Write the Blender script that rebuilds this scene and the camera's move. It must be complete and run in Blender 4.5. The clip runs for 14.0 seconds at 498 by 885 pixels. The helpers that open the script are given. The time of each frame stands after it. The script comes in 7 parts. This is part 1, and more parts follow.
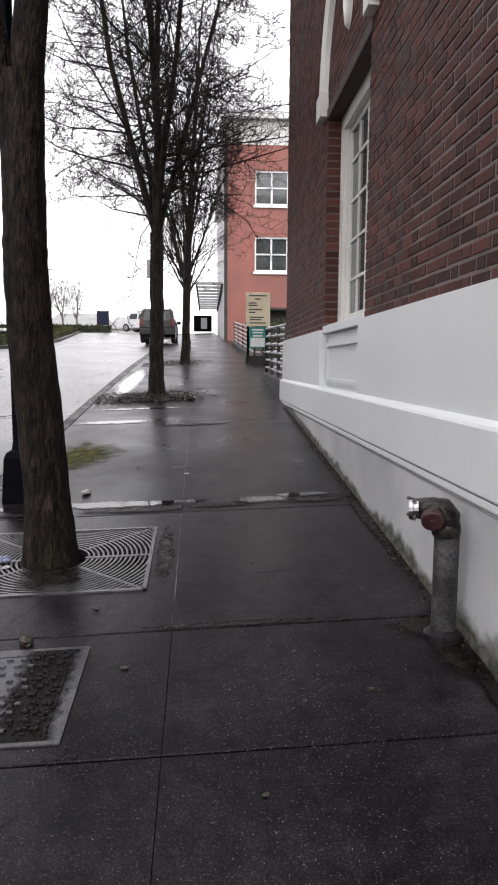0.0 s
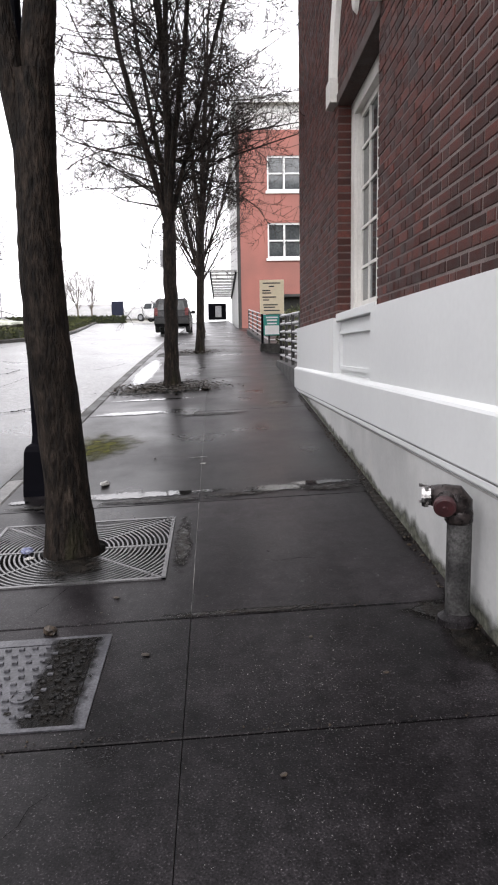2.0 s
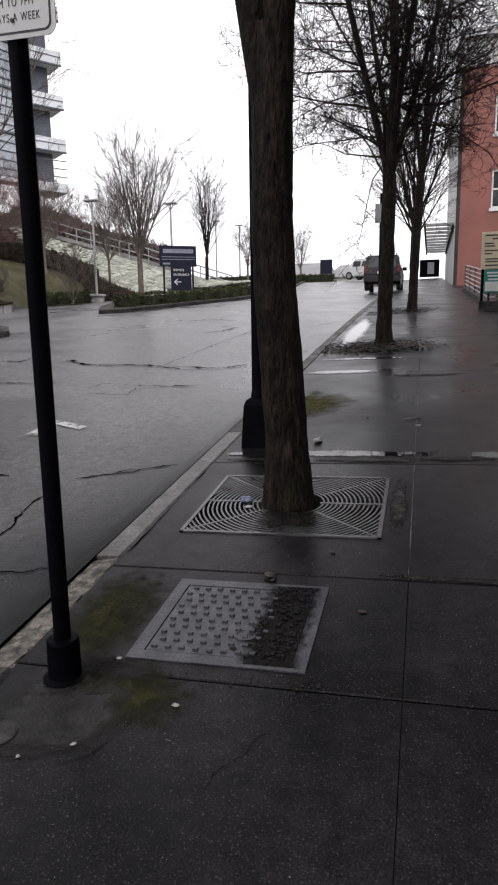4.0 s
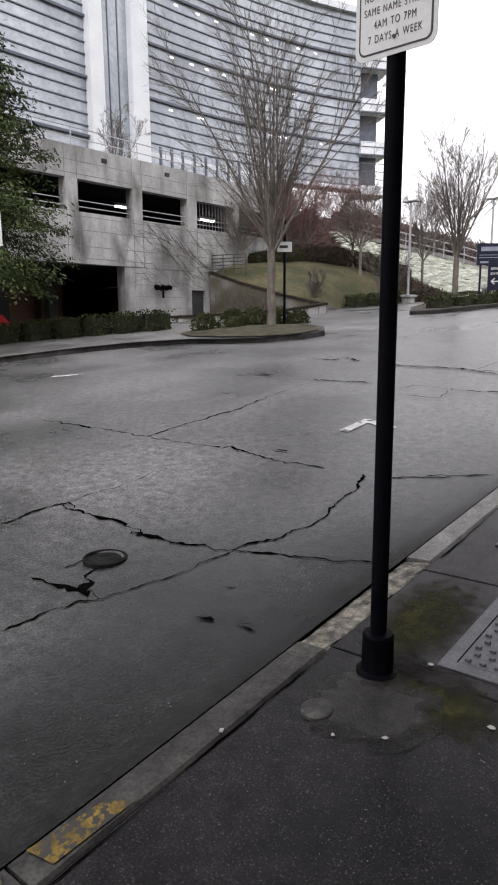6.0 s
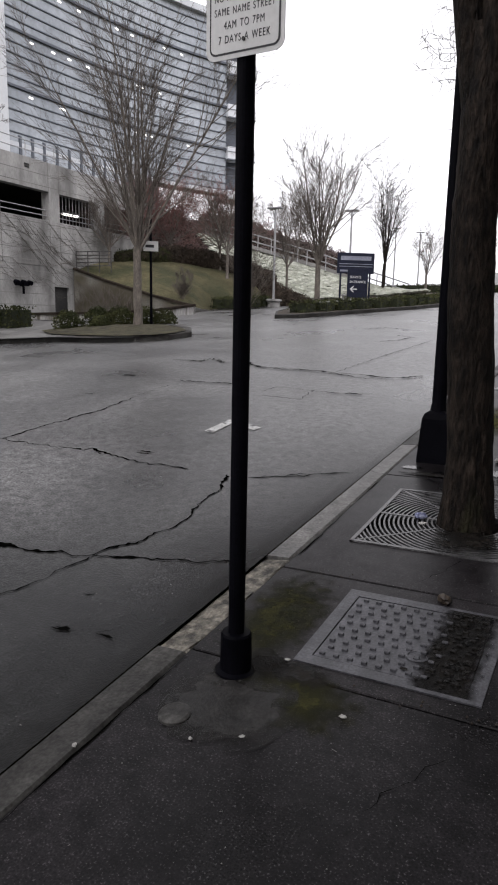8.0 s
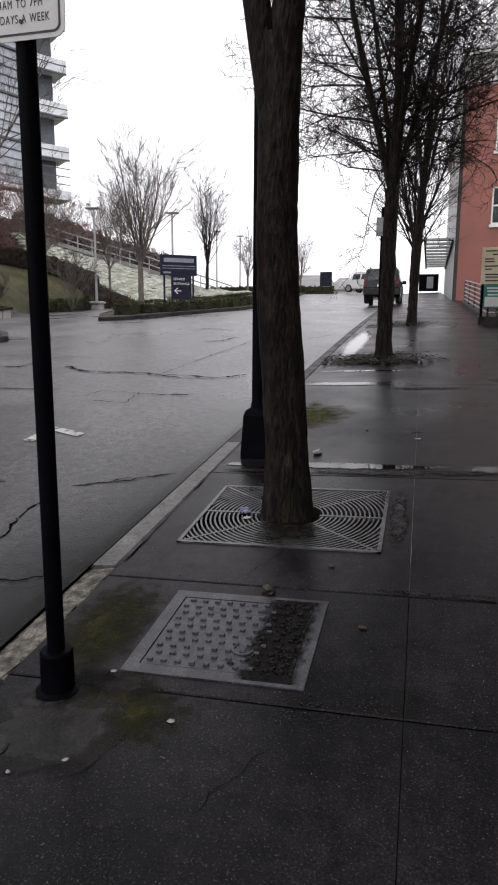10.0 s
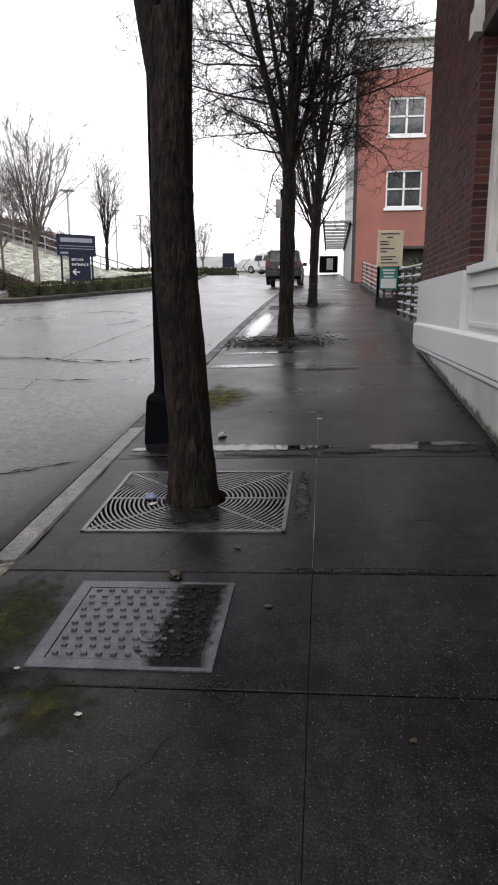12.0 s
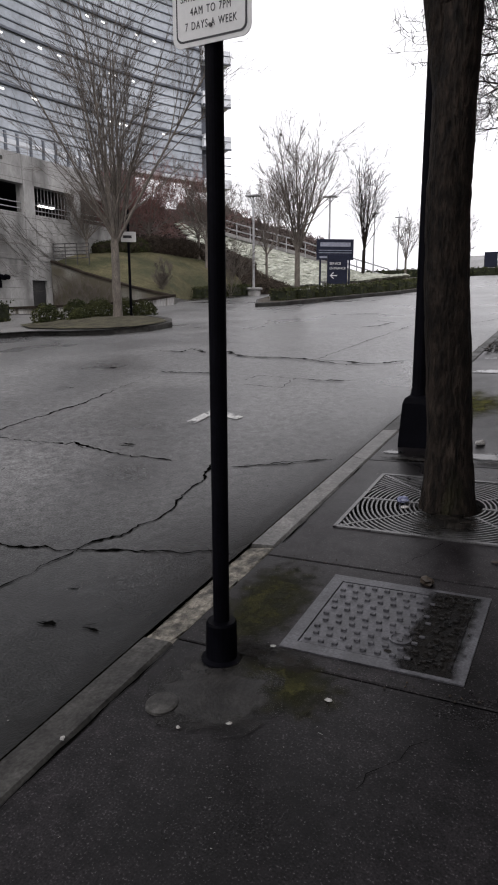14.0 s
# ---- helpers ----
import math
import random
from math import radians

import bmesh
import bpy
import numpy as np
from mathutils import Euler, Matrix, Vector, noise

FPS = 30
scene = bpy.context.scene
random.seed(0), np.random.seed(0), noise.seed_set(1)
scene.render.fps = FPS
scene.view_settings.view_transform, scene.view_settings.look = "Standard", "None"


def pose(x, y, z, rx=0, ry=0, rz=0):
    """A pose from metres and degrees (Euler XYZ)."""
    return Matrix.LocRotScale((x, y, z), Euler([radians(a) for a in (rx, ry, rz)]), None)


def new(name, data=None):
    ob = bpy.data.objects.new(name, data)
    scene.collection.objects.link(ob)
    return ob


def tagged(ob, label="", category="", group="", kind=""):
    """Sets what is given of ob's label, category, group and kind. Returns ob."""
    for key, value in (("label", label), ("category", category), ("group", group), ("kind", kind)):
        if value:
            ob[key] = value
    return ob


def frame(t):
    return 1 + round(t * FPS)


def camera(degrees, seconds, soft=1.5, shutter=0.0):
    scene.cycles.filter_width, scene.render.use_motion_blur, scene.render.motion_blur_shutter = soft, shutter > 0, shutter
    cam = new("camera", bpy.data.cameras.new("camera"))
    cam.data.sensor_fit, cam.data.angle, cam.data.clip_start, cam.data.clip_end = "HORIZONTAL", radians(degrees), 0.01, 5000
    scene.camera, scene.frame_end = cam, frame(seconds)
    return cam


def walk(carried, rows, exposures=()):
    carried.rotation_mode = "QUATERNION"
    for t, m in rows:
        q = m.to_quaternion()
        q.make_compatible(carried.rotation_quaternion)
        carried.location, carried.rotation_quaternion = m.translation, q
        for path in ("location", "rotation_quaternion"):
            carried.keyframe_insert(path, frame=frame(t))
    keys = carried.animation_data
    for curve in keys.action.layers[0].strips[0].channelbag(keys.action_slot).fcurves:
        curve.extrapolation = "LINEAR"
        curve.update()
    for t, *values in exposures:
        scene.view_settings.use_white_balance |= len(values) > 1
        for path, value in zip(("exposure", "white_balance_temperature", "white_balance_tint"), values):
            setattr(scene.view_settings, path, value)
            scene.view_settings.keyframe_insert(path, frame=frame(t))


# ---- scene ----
cam = camera(41.589, 14.0, soft=2.0)
# seconds, eye x y z, yaw, pitch, roll
PATH = [
    (0.0, -0.0409, -0.0075, 1.4432, -4.3018, -6.6966, 0.2907),
    (0.5, -0.0045, -0.0385, 1.4531, -8.7587, -5.4931, -0.055),
    (1.0, -0.0181, -0.0113, 1.4473, -8.2765, -6.4209, -0.0265),
    (1.5, -0.0199, -0.038, 1.4654, -5.8301, -6.8051, -0.9872),
    (2.0, -0.0299, -0.0587, 1.4658, -2.7989, -7.7942, -0.9861),
    (2.2, -0.0293, -0.0422, 1.4614, -1.304, -8.8745, -1.9193),
    (4.3, -0.1746, -0.0351, 1.4462, 18.5749, -11.1408, -0.0533),
    (4.5, -0.1919, -0.0441, 1.445, 21.3999, -10.9598, 0.3887),
    (5.0, -0.222, -0.0643, 1.4425, 28.1263, -11.1884, 0.3288),
    (5.5, -0.2294, -0.1037, 1.4635, 34.9307, -10.9741, 0.3654),
    (6.0, -0.2635, -0.1197, 1.46, 40.4661, -10.6434, -0.4145),
    (6.5, -0.2716, -0.1298, 1.4566, 44.3278, -11.1509, 0.4074),
    (7.0, -0.2902, -0.0937, 1.4319, 41.2712, -10.3823, 1.3677),
    (7.5, -0.2636, -0.0873, 1.4451, 35.9327, -9.9024, 1.504),
    (8.0, -0.2379, -0.0644, 1.4512, 28.9825, -10.4543, 1.1564),
    (8.2, -0.2226, -0.0597, 1.4539, 26.661, -10.3043, 0.937),
    (10.3, -0.1643, 0.0012, 1.4418, 12.0122, -10.3514, 0.222),
    (10.5, -0.1537, 0.003, 1.446, 10.1902, -10.6124, 0.128),
    (11.0, -0.1437, 0.0492, 1.443, 6.9934, -10.8577, -0.1159),
    (11.5, -0.1397, 0.0122, 1.4471, 4.7771, -11.5176, 0.0652),
    (12.0, -0.1489, 0.0006, 1.453, 6.3028, -11.6326, -0.0122),
    (12.5, -0.1569, -0.0139, 1.4571, 11.1273, -11.8463, -0.1424),
    (13.0, -0.1741, -0.0323, 1.4584, 16.7704, -12.1765, -0.3605),
    (13.5, -0.1873, -0.0614, 1.4643, 22.8267, -11.4081, -0.9023),
    (14.0, -0.2179, -0.0593, 1.452, 27.6373, -11.3833, -0.2243),
]
EXPOSURES = [(t, e, 6575, 14) for t, e in ((0.0, 0.62), (0.5, 0.75), (2.2, 0.92), (4.3, -0.2), (5.0, -0.26), (5.5, -0.05), (6.0, 0.25), (6.5, 0.7), (7.0, 0.8), (7.5, 0.35), (8.0, -0.12), (10.3, -0.15), (11.0, -0.1), (12.0, 0.25), (13.0, 0.0), (14.0, -0.2))]
walk(cam, [(t, pose(x, y, z, 90 + pitch, 0, yaw) @ pose(0, 0, 0, 0, 0, roll)) for t, x, y, z, yaw, pitch, roll in PATH],
     exposures=EXPOSURES)

# ---- overcast sky and its soft sun ----
SUN_ELEVATION, SUN_ROTATION = radians(46), radians(160)
world = bpy.data.worlds.new("overcast")
scene.world = world
world.use_nodes = True
wn, wl = world.node_tree.nodes, world.node_tree.links
sky = wn.new("ShaderNodeTexSky")
sky.sky_type, sky.sun_disc = "NISHITA", False
sky.sun_elevation, sky.sun_rotation = SUN_ELEVATION, SUN_ROTATION
sky.air_density, sky.dust_density, sky.ozone_density = 1.0, 6.0, 1.0
pale = wn.new("ShaderNodeHueSaturation")
pale.inputs["Saturation"].default_value = 0.06
pale.inputs["Value"].default_value = 1.0
wl.new(sky.outputs[0], pale.inputs["Color"])
even = wn.new("ShaderNodeMixRGB")
even.inputs[0].default_value = 0.7
even.inputs[2].default_value = (7.0, 7.1, 7.4, 1)
wl.new(pale.outputs[0], even.inputs[1])
wl.new(even.outputs[0], wn["Background"].inputs[0])
wn["Background"].inputs[1].default_value = 0.25
sun = new("sun", bpy.data.lights.new("sun", "SUN"))
sun.data.energy, sun.data.angle, sun.data.color = 0.5, radians(40), (1, 0.98, 0.95)
sun.matrix_world = pose(0, 0, 30, 44, 0, 20)


# ---- materials ----
def mat(name, c1, c2, scale=3.0, fine=60.0, rough=(0.6, 0.9), bump=0.3, dist=0.01, metal=0.0, vary=0.0, island=False,
        spec=0.5, stretch=(1, 1, 1), fine_mix=0.35, patch=None, detail=6.0, mid=None):
    """Two tones mixed by a broad noise, speckled by a fine one; vary: spread of brightness from piece to piece."""
    m = bpy.data.materials.new(name)
    m.use_nodes = True
    n, l = m.node_tree.nodes, m.node_tree.links
    b = n["Principled BSDF"]
    tc, mp = n.new("ShaderNodeTexCoord"), n.new("ShaderNodeMapping")
    mp.inputs["Scale"].default_value = stretch
    l.new(tc.outputs["Object"], mp.inputs[0])
    big, small = n.new("ShaderNodeTexNoise"), n.new("ShaderNodeTexNoise")
    big.inputs["Scale"].default_value, big.inputs["Detail"].default_value = scale, detail
    small.inputs["Scale"].default_value, small.inputs["Detail"].default_value = fine, 4
    l.new(mp.outputs[0], big.inputs["Vector"]), l.new(mp.outputs[0], small.inputs["Vector"])
    ramp = n.new("ShaderNodeValToRGB")
    ramp.color_ramp.elements[0].position, ramp.color_ramp.elements[1].position = 0.36, 0.66
    ramp.color_ramp.elements[0].color, ramp.color_ramp.elements[1].color = (*c1, 1), (*c2, 1)
    l.new(big.outputs["Fac"], ramp.inputs[0])
    mul = n.new("ShaderNodeMixRGB")
    mul.blend_type, mul.inputs[0].default_value = "MULTIPLY", 1.0
    mr = n.new("ShaderNodeMapRange")
    mr.inputs["From Min"].default_value, mr.inputs["From Max"].default_value = 0.3, 0.7
    mr.inputs["To Min"].default_value, mr.inputs["To Max"].default_value = 1 - fine_mix, 1 + fine_mix
    l.new(small.outputs["Fac"], mr.inputs[0])
    l.new(ramp.outputs[0], mul.inputs[1]), l.new(mr.outputs[0], mul.inputs[2])
    colour = mul.outputs[0]
    if mid:
        nm, mm, m4 = n.new("ShaderNodeTexNoise"), n.new("ShaderNodeMapRange"), n.new("ShaderNodeMixRGB")
        nm.inputs["Scale"].default_value, nm.inputs["Detail"].default_value, nm.inputs["Roughness"].default_value = mid[0], 8, 0.7
        mm.inputs["From Min"].default_value, mm.inputs["From Max"].default_value = 0.33, 0.67
        mm.inputs["To Min"].default_value, mm.inputs["To Max"].default_value = 1 - mid[1], 1 + mid[1]
        l.new(mp.outputs[0], nm.inputs["Vector"]), l.new(nm.outputs["Fac"], mm.inputs[0])
        m4.blend_type, m4.inputs[0].default_value = "MULTIPLY", 1.0
        l.new(colour, m4.inputs[1]), l.new(mm.outputs[0], m4.inputs[2])
        colour = m4.outputs[0]
    if vary:
        rnd = n.new("ShaderNodeNewGeometry").outputs["Random Per Island"] if island else n.new("ShaderNodeObjectInfo").outputs["Random"]
        mv = n.new("ShaderNodeMapRange")
        mv.inputs["To Min"].default_value, mv.inputs["To Max"].default_value = 1 - vary, 1 + vary
        l.new(rnd, mv.inputs[0])
        m2 = n.new("ShaderNodeMixRGB")
        m2.blend_type, m2.inputs[0].default_value = "MULTIPLY", 1.0
        l.new(colour, m2.inputs[1]), l.new(mv.outputs[0], m2.inputs[2])
        colour = m2.outputs[0]
    if patch:
        pc, pscale, lo, hi = patch
        pn = n.new("ShaderNodeTexNoise")
        pn.inputs["Scale"].default_value, pn.inputs["Detail"].default_value = pscale, 5
        l.new(mp.outputs[0], pn.inputs["Vector"])
        pm = n.new("ShaderNodeMapRange")
        pm.inputs["From Min"].default_value, pm.inputs["From Max"].default_value = lo, hi
        l.new(pn.outputs["Fac"], pm.inputs[0])
        m3 = n.new("ShaderNodeMixRGB")
        l.new(pm.outputs[0], m3.inputs[0]), l.new(colour, m3.inputs[1])
        m3.inputs[2].default_value = (*pc, 1)
        colour = m3.outputs[0]
    l.new(colour, b.inputs["Base Color"])
    rr = n.new("ShaderNodeMapRange")
    rr.inputs["From Min"].default_value, rr.inputs["From Max"].default_value = 0.35, 0.65
    rr.inputs["To Min"].default_value, rr.inputs["To Max"].default_value = rough
    l.new(big.outputs["Fac"], rr.inputs[0]), l.new(rr.outputs[0], b.inputs["Roughness"])
    b.inputs["Metallic"].default_value, b.inputs["Specular IOR Level"].default_value = metal, spec
    if bump:
        bp = n.new("ShaderNodeBump")
        bp.inputs["Strength"].default_value, bp.inputs["Distance"].default_value = bump, dist
        l.new(small.outputs["Fac"], bp.inputs["Height"]), l.new(bp.outputs[0], b.inputs["Normal"])
    return m


def glow(name, colour, strength):
    m = mat(name, colour, colour, bump=0)
    b = m.node_tree.nodes["Principled BSDF"]
    b.inputs["Emission Color"].default_value, b.inputs["Emission Strength"].default_value = (*colour, 1), strength
    return m


def masked(m, lo=0.35, hi=0.6, scale=14.0):
    """Lets a patch fade out raggedly towards its rim."""
    n, l = m.node_tree.nodes, m.node_tree.links
    b, out = n["Principled BSDF"], n["Material Output"]
    at, tc, ns, clear, mix = n.new("ShaderNodeAttribute"), n.new("ShaderNodeTexCoord"), n.new("ShaderNodeTexNoise"), n.new("ShaderNodeBsdfTransparent"), n.new("ShaderNodeMixShader")
    at.attribute_name = "mask"
    ns.inputs["Scale"].default_value, ns.inputs["Detail"].default_value = scale, 6
    l.new(tc.outputs["Object"], ns.inputs["Vector"])
    add, mr = n.new("ShaderNodeMath"), n.new("ShaderNodeMapRange")
    add.operation = "MULTIPLY_ADD"
    add.inputs[1].default_value = 1.1
    l.new(ns.outputs["Fac"], add.inputs[0]), l.new(at.outputs["Fac"], add.inputs[2])
    mr.inputs["From Min"].default_value, mr.inputs["From Max"].default_value = lo + 0.55, hi + 0.75
    l.new(add.outputs[0], mr.inputs[0])
    l.new(mr.outputs[0], mix.inputs[0]), l.new(clear.outputs[0], mix.inputs[1]), l.new(b.outputs[0], mix.inputs[2])
    l.new(mix.outputs[0], out.inputs["Surface"])
    return m


M_SLAB = mat("wet_concrete", (0.0053, 0.0047, 0.0051), (0.0192, 0.0168, 0.0182), 1.1, 150, (0.26, 0.42), 0.22, 0.003, vary=0.15, fine_mix=0.75, spec=0.1, mid=(11, 0.65),
             patch=((0.075, 0.070, 0.073), 150, 0.615, 0.71))
M_JOINT = mat("joint_dirt", (0.008, 0.008, 0.007), (0.02, 0.02, 0.016), 6, 80, (0.5, 0.8), 0.5)
M_KERB = mat("kerb_concrete", (0.020, 0.0192, 0.018), (0.056, 0.0545, 0.051), 2.5, 70, (0.35, 0.7), 0.5, 0.006, vary=0.25, spec=0.15, mid=(12, 0.45))
M_KERB_WORN = mat("worn_kerb", (0.04, 0.037, 0.031), (0.26, 0.24, 0.20), 16, 60, (0.5, 0.8), 0.9, 0.02, spec=0.3, mid=(22, 0.5))
M_KERB_PALE = mat("pale_kerb", (0.085, 0.083, 0.079), (0.18, 0.176, 0.168), 3, 70, (0.35, 0.65), 0.4, 0.006, spec=0.3, mid=(10, 0.35))
M_ROAD = mat("wet_asphalt", (0.075, 0.0747, 0.0755), (0.158, 0.157, 0.156), 0.55, 80, (0.25, 0.40), 0.4, 0.008, fine_mix=0.75, spec=0.32, mid=(13, 0.5),
             patch=((0.15, 0.147, 0.144), 75, 0.665, 0.72))


def gutter_wear_sheen(m, inner, outer, least):
    """Darker asphalt in the gutter strip, with a ragged change to the paler worn lane; narrowing uphill, it paints wet
    sheen into the colour.
    """
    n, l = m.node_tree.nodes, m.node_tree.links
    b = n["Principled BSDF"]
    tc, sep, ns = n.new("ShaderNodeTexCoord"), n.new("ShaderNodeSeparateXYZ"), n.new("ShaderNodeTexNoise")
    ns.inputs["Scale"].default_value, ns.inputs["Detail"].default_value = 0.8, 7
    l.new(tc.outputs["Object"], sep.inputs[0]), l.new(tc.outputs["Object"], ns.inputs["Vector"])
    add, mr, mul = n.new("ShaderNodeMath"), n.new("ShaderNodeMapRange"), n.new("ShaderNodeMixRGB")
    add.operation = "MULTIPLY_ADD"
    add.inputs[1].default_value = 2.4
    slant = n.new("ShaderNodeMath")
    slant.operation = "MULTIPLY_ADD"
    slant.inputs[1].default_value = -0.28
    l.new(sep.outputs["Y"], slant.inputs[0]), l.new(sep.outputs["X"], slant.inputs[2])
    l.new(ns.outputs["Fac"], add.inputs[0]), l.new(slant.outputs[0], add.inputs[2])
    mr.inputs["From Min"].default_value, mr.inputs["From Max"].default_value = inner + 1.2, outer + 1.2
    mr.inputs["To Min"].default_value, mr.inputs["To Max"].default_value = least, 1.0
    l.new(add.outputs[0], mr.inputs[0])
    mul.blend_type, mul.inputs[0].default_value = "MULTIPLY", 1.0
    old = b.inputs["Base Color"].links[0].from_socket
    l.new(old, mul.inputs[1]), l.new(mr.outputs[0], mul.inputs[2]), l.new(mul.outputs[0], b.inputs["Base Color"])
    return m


# dark by the near kerb, paler beyond: part asphalt tone, part painted sheen
gutter_wear_sheen(M_ROAD, -2.7, -5.1, 0.12)
M_CRACK = mat("crack", (0.0012, 0.0012, 0.0012), (0.004, 0.004, 0.0036), 8, 60, (0.8, 1.0), 0.4, spec=0.0)
M_PAINT = mat("road_paint", (0.4, 0.4, 0.39), (0.62, 0.62, 0.6), 7, 60, (0.4, 0.7), 0.2, patch=((0.09, 0.09, 0.09), 12, 0.52, 0.62))
M_YELLOW = mat("yellow_paint", (0.10, 0.068, 0.018), (0.22, 0.145, 0.035), 9, 90, (0.5, 0.8), 0.4, patch=((0.05, 0.048, 0.044), 40, 0.46, 0.53), spec=0.2)
M_BRICK = mat("brick", (0.0306, 0.01152, 0.00963), (0.0774, 0.02565, 0.02025), 9, 120, (0.6, 0.9), 0.5, 0.003, vary=0.5, spec=0.25)
M_BRICK_FAR = mat("brick_run", (0.038, 0.014, 0.012), (0.086, 0.0285, 0.0225), 9, 120, (0.6, 0.9), 0.5, 0.003, vary=0.5, island=True, spec=0.25)
M_MORTAR = mat("mortar", (0.0975, 0.07566, 0.0702), (0.1638, 0.131, 0.1217), 4, 150, (0.8, 0.95), 0.4, 0.003)
M_WHITE = mat("white_wall_paint", (0.56, 0.57, 0.565), (0.64, 0.65, 0.645), 0.7, 25, (0.35, 0.55), 0.02, 0.004, fine_mix=0.02)
M_BASE = mat("dirty_white_base", (0.33, 0.33, 0.322), (0.46, 0.46, 0.452), 1.2, 40, (0.5, 0.8), 0.08, 0.005, fine_mix=0.03, mid=(3, 0.08),
             patch=((0.42, 0.41, 0.38), 3, 0.62, 0.8))
M_TRIM = mat("trim_paint", (0.55, 0.53, 0.49), (0.68, 0.66, 0.62), 2, 40, (0.4, 0.6), 0.15, 0.003, fine_mix=0.06)
M_BARK = mat("bark", (0.006, 0.0048, 0.004), (0.029, 0.0222, 0.0175), 26, 60, (0.6, 0.85), 1.0, 0.03, stretch=(1, 1, 0.30), fine_mix=0.5, spec=0.12, mid=(14, 0.6),
             patch=((0.02, 0.021, 0.009), 3, 0.6, 0.72))
M_TWIG = mat("twigs", (0.016, 0.012, 0.010), (0.034, 0.026, 0.022), 4, 40, (0.7, 0.9), 0, spec=0.2)
M_TWIG_PALE = mat("pale_twigs", (0.065, 0.054, 0.046), (0.115, 0.096, 0.082), 4, 40, (0.7, 0.9), 0)
M_TWIG_RED = mat("red_twigs", (0.13, 0.06, 0.055), (0.21, 0.11, 0.1), 4, 40, (0.7, 0.9), 0)
M_BARK_PALE = mat("pale_bark", (0.085, 0.073, 0.062), (0.16, 0.138, 0.118), 10, 50, (0.7, 0.9), 0.7, 0.02, stretch=(1, 1, 0.3))
M_IRON = mat("wet_cast_iron", (0.07, 0.069, 0.07), (0.15, 0.148, 0.15), 5, 120, (0.25, 0.42), 0.3, 0.002, metal=0.5, spec=0.4)
M_STEEL = mat("grey_steel_cover", (0.045, 0.045, 0.051), (0.09, 0.09, 0.099), 4, 90, (0.32, 0.52), 0.25, 0.002, metal=0.3, spec=0.4, mid=(9, 0.35))
M_BLACK = mat("black_enamel", (0.002, 0.002, 0.0035), (0.004, 0.004, 0.006), 5, 90, (0.4, 0.6), 0.15, 0.002, spec=0.03)
M_SOIL = mat("wet_soil", (0.005, 0.0045, 0.004), (0.02, 0.017, 0.014), 9, 70, (0.5, 0.9), 1, 0.03, spec=0.2)
M_SIGN = mat("sign_white", (0.6, 0.6, 0.59), (0.7, 0.7, 0.69), 3, 60, (0.3, 0.5), 0.05, fine_mix=0.04)
M_INK = mat("sign_ink", (0.015, 0.015, 0.018), (0.03, 0.03, 0.035), 6, 60, (0.4, 0.6), 0)
M_GALV = mat("galvanised", (0.3, 0.3, 0.31), (0.42, 0.42, 0.43), 5, 60, (0.35, 0.6), 0.1, metal=0.7)
M_CHROME = mat("worn_chrome", (0.22, 0.215, 0.21), (0.5, 0.49, 0.48), 30, 80, (0.15, 0.4), 0.3, 0.002, metal=1.0)
M_RUSTY = mat("weathered_brass", (0.012, 0.009, 0.009), (0.05, 0.040, 0.038), 30, 80, (0.18, 0.45), 0.5, 0.003, metal=0.5, spec=0.35)
M_RED = mat("red_cap", (0.018, 0.005, 0.006), (0.05, 0.010, 0.012), 10, 80, (0.4, 0.65), 0.2, 0.002)
M_PIPE = mat("grey_pipe", (0.03, 0.029, 0.029), (0.085, 0.083, 0.081), 6, 80, (0.45, 0.7), 0.3, 0.002, metal=0.3, mid=(20, 0.4), spec=0.3)
M_CONC = mat("board_concrete", (0.25, 0.247, 0.24), (0.44, 0.435, 0.425), 0.5, 18, (0.7, 0.95), 0.4, 0.02, fine_mix=0.1, mid=(2.2, 0.22), stretch=(1, 1, 0.45),
             patch=((0.13, 0.127, 0.122), 0.9, 0.50, 0.68))
M_CONC_DULL = mat("dull_concrete", (0.15, 0.145, 0.14), (0.25, 0.245, 0.235), 0.8, 18, (0.7, 0.95), 0.4, 0.02, fine_mix=0.15)
# for dark fittings, and for interiors whose shade is put into the colour
M_DARK = mat("dark_parts_and_shade", (0.02, 0.02, 0.02), (0.045, 0.044, 0.042), 1, 20, (0.8, 1), 0.2)
M_LIT = glow("tube_light", (1.0, 0.98, 0.92), 5)
# opaque pale grey: the sky's reflection in the panes is put into the colour
M_FACADE = mat("facade_glass", (0.29, 0.315, 0.345), (0.46, 0.49, 0.525), 0.12, 3, (0.06, 0.16), 0, metal=0.25, fine_mix=0.12, mid=(0.5, 0.15))
M_BAND = mat("facade_metal", (0.55, 0.57, 0.6), (0.66, 0.68, 0.71), 0.3, 8, (0.35, 0.5), 0, metal=0.1, fine_mix=0.05)
M_MULL = mat("dark_mullion", (0.06, 0.07, 0.09), (0.09, 0.10, 0.125), 2, 20, (0.3, 0.5), 0)
M_GLASS = mat("dark_window_glass", (0.03, 0.034, 0.036), (0.07, 0.078, 0.08), 1.2, 9, (0.04, 0.1), 0, spec=0.8)
M_GRASS = mat("winter_grass", (0.052, 0.054, 0.027), (0.112, 0.10, 0.056), 0.8, 40, (0.8, 1), 1, 0.05, spec=0.2, mid=(5, 0.3))
M_LEAF = mat("hedge_leaf", (0.022, 0.028, 0.010), (0.052, 0.055, 0.022), 2, 15, (0.7, 0.9), 0, vary=0.35, island=True, spec=0.12)
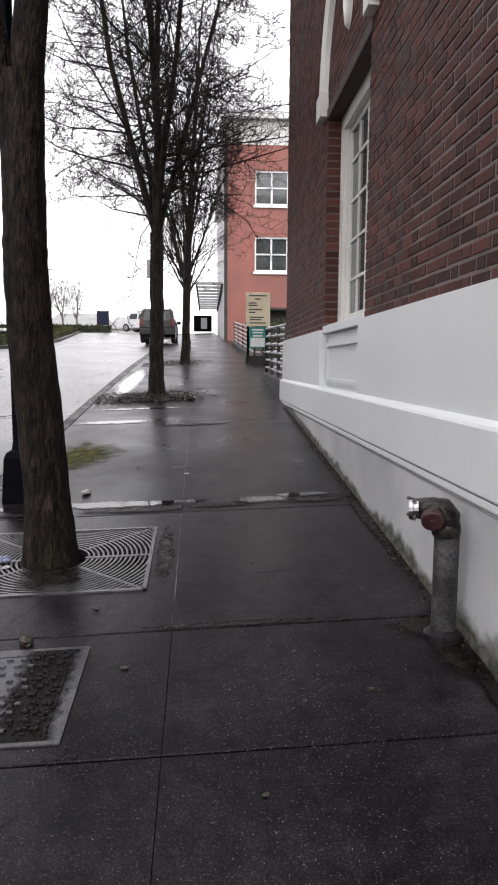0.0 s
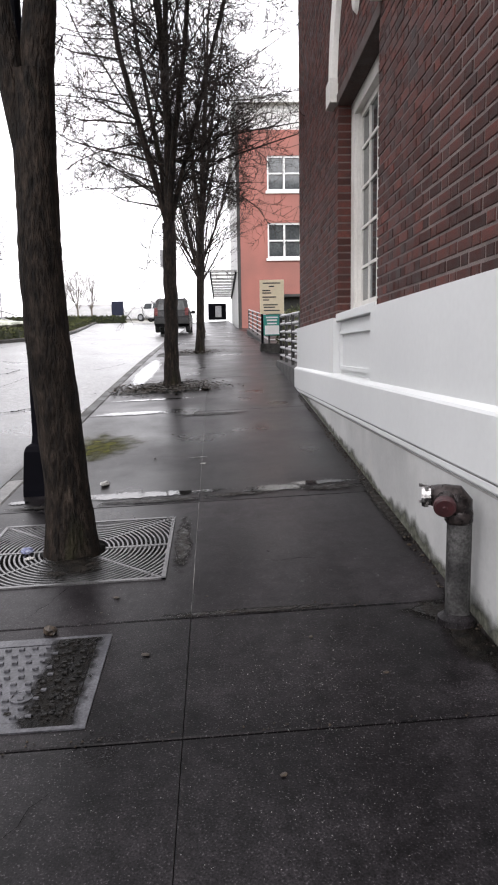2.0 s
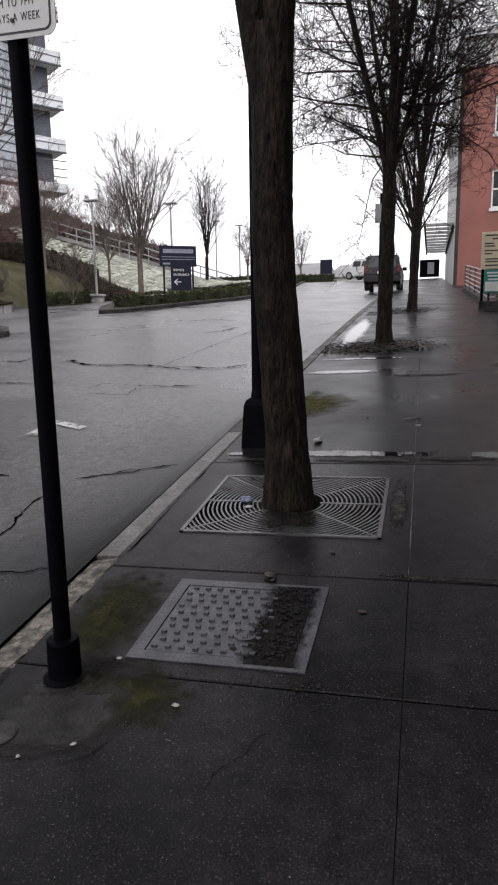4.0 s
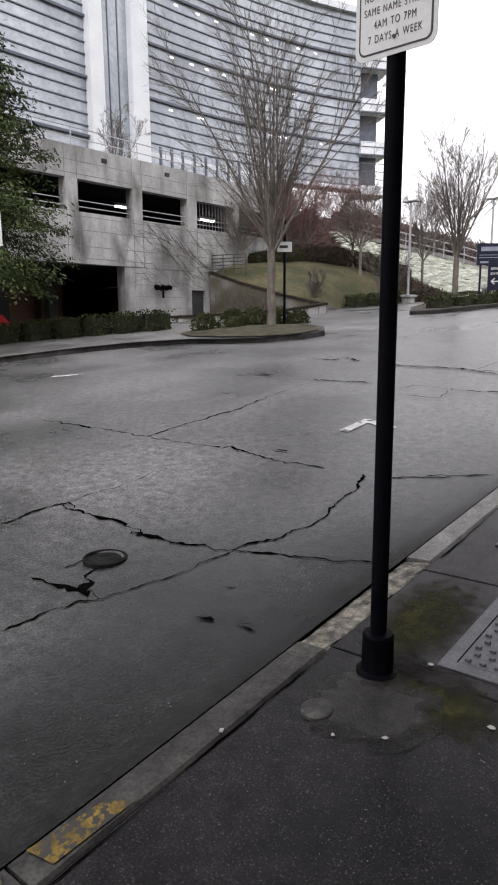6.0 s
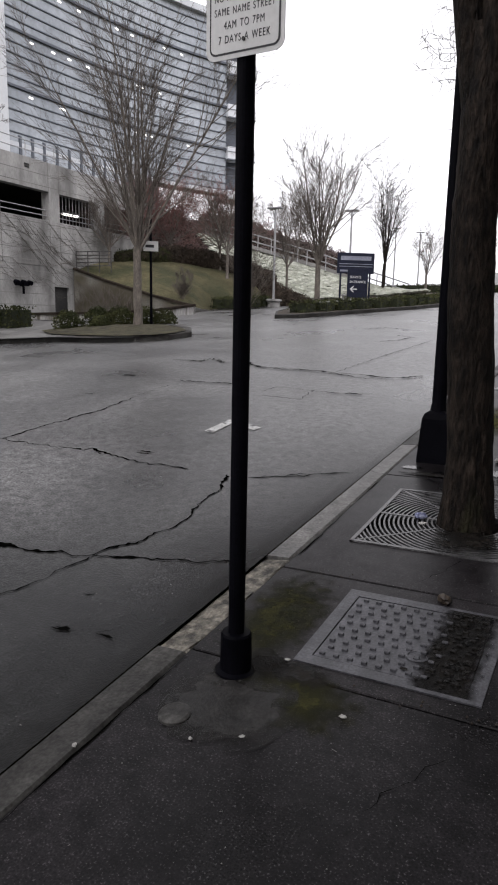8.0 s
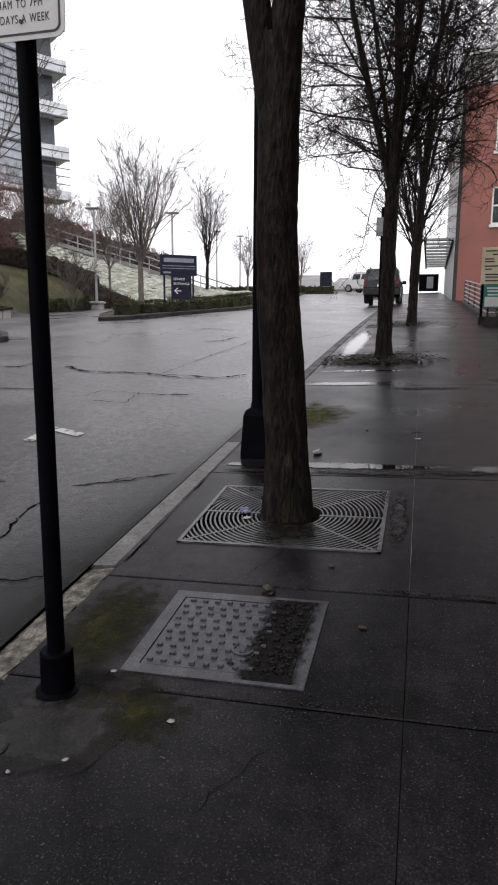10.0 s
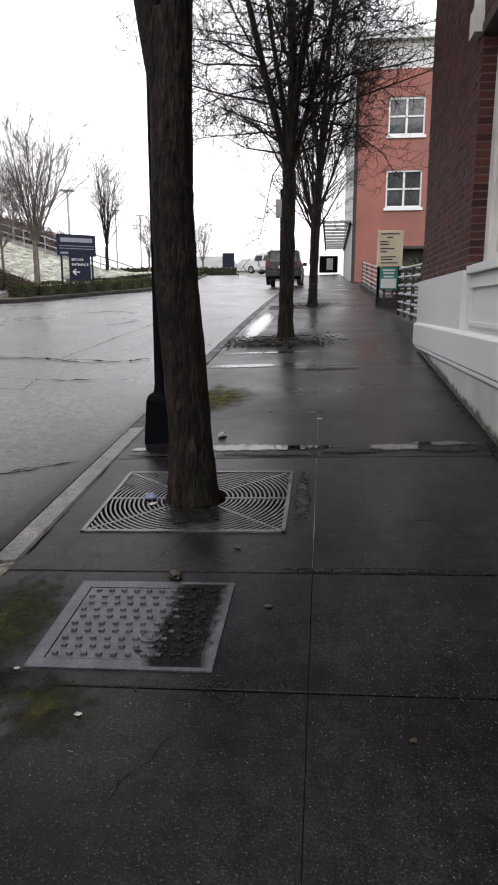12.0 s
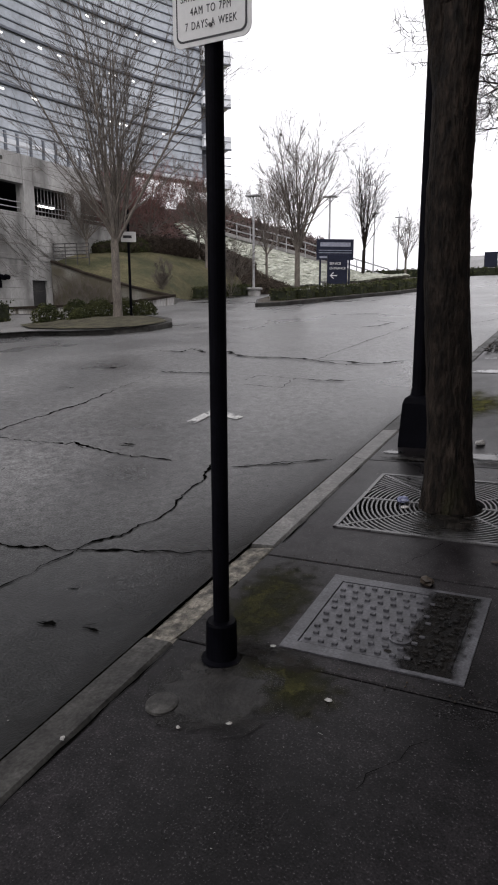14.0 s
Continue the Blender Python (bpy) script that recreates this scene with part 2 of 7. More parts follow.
M_LEAF_BROWN = mat("dark_bank_leaf", (0.034, 0.027, 0.022), (0.07, 0.055, 0.042), 2, 15, (0.8, 0.95), 0, vary=0.5, island=True, spec=0.1)
M_NEEDLE = mat("evergreen_leaf", (0.02, 0.036, 0.011), (0.07, 0.092, 0.028), 1.6, 12, (0.6, 0.85), 0, vary=0.6, island=True, spec=0.25)
M_ROCK = mat("pale_rock", (0.2, 0.21, 0.165), (0.36, 0.37, 0.32), 2, 20, (0.7, 0.95), 0.6, 0.04, vary=0.3, island=True)
M_REDWALL = mat("red_stucco", (0.20, 0.078, 0.062), (0.27, 0.105, 0.085), 0.5, 20, (0.7, 0.9), 0.2, fine_mix=0.08)
M_NAVY = mat("navy_sign", (0.010, 0.012, 0.024), (0.015, 0.018, 0.034), 2, 30, (0.5, 0.7), 0, spec=0.15)
M_CREAM = mat("cream_sign", (0.6, 0.52, 0.36), (0.68, 0.6, 0.44), 2, 30, (0.4, 0.6), 0, fine_mix=0.05)
M_TEAL = mat("teal_sign", (0.01, 0.18, 0.15), (0.02, 0.25, 0.2), 2, 30, (0.4, 0.6), 0, fine_mix=0.05)
M_CARPAINT = mat("dark_grey_paint", (0.010, 0.010, 0.011), (0.016, 0.016, 0.017), 2, 30, (0.2, 0.3), 0, spec=0.25)
M_CARWHITE = mat("white_car_paint", (0.6, 0.6, 0.6), (0.7, 0.7, 0.7), 2, 30, (0.2, 0.3), 0, fine_mix=0.03)
M_CARRED = mat("red_car_paint", (0.35, 0.03, 0.03), (0.45, 0.04, 0.04), 2, 30, (0.15, 0.25), 0, fine_mix=0.05)
M_TYRE = mat("tyre_rubber", (0.012, 0.012, 0.012), (0.022, 0.022, 0.022), 6, 60, (0.7, 0.9), 0.2)
M_TAIL = mat("tail_lens", (0.07, 0.008, 0.008), (0.1, 0.01, 0.01), 6, 60, (0.2, 0.3), 0)
M_WOOD = mat("pale_timber", (0.3, 0.3, 0.29), (0.42, 0.42, 0.4), 3, 40, (0.6, 0.8), 0.1)
M_LITTER = mat("pale_litter", (0.3, 0.29, 0.27), (0.55, 0.54, 0.52), 20, 90, (0.5, 0.8), 0.2)
M_BLUE = mat("blue_wrapper", (0.08, 0.09, 0.2), (0.3, 0.32, 0.42), 40, 90, (0.3, 0.5), 0.2)
M_DEADLEAF = mat("dead_leaf", (0.014, 0.010, 0.007), (0.04, 0.028, 0.017), 20, 90, (0.5, 0.8), 0, vary=0.6, island=True)


# ---- making things ----
# the street is not quite straight: both far parts are turned a little against the near pavement
NEAR = Matrix.Identity(4)
ACROSS = Matrix.Translation((-0.23, -0.09, 0)) @ Matrix.Rotation(radians(0.62), 4, "Z") @ Matrix.Translation((0.23, 0.09, 0))
UPHILL = Matrix.Translation((-0.035, 0, 0)) @ Matrix.Rotation(radians(-0.58), 4, "Z") @ Matrix.Rotation(radians(0.15), 4, "X")
site = NEAR


def thing(name, at=(0, 0, 0), label="", category="", group="", kind="", turn=0.0):
    ob = new(name)
    ob.matrix_basis = site @ pose(*at, 0, 0, turn)
    return tagged(ob, label, category, group, kind)


def part(name, bm, material, parent=None, label="", smooth=False):
    me = bpy.data.meshes.new(name)
    bm.normal_update()
    bm.to_mesh(me)
    bm.free()
    me.materials.append(material)
    if smooth:
        me.shade_smooth()
    ob = new(name, me)
    ob.parent = parent
    if not parent:
        ob.matrix_basis = site
    if label:
        ob["label"] = label
    return ob


def raw(name, verts, faces, material, parent=None, label="", smooth=False):
    me = bpy.data.meshes.new(name)
    me.from_pydata(verts, [], faces)
    me.materials.append(material)
    if smooth:
        me.shade_smooth()
    ob = new(name, me)
    ob.parent = parent
    if not parent:
        ob.matrix_basis = site
    if label:
        ob["label"] = label
    return ob


def share(name, ob, parent, m):
    o = bpy.data.objects.new(name, ob.data)
    scene.collection.objects.link(o)
    o.parent = parent
    o.matrix_basis = m
    return o


def box(bm, x0, x1, y0, y1, z0, z1, bevel=0.0):
    v = [bm.verts.new((x, y, z)) for z in (z0, z1) for y in (y0, y1) for x in (x0, x1)]
    fs = [bm.faces.new([v[i] for i in q]) for q in ((0, 2, 3, 1), (4, 5, 7, 6), (0, 1, 5, 4), (2, 6, 7, 3), (0, 4, 6, 2), (1, 3, 7, 5))]
    if bevel:
        es = list({e for f in fs for e in f.edges})
        bmesh.ops.bevel(bm, geom=es, offset=bevel, segments=2, affect="EDGES", profile=0.5)
    return bm


def tube(bm, pts, radii, n=12, caps=True):
    pts = [Vector(p) for p in pts]
    if not hasattr(radii, "__len__"):
        radii = [radii] * len(pts)
    rings, side = [], None
    for i, p in enumerate(pts):
        d = (pts[min(i + 1, len(pts) - 1)] - pts[max(i - 1, 0)]).normalized()
        side = d.orthogonal().normalized() if side is None else (side - d * side.dot(d)).normalized()
        up = d.cross(side)
        rings.append([bm.verts.new(p + radii[i] * (side * math.cos(a) + up * math.sin(a))) for a in [2 * math.pi * k / n for k in range(n)]])
    for a, b in zip(rings, rings[1:]):
        for k in range(n):
            bm.faces.new((a[k], a[(k + 1) % n], b[(k + 1) % n], b[k]))
    if caps:
        bm.faces.new(rings[0][::-1]), bm.faces.new(rings[-1])
    return bm


def lathe(bm, profile, n=24, at=(0, 0, 0)):
    rings = [[bm.verts.new((at[0] + r * math.cos(2 * math.pi * k / n), at[1] + r * math.sin(2 * math.pi * k / n), at[2] + z)) for k in range(n)] for r, z in profile]
    for a, b in zip(rings, rings[1:]):
        for k in range(n):
            bm.faces.new((a[k], a[(k + 1) % n], b[(k + 1) % n], b[k]))
    bm.faces.new(rings[0][::-1]), bm.faces.new(rings[-1])
    return bm


def extrude_y(bm, profile, y0, y1):
    """A closed outline in x and z, drawn along y."""
    a, b = [bm.verts.new((x, y0, z)) for x, z in profile], [bm.verts.new((x, y1, z)) for x, z in profile]
    n = len(profile)
    for k in range(n):
        bm.faces.new((a[k], b[k], b[(k + 1) % n], a[(k + 1) % n]))
    bm.faces.new(a), bm.faces.new(b[::-1])
    bmesh.ops.recalc_face_normals(bm, faces=bm.faces)
    return bm


def words(text, size, material, parent, m, name="lettering", depth=0.001, align="CENTER", gap=1.0):
    cu = bpy.data.curves.new("t", "FONT")
    cu.body, cu.size, cu.extrude, cu.align_x, cu.align_y = text, size, depth, align, "CENTER"
    cu.space_character, cu.space_word = gap, gap
    ob = bpy.data.objects.new("t", cu)
    scene.collection.objects.link(ob)
    bpy.context.view_layer.update()
    me = bpy.data.meshes.new_from_object(ob.evaluated_get(bpy.context.evaluated_depsgraph_get()))
    bpy.data.objects.remove(ob)
    me.materials.clear()
    me.materials.append(material)
    o = new(name, me)
    o.parent, o.matrix_basis = parent, m
    return o


# ---- lie of the land ----
def prof(y):
    """Height of the hill street along its length."""
    if y < -14:
        return -1.281
    if y < 8:
        return 0.0915 * y
    k = min(y - 8, 24)
    z = 0.732 + 0.0915 * k - 0.00075 * k * k
    if y > 32:
        z += 0.068 * min(y - 32, 22)
    if y > 54:
        k = min(y - 54, 12)
        z += 0.068 * k - 0.068 * k * k / 24
    return z


def zs(x, y):
    return prof(y) + 0.034 * x


def zg(x, y):
    if x > -1.79:
        return zs(x, y)
    if x > -14.2:
        return prof(y) - 0.16 + 0.12 * max(0, 1 - ((x + 8) / 6.2) ** 2)
    return prof(y) - 0.16


# ---- ground, road, pavement ----
def sheet(name, xs, ys, height, material, label, category, kind="structure"):
    verts = [(x, y, height(x, y)) for y in ys for x in xs]
    n = len(xs)
    faces = [(j * n + i, j * n + i + 1, (j + 1) * n + i + 1, (j + 1) * n + i) for j in range(len(ys) - 1) for i in range(n - 1)]
    return tagged(raw(name, verts, faces, material, smooth=True), label, category, kind=kind)


far = [-2500, -800, -300, -150, -80, -50, -40]
gx = far + [-30, -27, -26.2, -20, -14, -8, -1, 6, 12, 20, 30] + [-k for k in far[::-1]]
gy = far + [-30, -22, -14, -8, 0, 8, 14, 20, 26, 32, 38, 44, 50, 54, 57, 60, 63, 66, 75, 90] + [-k for k in far[2::-1]]
sheet("ground", gx, gy, lambda x, y: zg(x, y) - (0.3 if -26.5 < x < 40 else 0.05), M_GRASS, "dull winter ground rising with the street", "ground")
rx = [-26 + 0.6 * k for k in range(41)] + [-1.785]
ry = [-40, -30, -20, -14] + [-10 + 0.6 * k for k in range(125)]
sheet("road", rx, ry, lambda x, y: zg(x, y) + 0.018 * noise.noise((x * 0.35, y * 0.35, 3)) * (1 if x < -2.4 else 0), M_ROAD,
      "wet cracked grey asphalt street climbing a hill", "road")


def slab_mesh(x0, x1, y0, y1, hole=None, thick=0.1, g=0.005):
    """A paving slab with a small chamfer, cut out round hole; its top follows the slope."""
    bm = bmesh.new()
    x0, x1, y0, y1 = x0 + 0.15 * g, x1 - 0.15 * g, y0 + g, y1 - g
    xs, ys = [x0, x1], [y0, y1]
    if hole:
        xs, ys = [x0, hole[0], hole[1], x1], [y0, hole[2], hole[3], y1]
    c = 0.004
    for j in range(len(ys) - 1):
        for i in range(len(xs) - 1):
            if hole and i == 1 and j == 1:
                continue
            a, b, p, q = xs[i], xs[i + 1], ys[j], ys[j + 1]
            ca, cb = (0.25 * c if i == 0 else 0), (0.25 * c if i == len(xs) - 2 else 0)
            cp, cq = (c if j == 0 else 0), (c if j == len(ys) - 2 else 0)
            top = [bm.verts.new((x, y, zs(x, y))) for x, y in ((a + ca, p + cp), (b - cb, p + cp), (b - cb, q - cq), (a + ca, q - cq))]
            mid = [bm.verts.new((x, y, zs(x, y) - (c if cc else 0))) for x, y, cc in ((a, p, ca or cp), (b, p, cb or cp), (b, q, cb or cq), (a, q, ca or cq))]
            low = [bm.verts.new((x, y, zs(x, y) - thick)) for x, y in ((a, p), (b, p), (b, q), (a, q))]
            bm.faces.new(top)
            for k in range(4):
                e = (k + 1) % 4
                bm.faces.new((mid[k], mid[e], top[e], top[k])), bm.faces.new((low[k], low[e], mid[e], mid[k]))
    return bm


GRATE, COVER = (-1.44, -0.32, 3.29, 4.26), (-1.22, -0.515, 2.10, 2.742)
pavement = sheet("pavement", [-1.66, -0.9, -0.2, 0.5, 1.21], [-14 + 1.0 * k for k in range(80)], lambda x, y: zs(x, y) - (0.012 if not (2.9 < y < 5) else 0.09), M_JOINT,
                 "wet dark concrete pavement in slabs along a brick building", "pavement")
rows_y = [-10, -8.2, -6.4, -4.6, -2.8, -1.2, 0.4, 2.01, 2.85, 4.56, 8.2, 11.5, 14.6, 17.8, 21, 24.4, 28, 32, 36, 40, 45, 50, 56, 62]
for y0, y1 in zip(rows_y, rows_y[1:]):
    for x0, x1 in ((-1.635, -0.17), (-0.17, 1.2)):
        hole = None
        if y0 == 2.85 and x0 < -1:
            hole = GRATE
        if y0 == 2.01 and x0 < -1:
            hole = COVER
        if y0 == 8.2 and x0 < -1:
            hole = (-1.5, -0.3, 9.9, 11.2)
        if y0 == 14.6 and x0 < -1:
            hole = (-1.5, -0.2, 16.3, 17.5)
        part("slab", slab_mesh(x0, x1, y0, y1, hole), M_SLAB, pavement)
sheet("ramp_ground", [1.12, 2, 4, 8, 14], [9.7, 12, 14, 16, 18, 20, 24, 28, 32, 37.2], lambda x, y: zs(1.1, y) - 0.02 - 0.10 * min(max(x - 1.5, 0), 2.5) * (1 if y > 10 else 0), M_SLAB,
                     "wet concrete of a sunken car ramp", "ground")

kerb = thing("kerb", (-1.71, 0, 0), "worn concrete kerb between street and pavement", "kerb", kind="structure")
ky = [-10, -7, -4.2, -1.6, 0.62, 1.98, 2.95, 5.45, 7.6, 10, 12.6, 15.4, 18.4, 22, 26, 30, 35, 40, 46, 52, 58]
for y0, y1 in zip(ky, ky[1:]):
    bm = bmesh.new()
    worn = y0 == 1.98
    n = max(2, int((y1 - y0) / (0.06 if worn else 0.4)))
    prev = None
    for k in range(n + 1):
        y = y0 + 0.006 + (y1 - y0 - 0.012) * k / n
        j = [0.028 * noise.noise((y * 9, 7 * c, 2)) if worn else 0 for c in range(3)]
        d = 0.012 if worn else 0
        ring = [bm.verts.new((x + 1.71, y, z)) for x, z in (
            (-1.80 + j[0], zs(-1.79, y) - 0.26), (-1.795 + j[0], zs(-1.79, y) - 0.02 - d), (-1.78 + j[1], zs(-1.78, y) - 0.003 - d + j[1] * 0.6),
            (-1.655 + j[2], zs(-1.65, y) + 0.002 - d * 0.5 + j[2] * 0.5), (-1.643, zs(-1.64, y) - 0.008), (-1.643, zs(-1.64, y) - 0.2))]
        if prev:
            for a in range(5):
                bm.faces.new((prev[a], prev[a + 1], ring[a + 1], ring[a]))
        else:
            bm.faces.new(ring)
        prev = ring
    bm.faces.new(prev[::-1])
    bmesh.ops.recalc_face_normals(bm, faces=bm.faces)
    part("kerb_stone", bm, M_KERB_WORN if worn else M_KERB_PALE if y0 == 2.95 else M_KERB, kerb)


def ribbon(name, pts, width, height, material, label, category, lift=0.004, jag=0.6, seed=0, kind="structure"):
    """A ragged strip lying on the ground along a line."""
    rnd = random.Random(seed)
    line = []
    for (xa, ya), (xb, yb) in zip(pts, pts[1:]):
        n = max(2, int(math.hypot(xb - xa, yb - ya) / 0.028))
        line += [(xa + (xb - xa) * k / n, ya + (yb - ya) * k / n) for k in range(n)]
    line.append(pts[-1])
    verts, faces = [], []
    for i, (x, y) in enumerate(line):
        a, b = line[max(i - 1, 0)], line[min(i + 1, len(line) - 1)]
        dx, dy = b[0] - a[0], b[1] - a[1]
        d = math.hypot(dx, dy) or 1
        nx, ny = -dy / d, dx / d
        w = width * (0.35 + jag * rnd.random()) * (0.25 if i in (0, len(line) - 1) else 1)
        off = (rnd.random() - 0.5) * width * 2.0 * jag + (0.06 * noise.noise((x * 2.2, y * 2.2, seed)) + 0.06 * noise.noise((x * 8, y * 8, seed)) + 0.03 * noise.noise((x * 24, y * 24, seed))) * jag
        w *= 0.3 + 2.2 * abs(noise.noise((x * 4.1, y * 4.1, seed + 9)))
        for s in (-w, w):
            px, py = x + nx * (s + off), y + ny * (s + off)
            verts.append((px, py, height(px, py) + lift))
        if i:
            k = 2 * i
            faces.append((k - 2, k - 1, k + 1, k))
    ob = raw(name, verts, faces, material)
    return tagged(ob, label, category, kind=kind)


def road_z(x, y):
    return zg(x, y) + 0.018 * noise.noise((x * 0.35, y * 0.35, 3)) * (1 if x < -2.4 else 0)


def crack(width, *line):
    """A dark jagged crack in the asphalt along a line in plan."""
    far = line[0][1] > 6
    width *= 1.3 if line[0][1] < 3.3 else 1.9 if line[0][1] < 6 else 1
    across = abs(line[-1][0] - line[0][0]) > abs(line[-1][1] - line[0][1])
    ribbon("road_crack", line, width * (3.2 if across else 1.2) if far else width, road_z, M_CRACK, "dark jagged crack in wet asphalt", "crack", lift=0.014 if far else 0.005,
           seed=int(100 * (line[0][1] - line[0][0])))


crack(0.008, (-7.03, 4.04), (-6.21, 4.08), (-5.19, 4.1), (-4.29, 4.19))
crack(0.013, (-4.22, 4.28), (-3.95, 4.19), (-3.57, 4.18), (-3.15, 4.2))
crack(0.01, (-5.19, 4.1), (-5.22, 4.66), (-5.22, 5.48), (-5.37, 6.23))
crack(0.005, (-5.37, 6.23), (-5.45, 7.07))
crack(0.01, (-4.32, 2.02), (-4.31, 2.27), (-4.31, 2.48))
crack(0.004, (-4.31, 2.48), (-4.24, 2.92), (-4.23, 3.5))
crack(0.014, (-4.31, 2.48), (-3.95, 2.49), (-3.64, 2.52), (-3.41, 2.46), (-3.04, 2.53), (-2.69, 2.66), (-2.34, 2.8), (-1.99, 2.95))
crack(0.009, (-2.84, 4.25), (-2.69, 3.94), (-2.67, 3.6), (-2.57, 3.28), (-2.61, 3.06), (-2.68, 2.84), (-2.74, 2.61))
crack(0.006, (-2.74, 2.61), (-2.77, 2.36), (-2.8, 2.13), (-2.9, 1.82))
crack(0.016, (-3.43, 1.72), (-3.17, 1.77), (-3.02, 1.8))
crack(0.008, (-3.06, 1.31), (-3.03, 1.48), (-2.99, 1.72), (-2.9, 1.82))
crack(0.006, (-2.64, 4.27), (-2.33, 4.48), (-2.01, 4.73), (-1.63, 4.55))
crack(0.014, (-6.77, 9), (-6.25, 9.07), (-6.26, 9.42), (-5.8, 9.07))
crack(0.018, (-5.51, 9.27), (-5.07, 8.93))
crack(0.01, (-5.07, 8.93), (-4.47, 8.99), (-3.82, 8.98), (-2.96, 8.96))
crack(0.01, (-3.84, 8.8), (-3.77, 10.63), (-3.6, 13.7))
crack(0.009, (-4.13, 7.28), (-4.06, 7.61), (-3.53, 7.59), (-3.5, 7.03), (-4, 7.03))
crack(0.008, (-3.53, 7.59), (-3.14, 7.57), (-2.8, 7.76))
crack(0.01, (-5.69, 15.44), (-5.29, 15.97), (-4.57, 15.67))
crack(0.03, (-4.46, 13), (-4.22, 13.37), (-4.16, 14.01))
crack(0.008, (-5.55, 7.44), (-5.25, 7.41), (-4.79, 7.54))
crack(0.012, (-6.54, 7.49), (-6.32, 7.47))
crack(0.006, (-3.82, 4.37), (-3.67, 4.41))
crack(0.014, (-2.37, 1.97), (-2.29, 1.99))
crack(0.013, (-2.17, 2.03), (-2.08, 2.05))
crack(0.008, (-1.96, 2.09), (-1.9, 2.08))
crack(0.01, (-4.79, 8.88), (-4.09, 9), (-3.24, 8.71), (-2.61, 9.33))
crack(0.008, (-4.53, 14.27), (-4.02, 14.02))
crack(0.008, (-2.57, 14.21), (-2.11, 15.95))
crack(0.01, (-3.38, 1.89), (-3.38, 2.01), (-3.37, 2.15))
crack(0.014, (-3.24, 2.03), (-3.18, 1.92), (-3.09, 1.84))
crack(0.05, (-3.13, 1.79), (-3.05, 1.79), (-3.03, 1.82))
crack(0.006, (-3.04, 1.81), (-2.92, 1.79), (-2.88, 1.81))
crack(0.03, (-3.46, 2.46), (-3.34, 2.44), (-3.23, 2.51))
crack(0.018, (-2.39, 1.98), (-2.3, 2))
crack(0.008, (-2.17, 2.02), (-2.1, 2.06))
crack(0.008, (-2.48, 2.28), (-2.42, 2.3))
crack(0.012, (-4.31, 2.43), (-4.25, 2.53), (-4.11, 2.47))
crack(0.007, (-3.82, 4.42), (-3.68, 4.45))
crack(0.007, (-6.54, 7.49), (-6.29, 7.51))
crack(0.008, (-5.52, 7.43), (-4.66, 7.55))
crack(0.008, (-4.27, 4.17), (-4.24, 4.28), (-4.04, 4.18))
crack(0.007, (-2.64, 4.28), (-2.31, 4.53), (-2.04, 4.71))
crack(0.012, (-2.05, 10.89), (-1.56, 10.1))


# ---- brick building ----
site = UPHILL
# TALL is an added height, unseen above the bricks, that cuts skylight below
WALL, Y0, Y1, TALL = 1.18, -9.0, 9.82, 17.0
WIN = (4.93, 6.62, 1.79, 3.80)
building = thing("wall_east", (WALL, Y1, 0.8), "dark red brick building wall with white painted base", "wall", kind="structure")


def at_building(ob):
    ob.matrix_basis = Matrix.Translation((-WALL, -Y1, -0.8))
    return ob


bm = bmesh.new()
for y0, y1, z0, z1 in ((Y0, WIN[0], -1.6, TALL), (WIN[1], Y1, -1.6, TALL), (WIN[0], WIN[1], -1.6, 1.73), (WIN[0], WIN[1], WIN[3], TALL)):
    box(bm, WALL + (0.1 if z1 == 1.73 else 0.0035), WALL + 0.38, y0, y1, z0, z1)
at_building(part("mortar_wall", bm, M_MORTAR, building))
# unseen shell; its height and run behind the eye are added to block sky
bm = bmesh.new()
box(bm, WALL + 0.38, 9, Y1 - 0.35, Y1, -1.6, TALL)
box(bm, WALL + 0.004, 9, -30, Y0, -3, TALL)
box(bm, 9, 9.35, Y0, Y1, -1.6, TALL)
box(bm, WALL + 0.2, 9.2, Y0, Y1, TALL, TALL + 0.3)
at_building(part("unseen_shell", bm, M_MORTAR, building))

# painted base: band, ledge, moulding, foot
bm = bmesh.new()
for y0, y1 in ((Y0, WIN[0] + 0.006), (WIN[1] - 0.006, Y1)):
    box(bm, WALL - 0.05, WALL + 0.3, y0, y1, 1.2, 1.782)
box(bm, WALL + 0.035, WALL + 0.3, WIN[0] - 0.05, WIN[1] + 0.05, 1.2, 1.74)
at_building(part("painted_band", bm, M_WHITE, building, "smooth white painted band"))
bm = bmesh.new()
extrude_y(bm, [(WALL + 0.2, 1.225), (WALL - 0.052, 1.225), (WALL - 0.085, 1.205), (WALL - 0.092, 1.19), (WALL - 0.092, 0.925), (WALL - 0.088, 0.917), (WALL - 0.078, 0.912), (WALL - 0.078, 0.906),
               (WALL - 0.081, 0.902), (WALL - 0.082, 0.880), (WALL - 0.079, 0.872), (WALL - 0.074, 0.866), (WALL - 0.05, 0.862), (WALL + 0.2, 0.862)], Y0, Y1)
at_building(part("plinth", bm, M_WHITE, building, "white plinth with a moulded lower edge"))
bm = bmesh.new()
extrude_y(bm, [(WALL + 0.2, 0.862), (WALL - 0.072, 0.862), (WALL - 0.074, 0.2), (WALL - 0.066, -1.6), (WALL + 0.2, -1.6)], Y0, Y1 - 0.003)
at_building(part("wall_foot", bm, M_BASE, building, "stained white painted foot of the wall"))
# dull strips under both moulding edges, drawing their shadow lines in colour
bm = bmesh.new()
box(bm, WALL - 0.0795, WALL - 0.07, Y0, Y1 - 0.004, 0.9062, 0.9118)
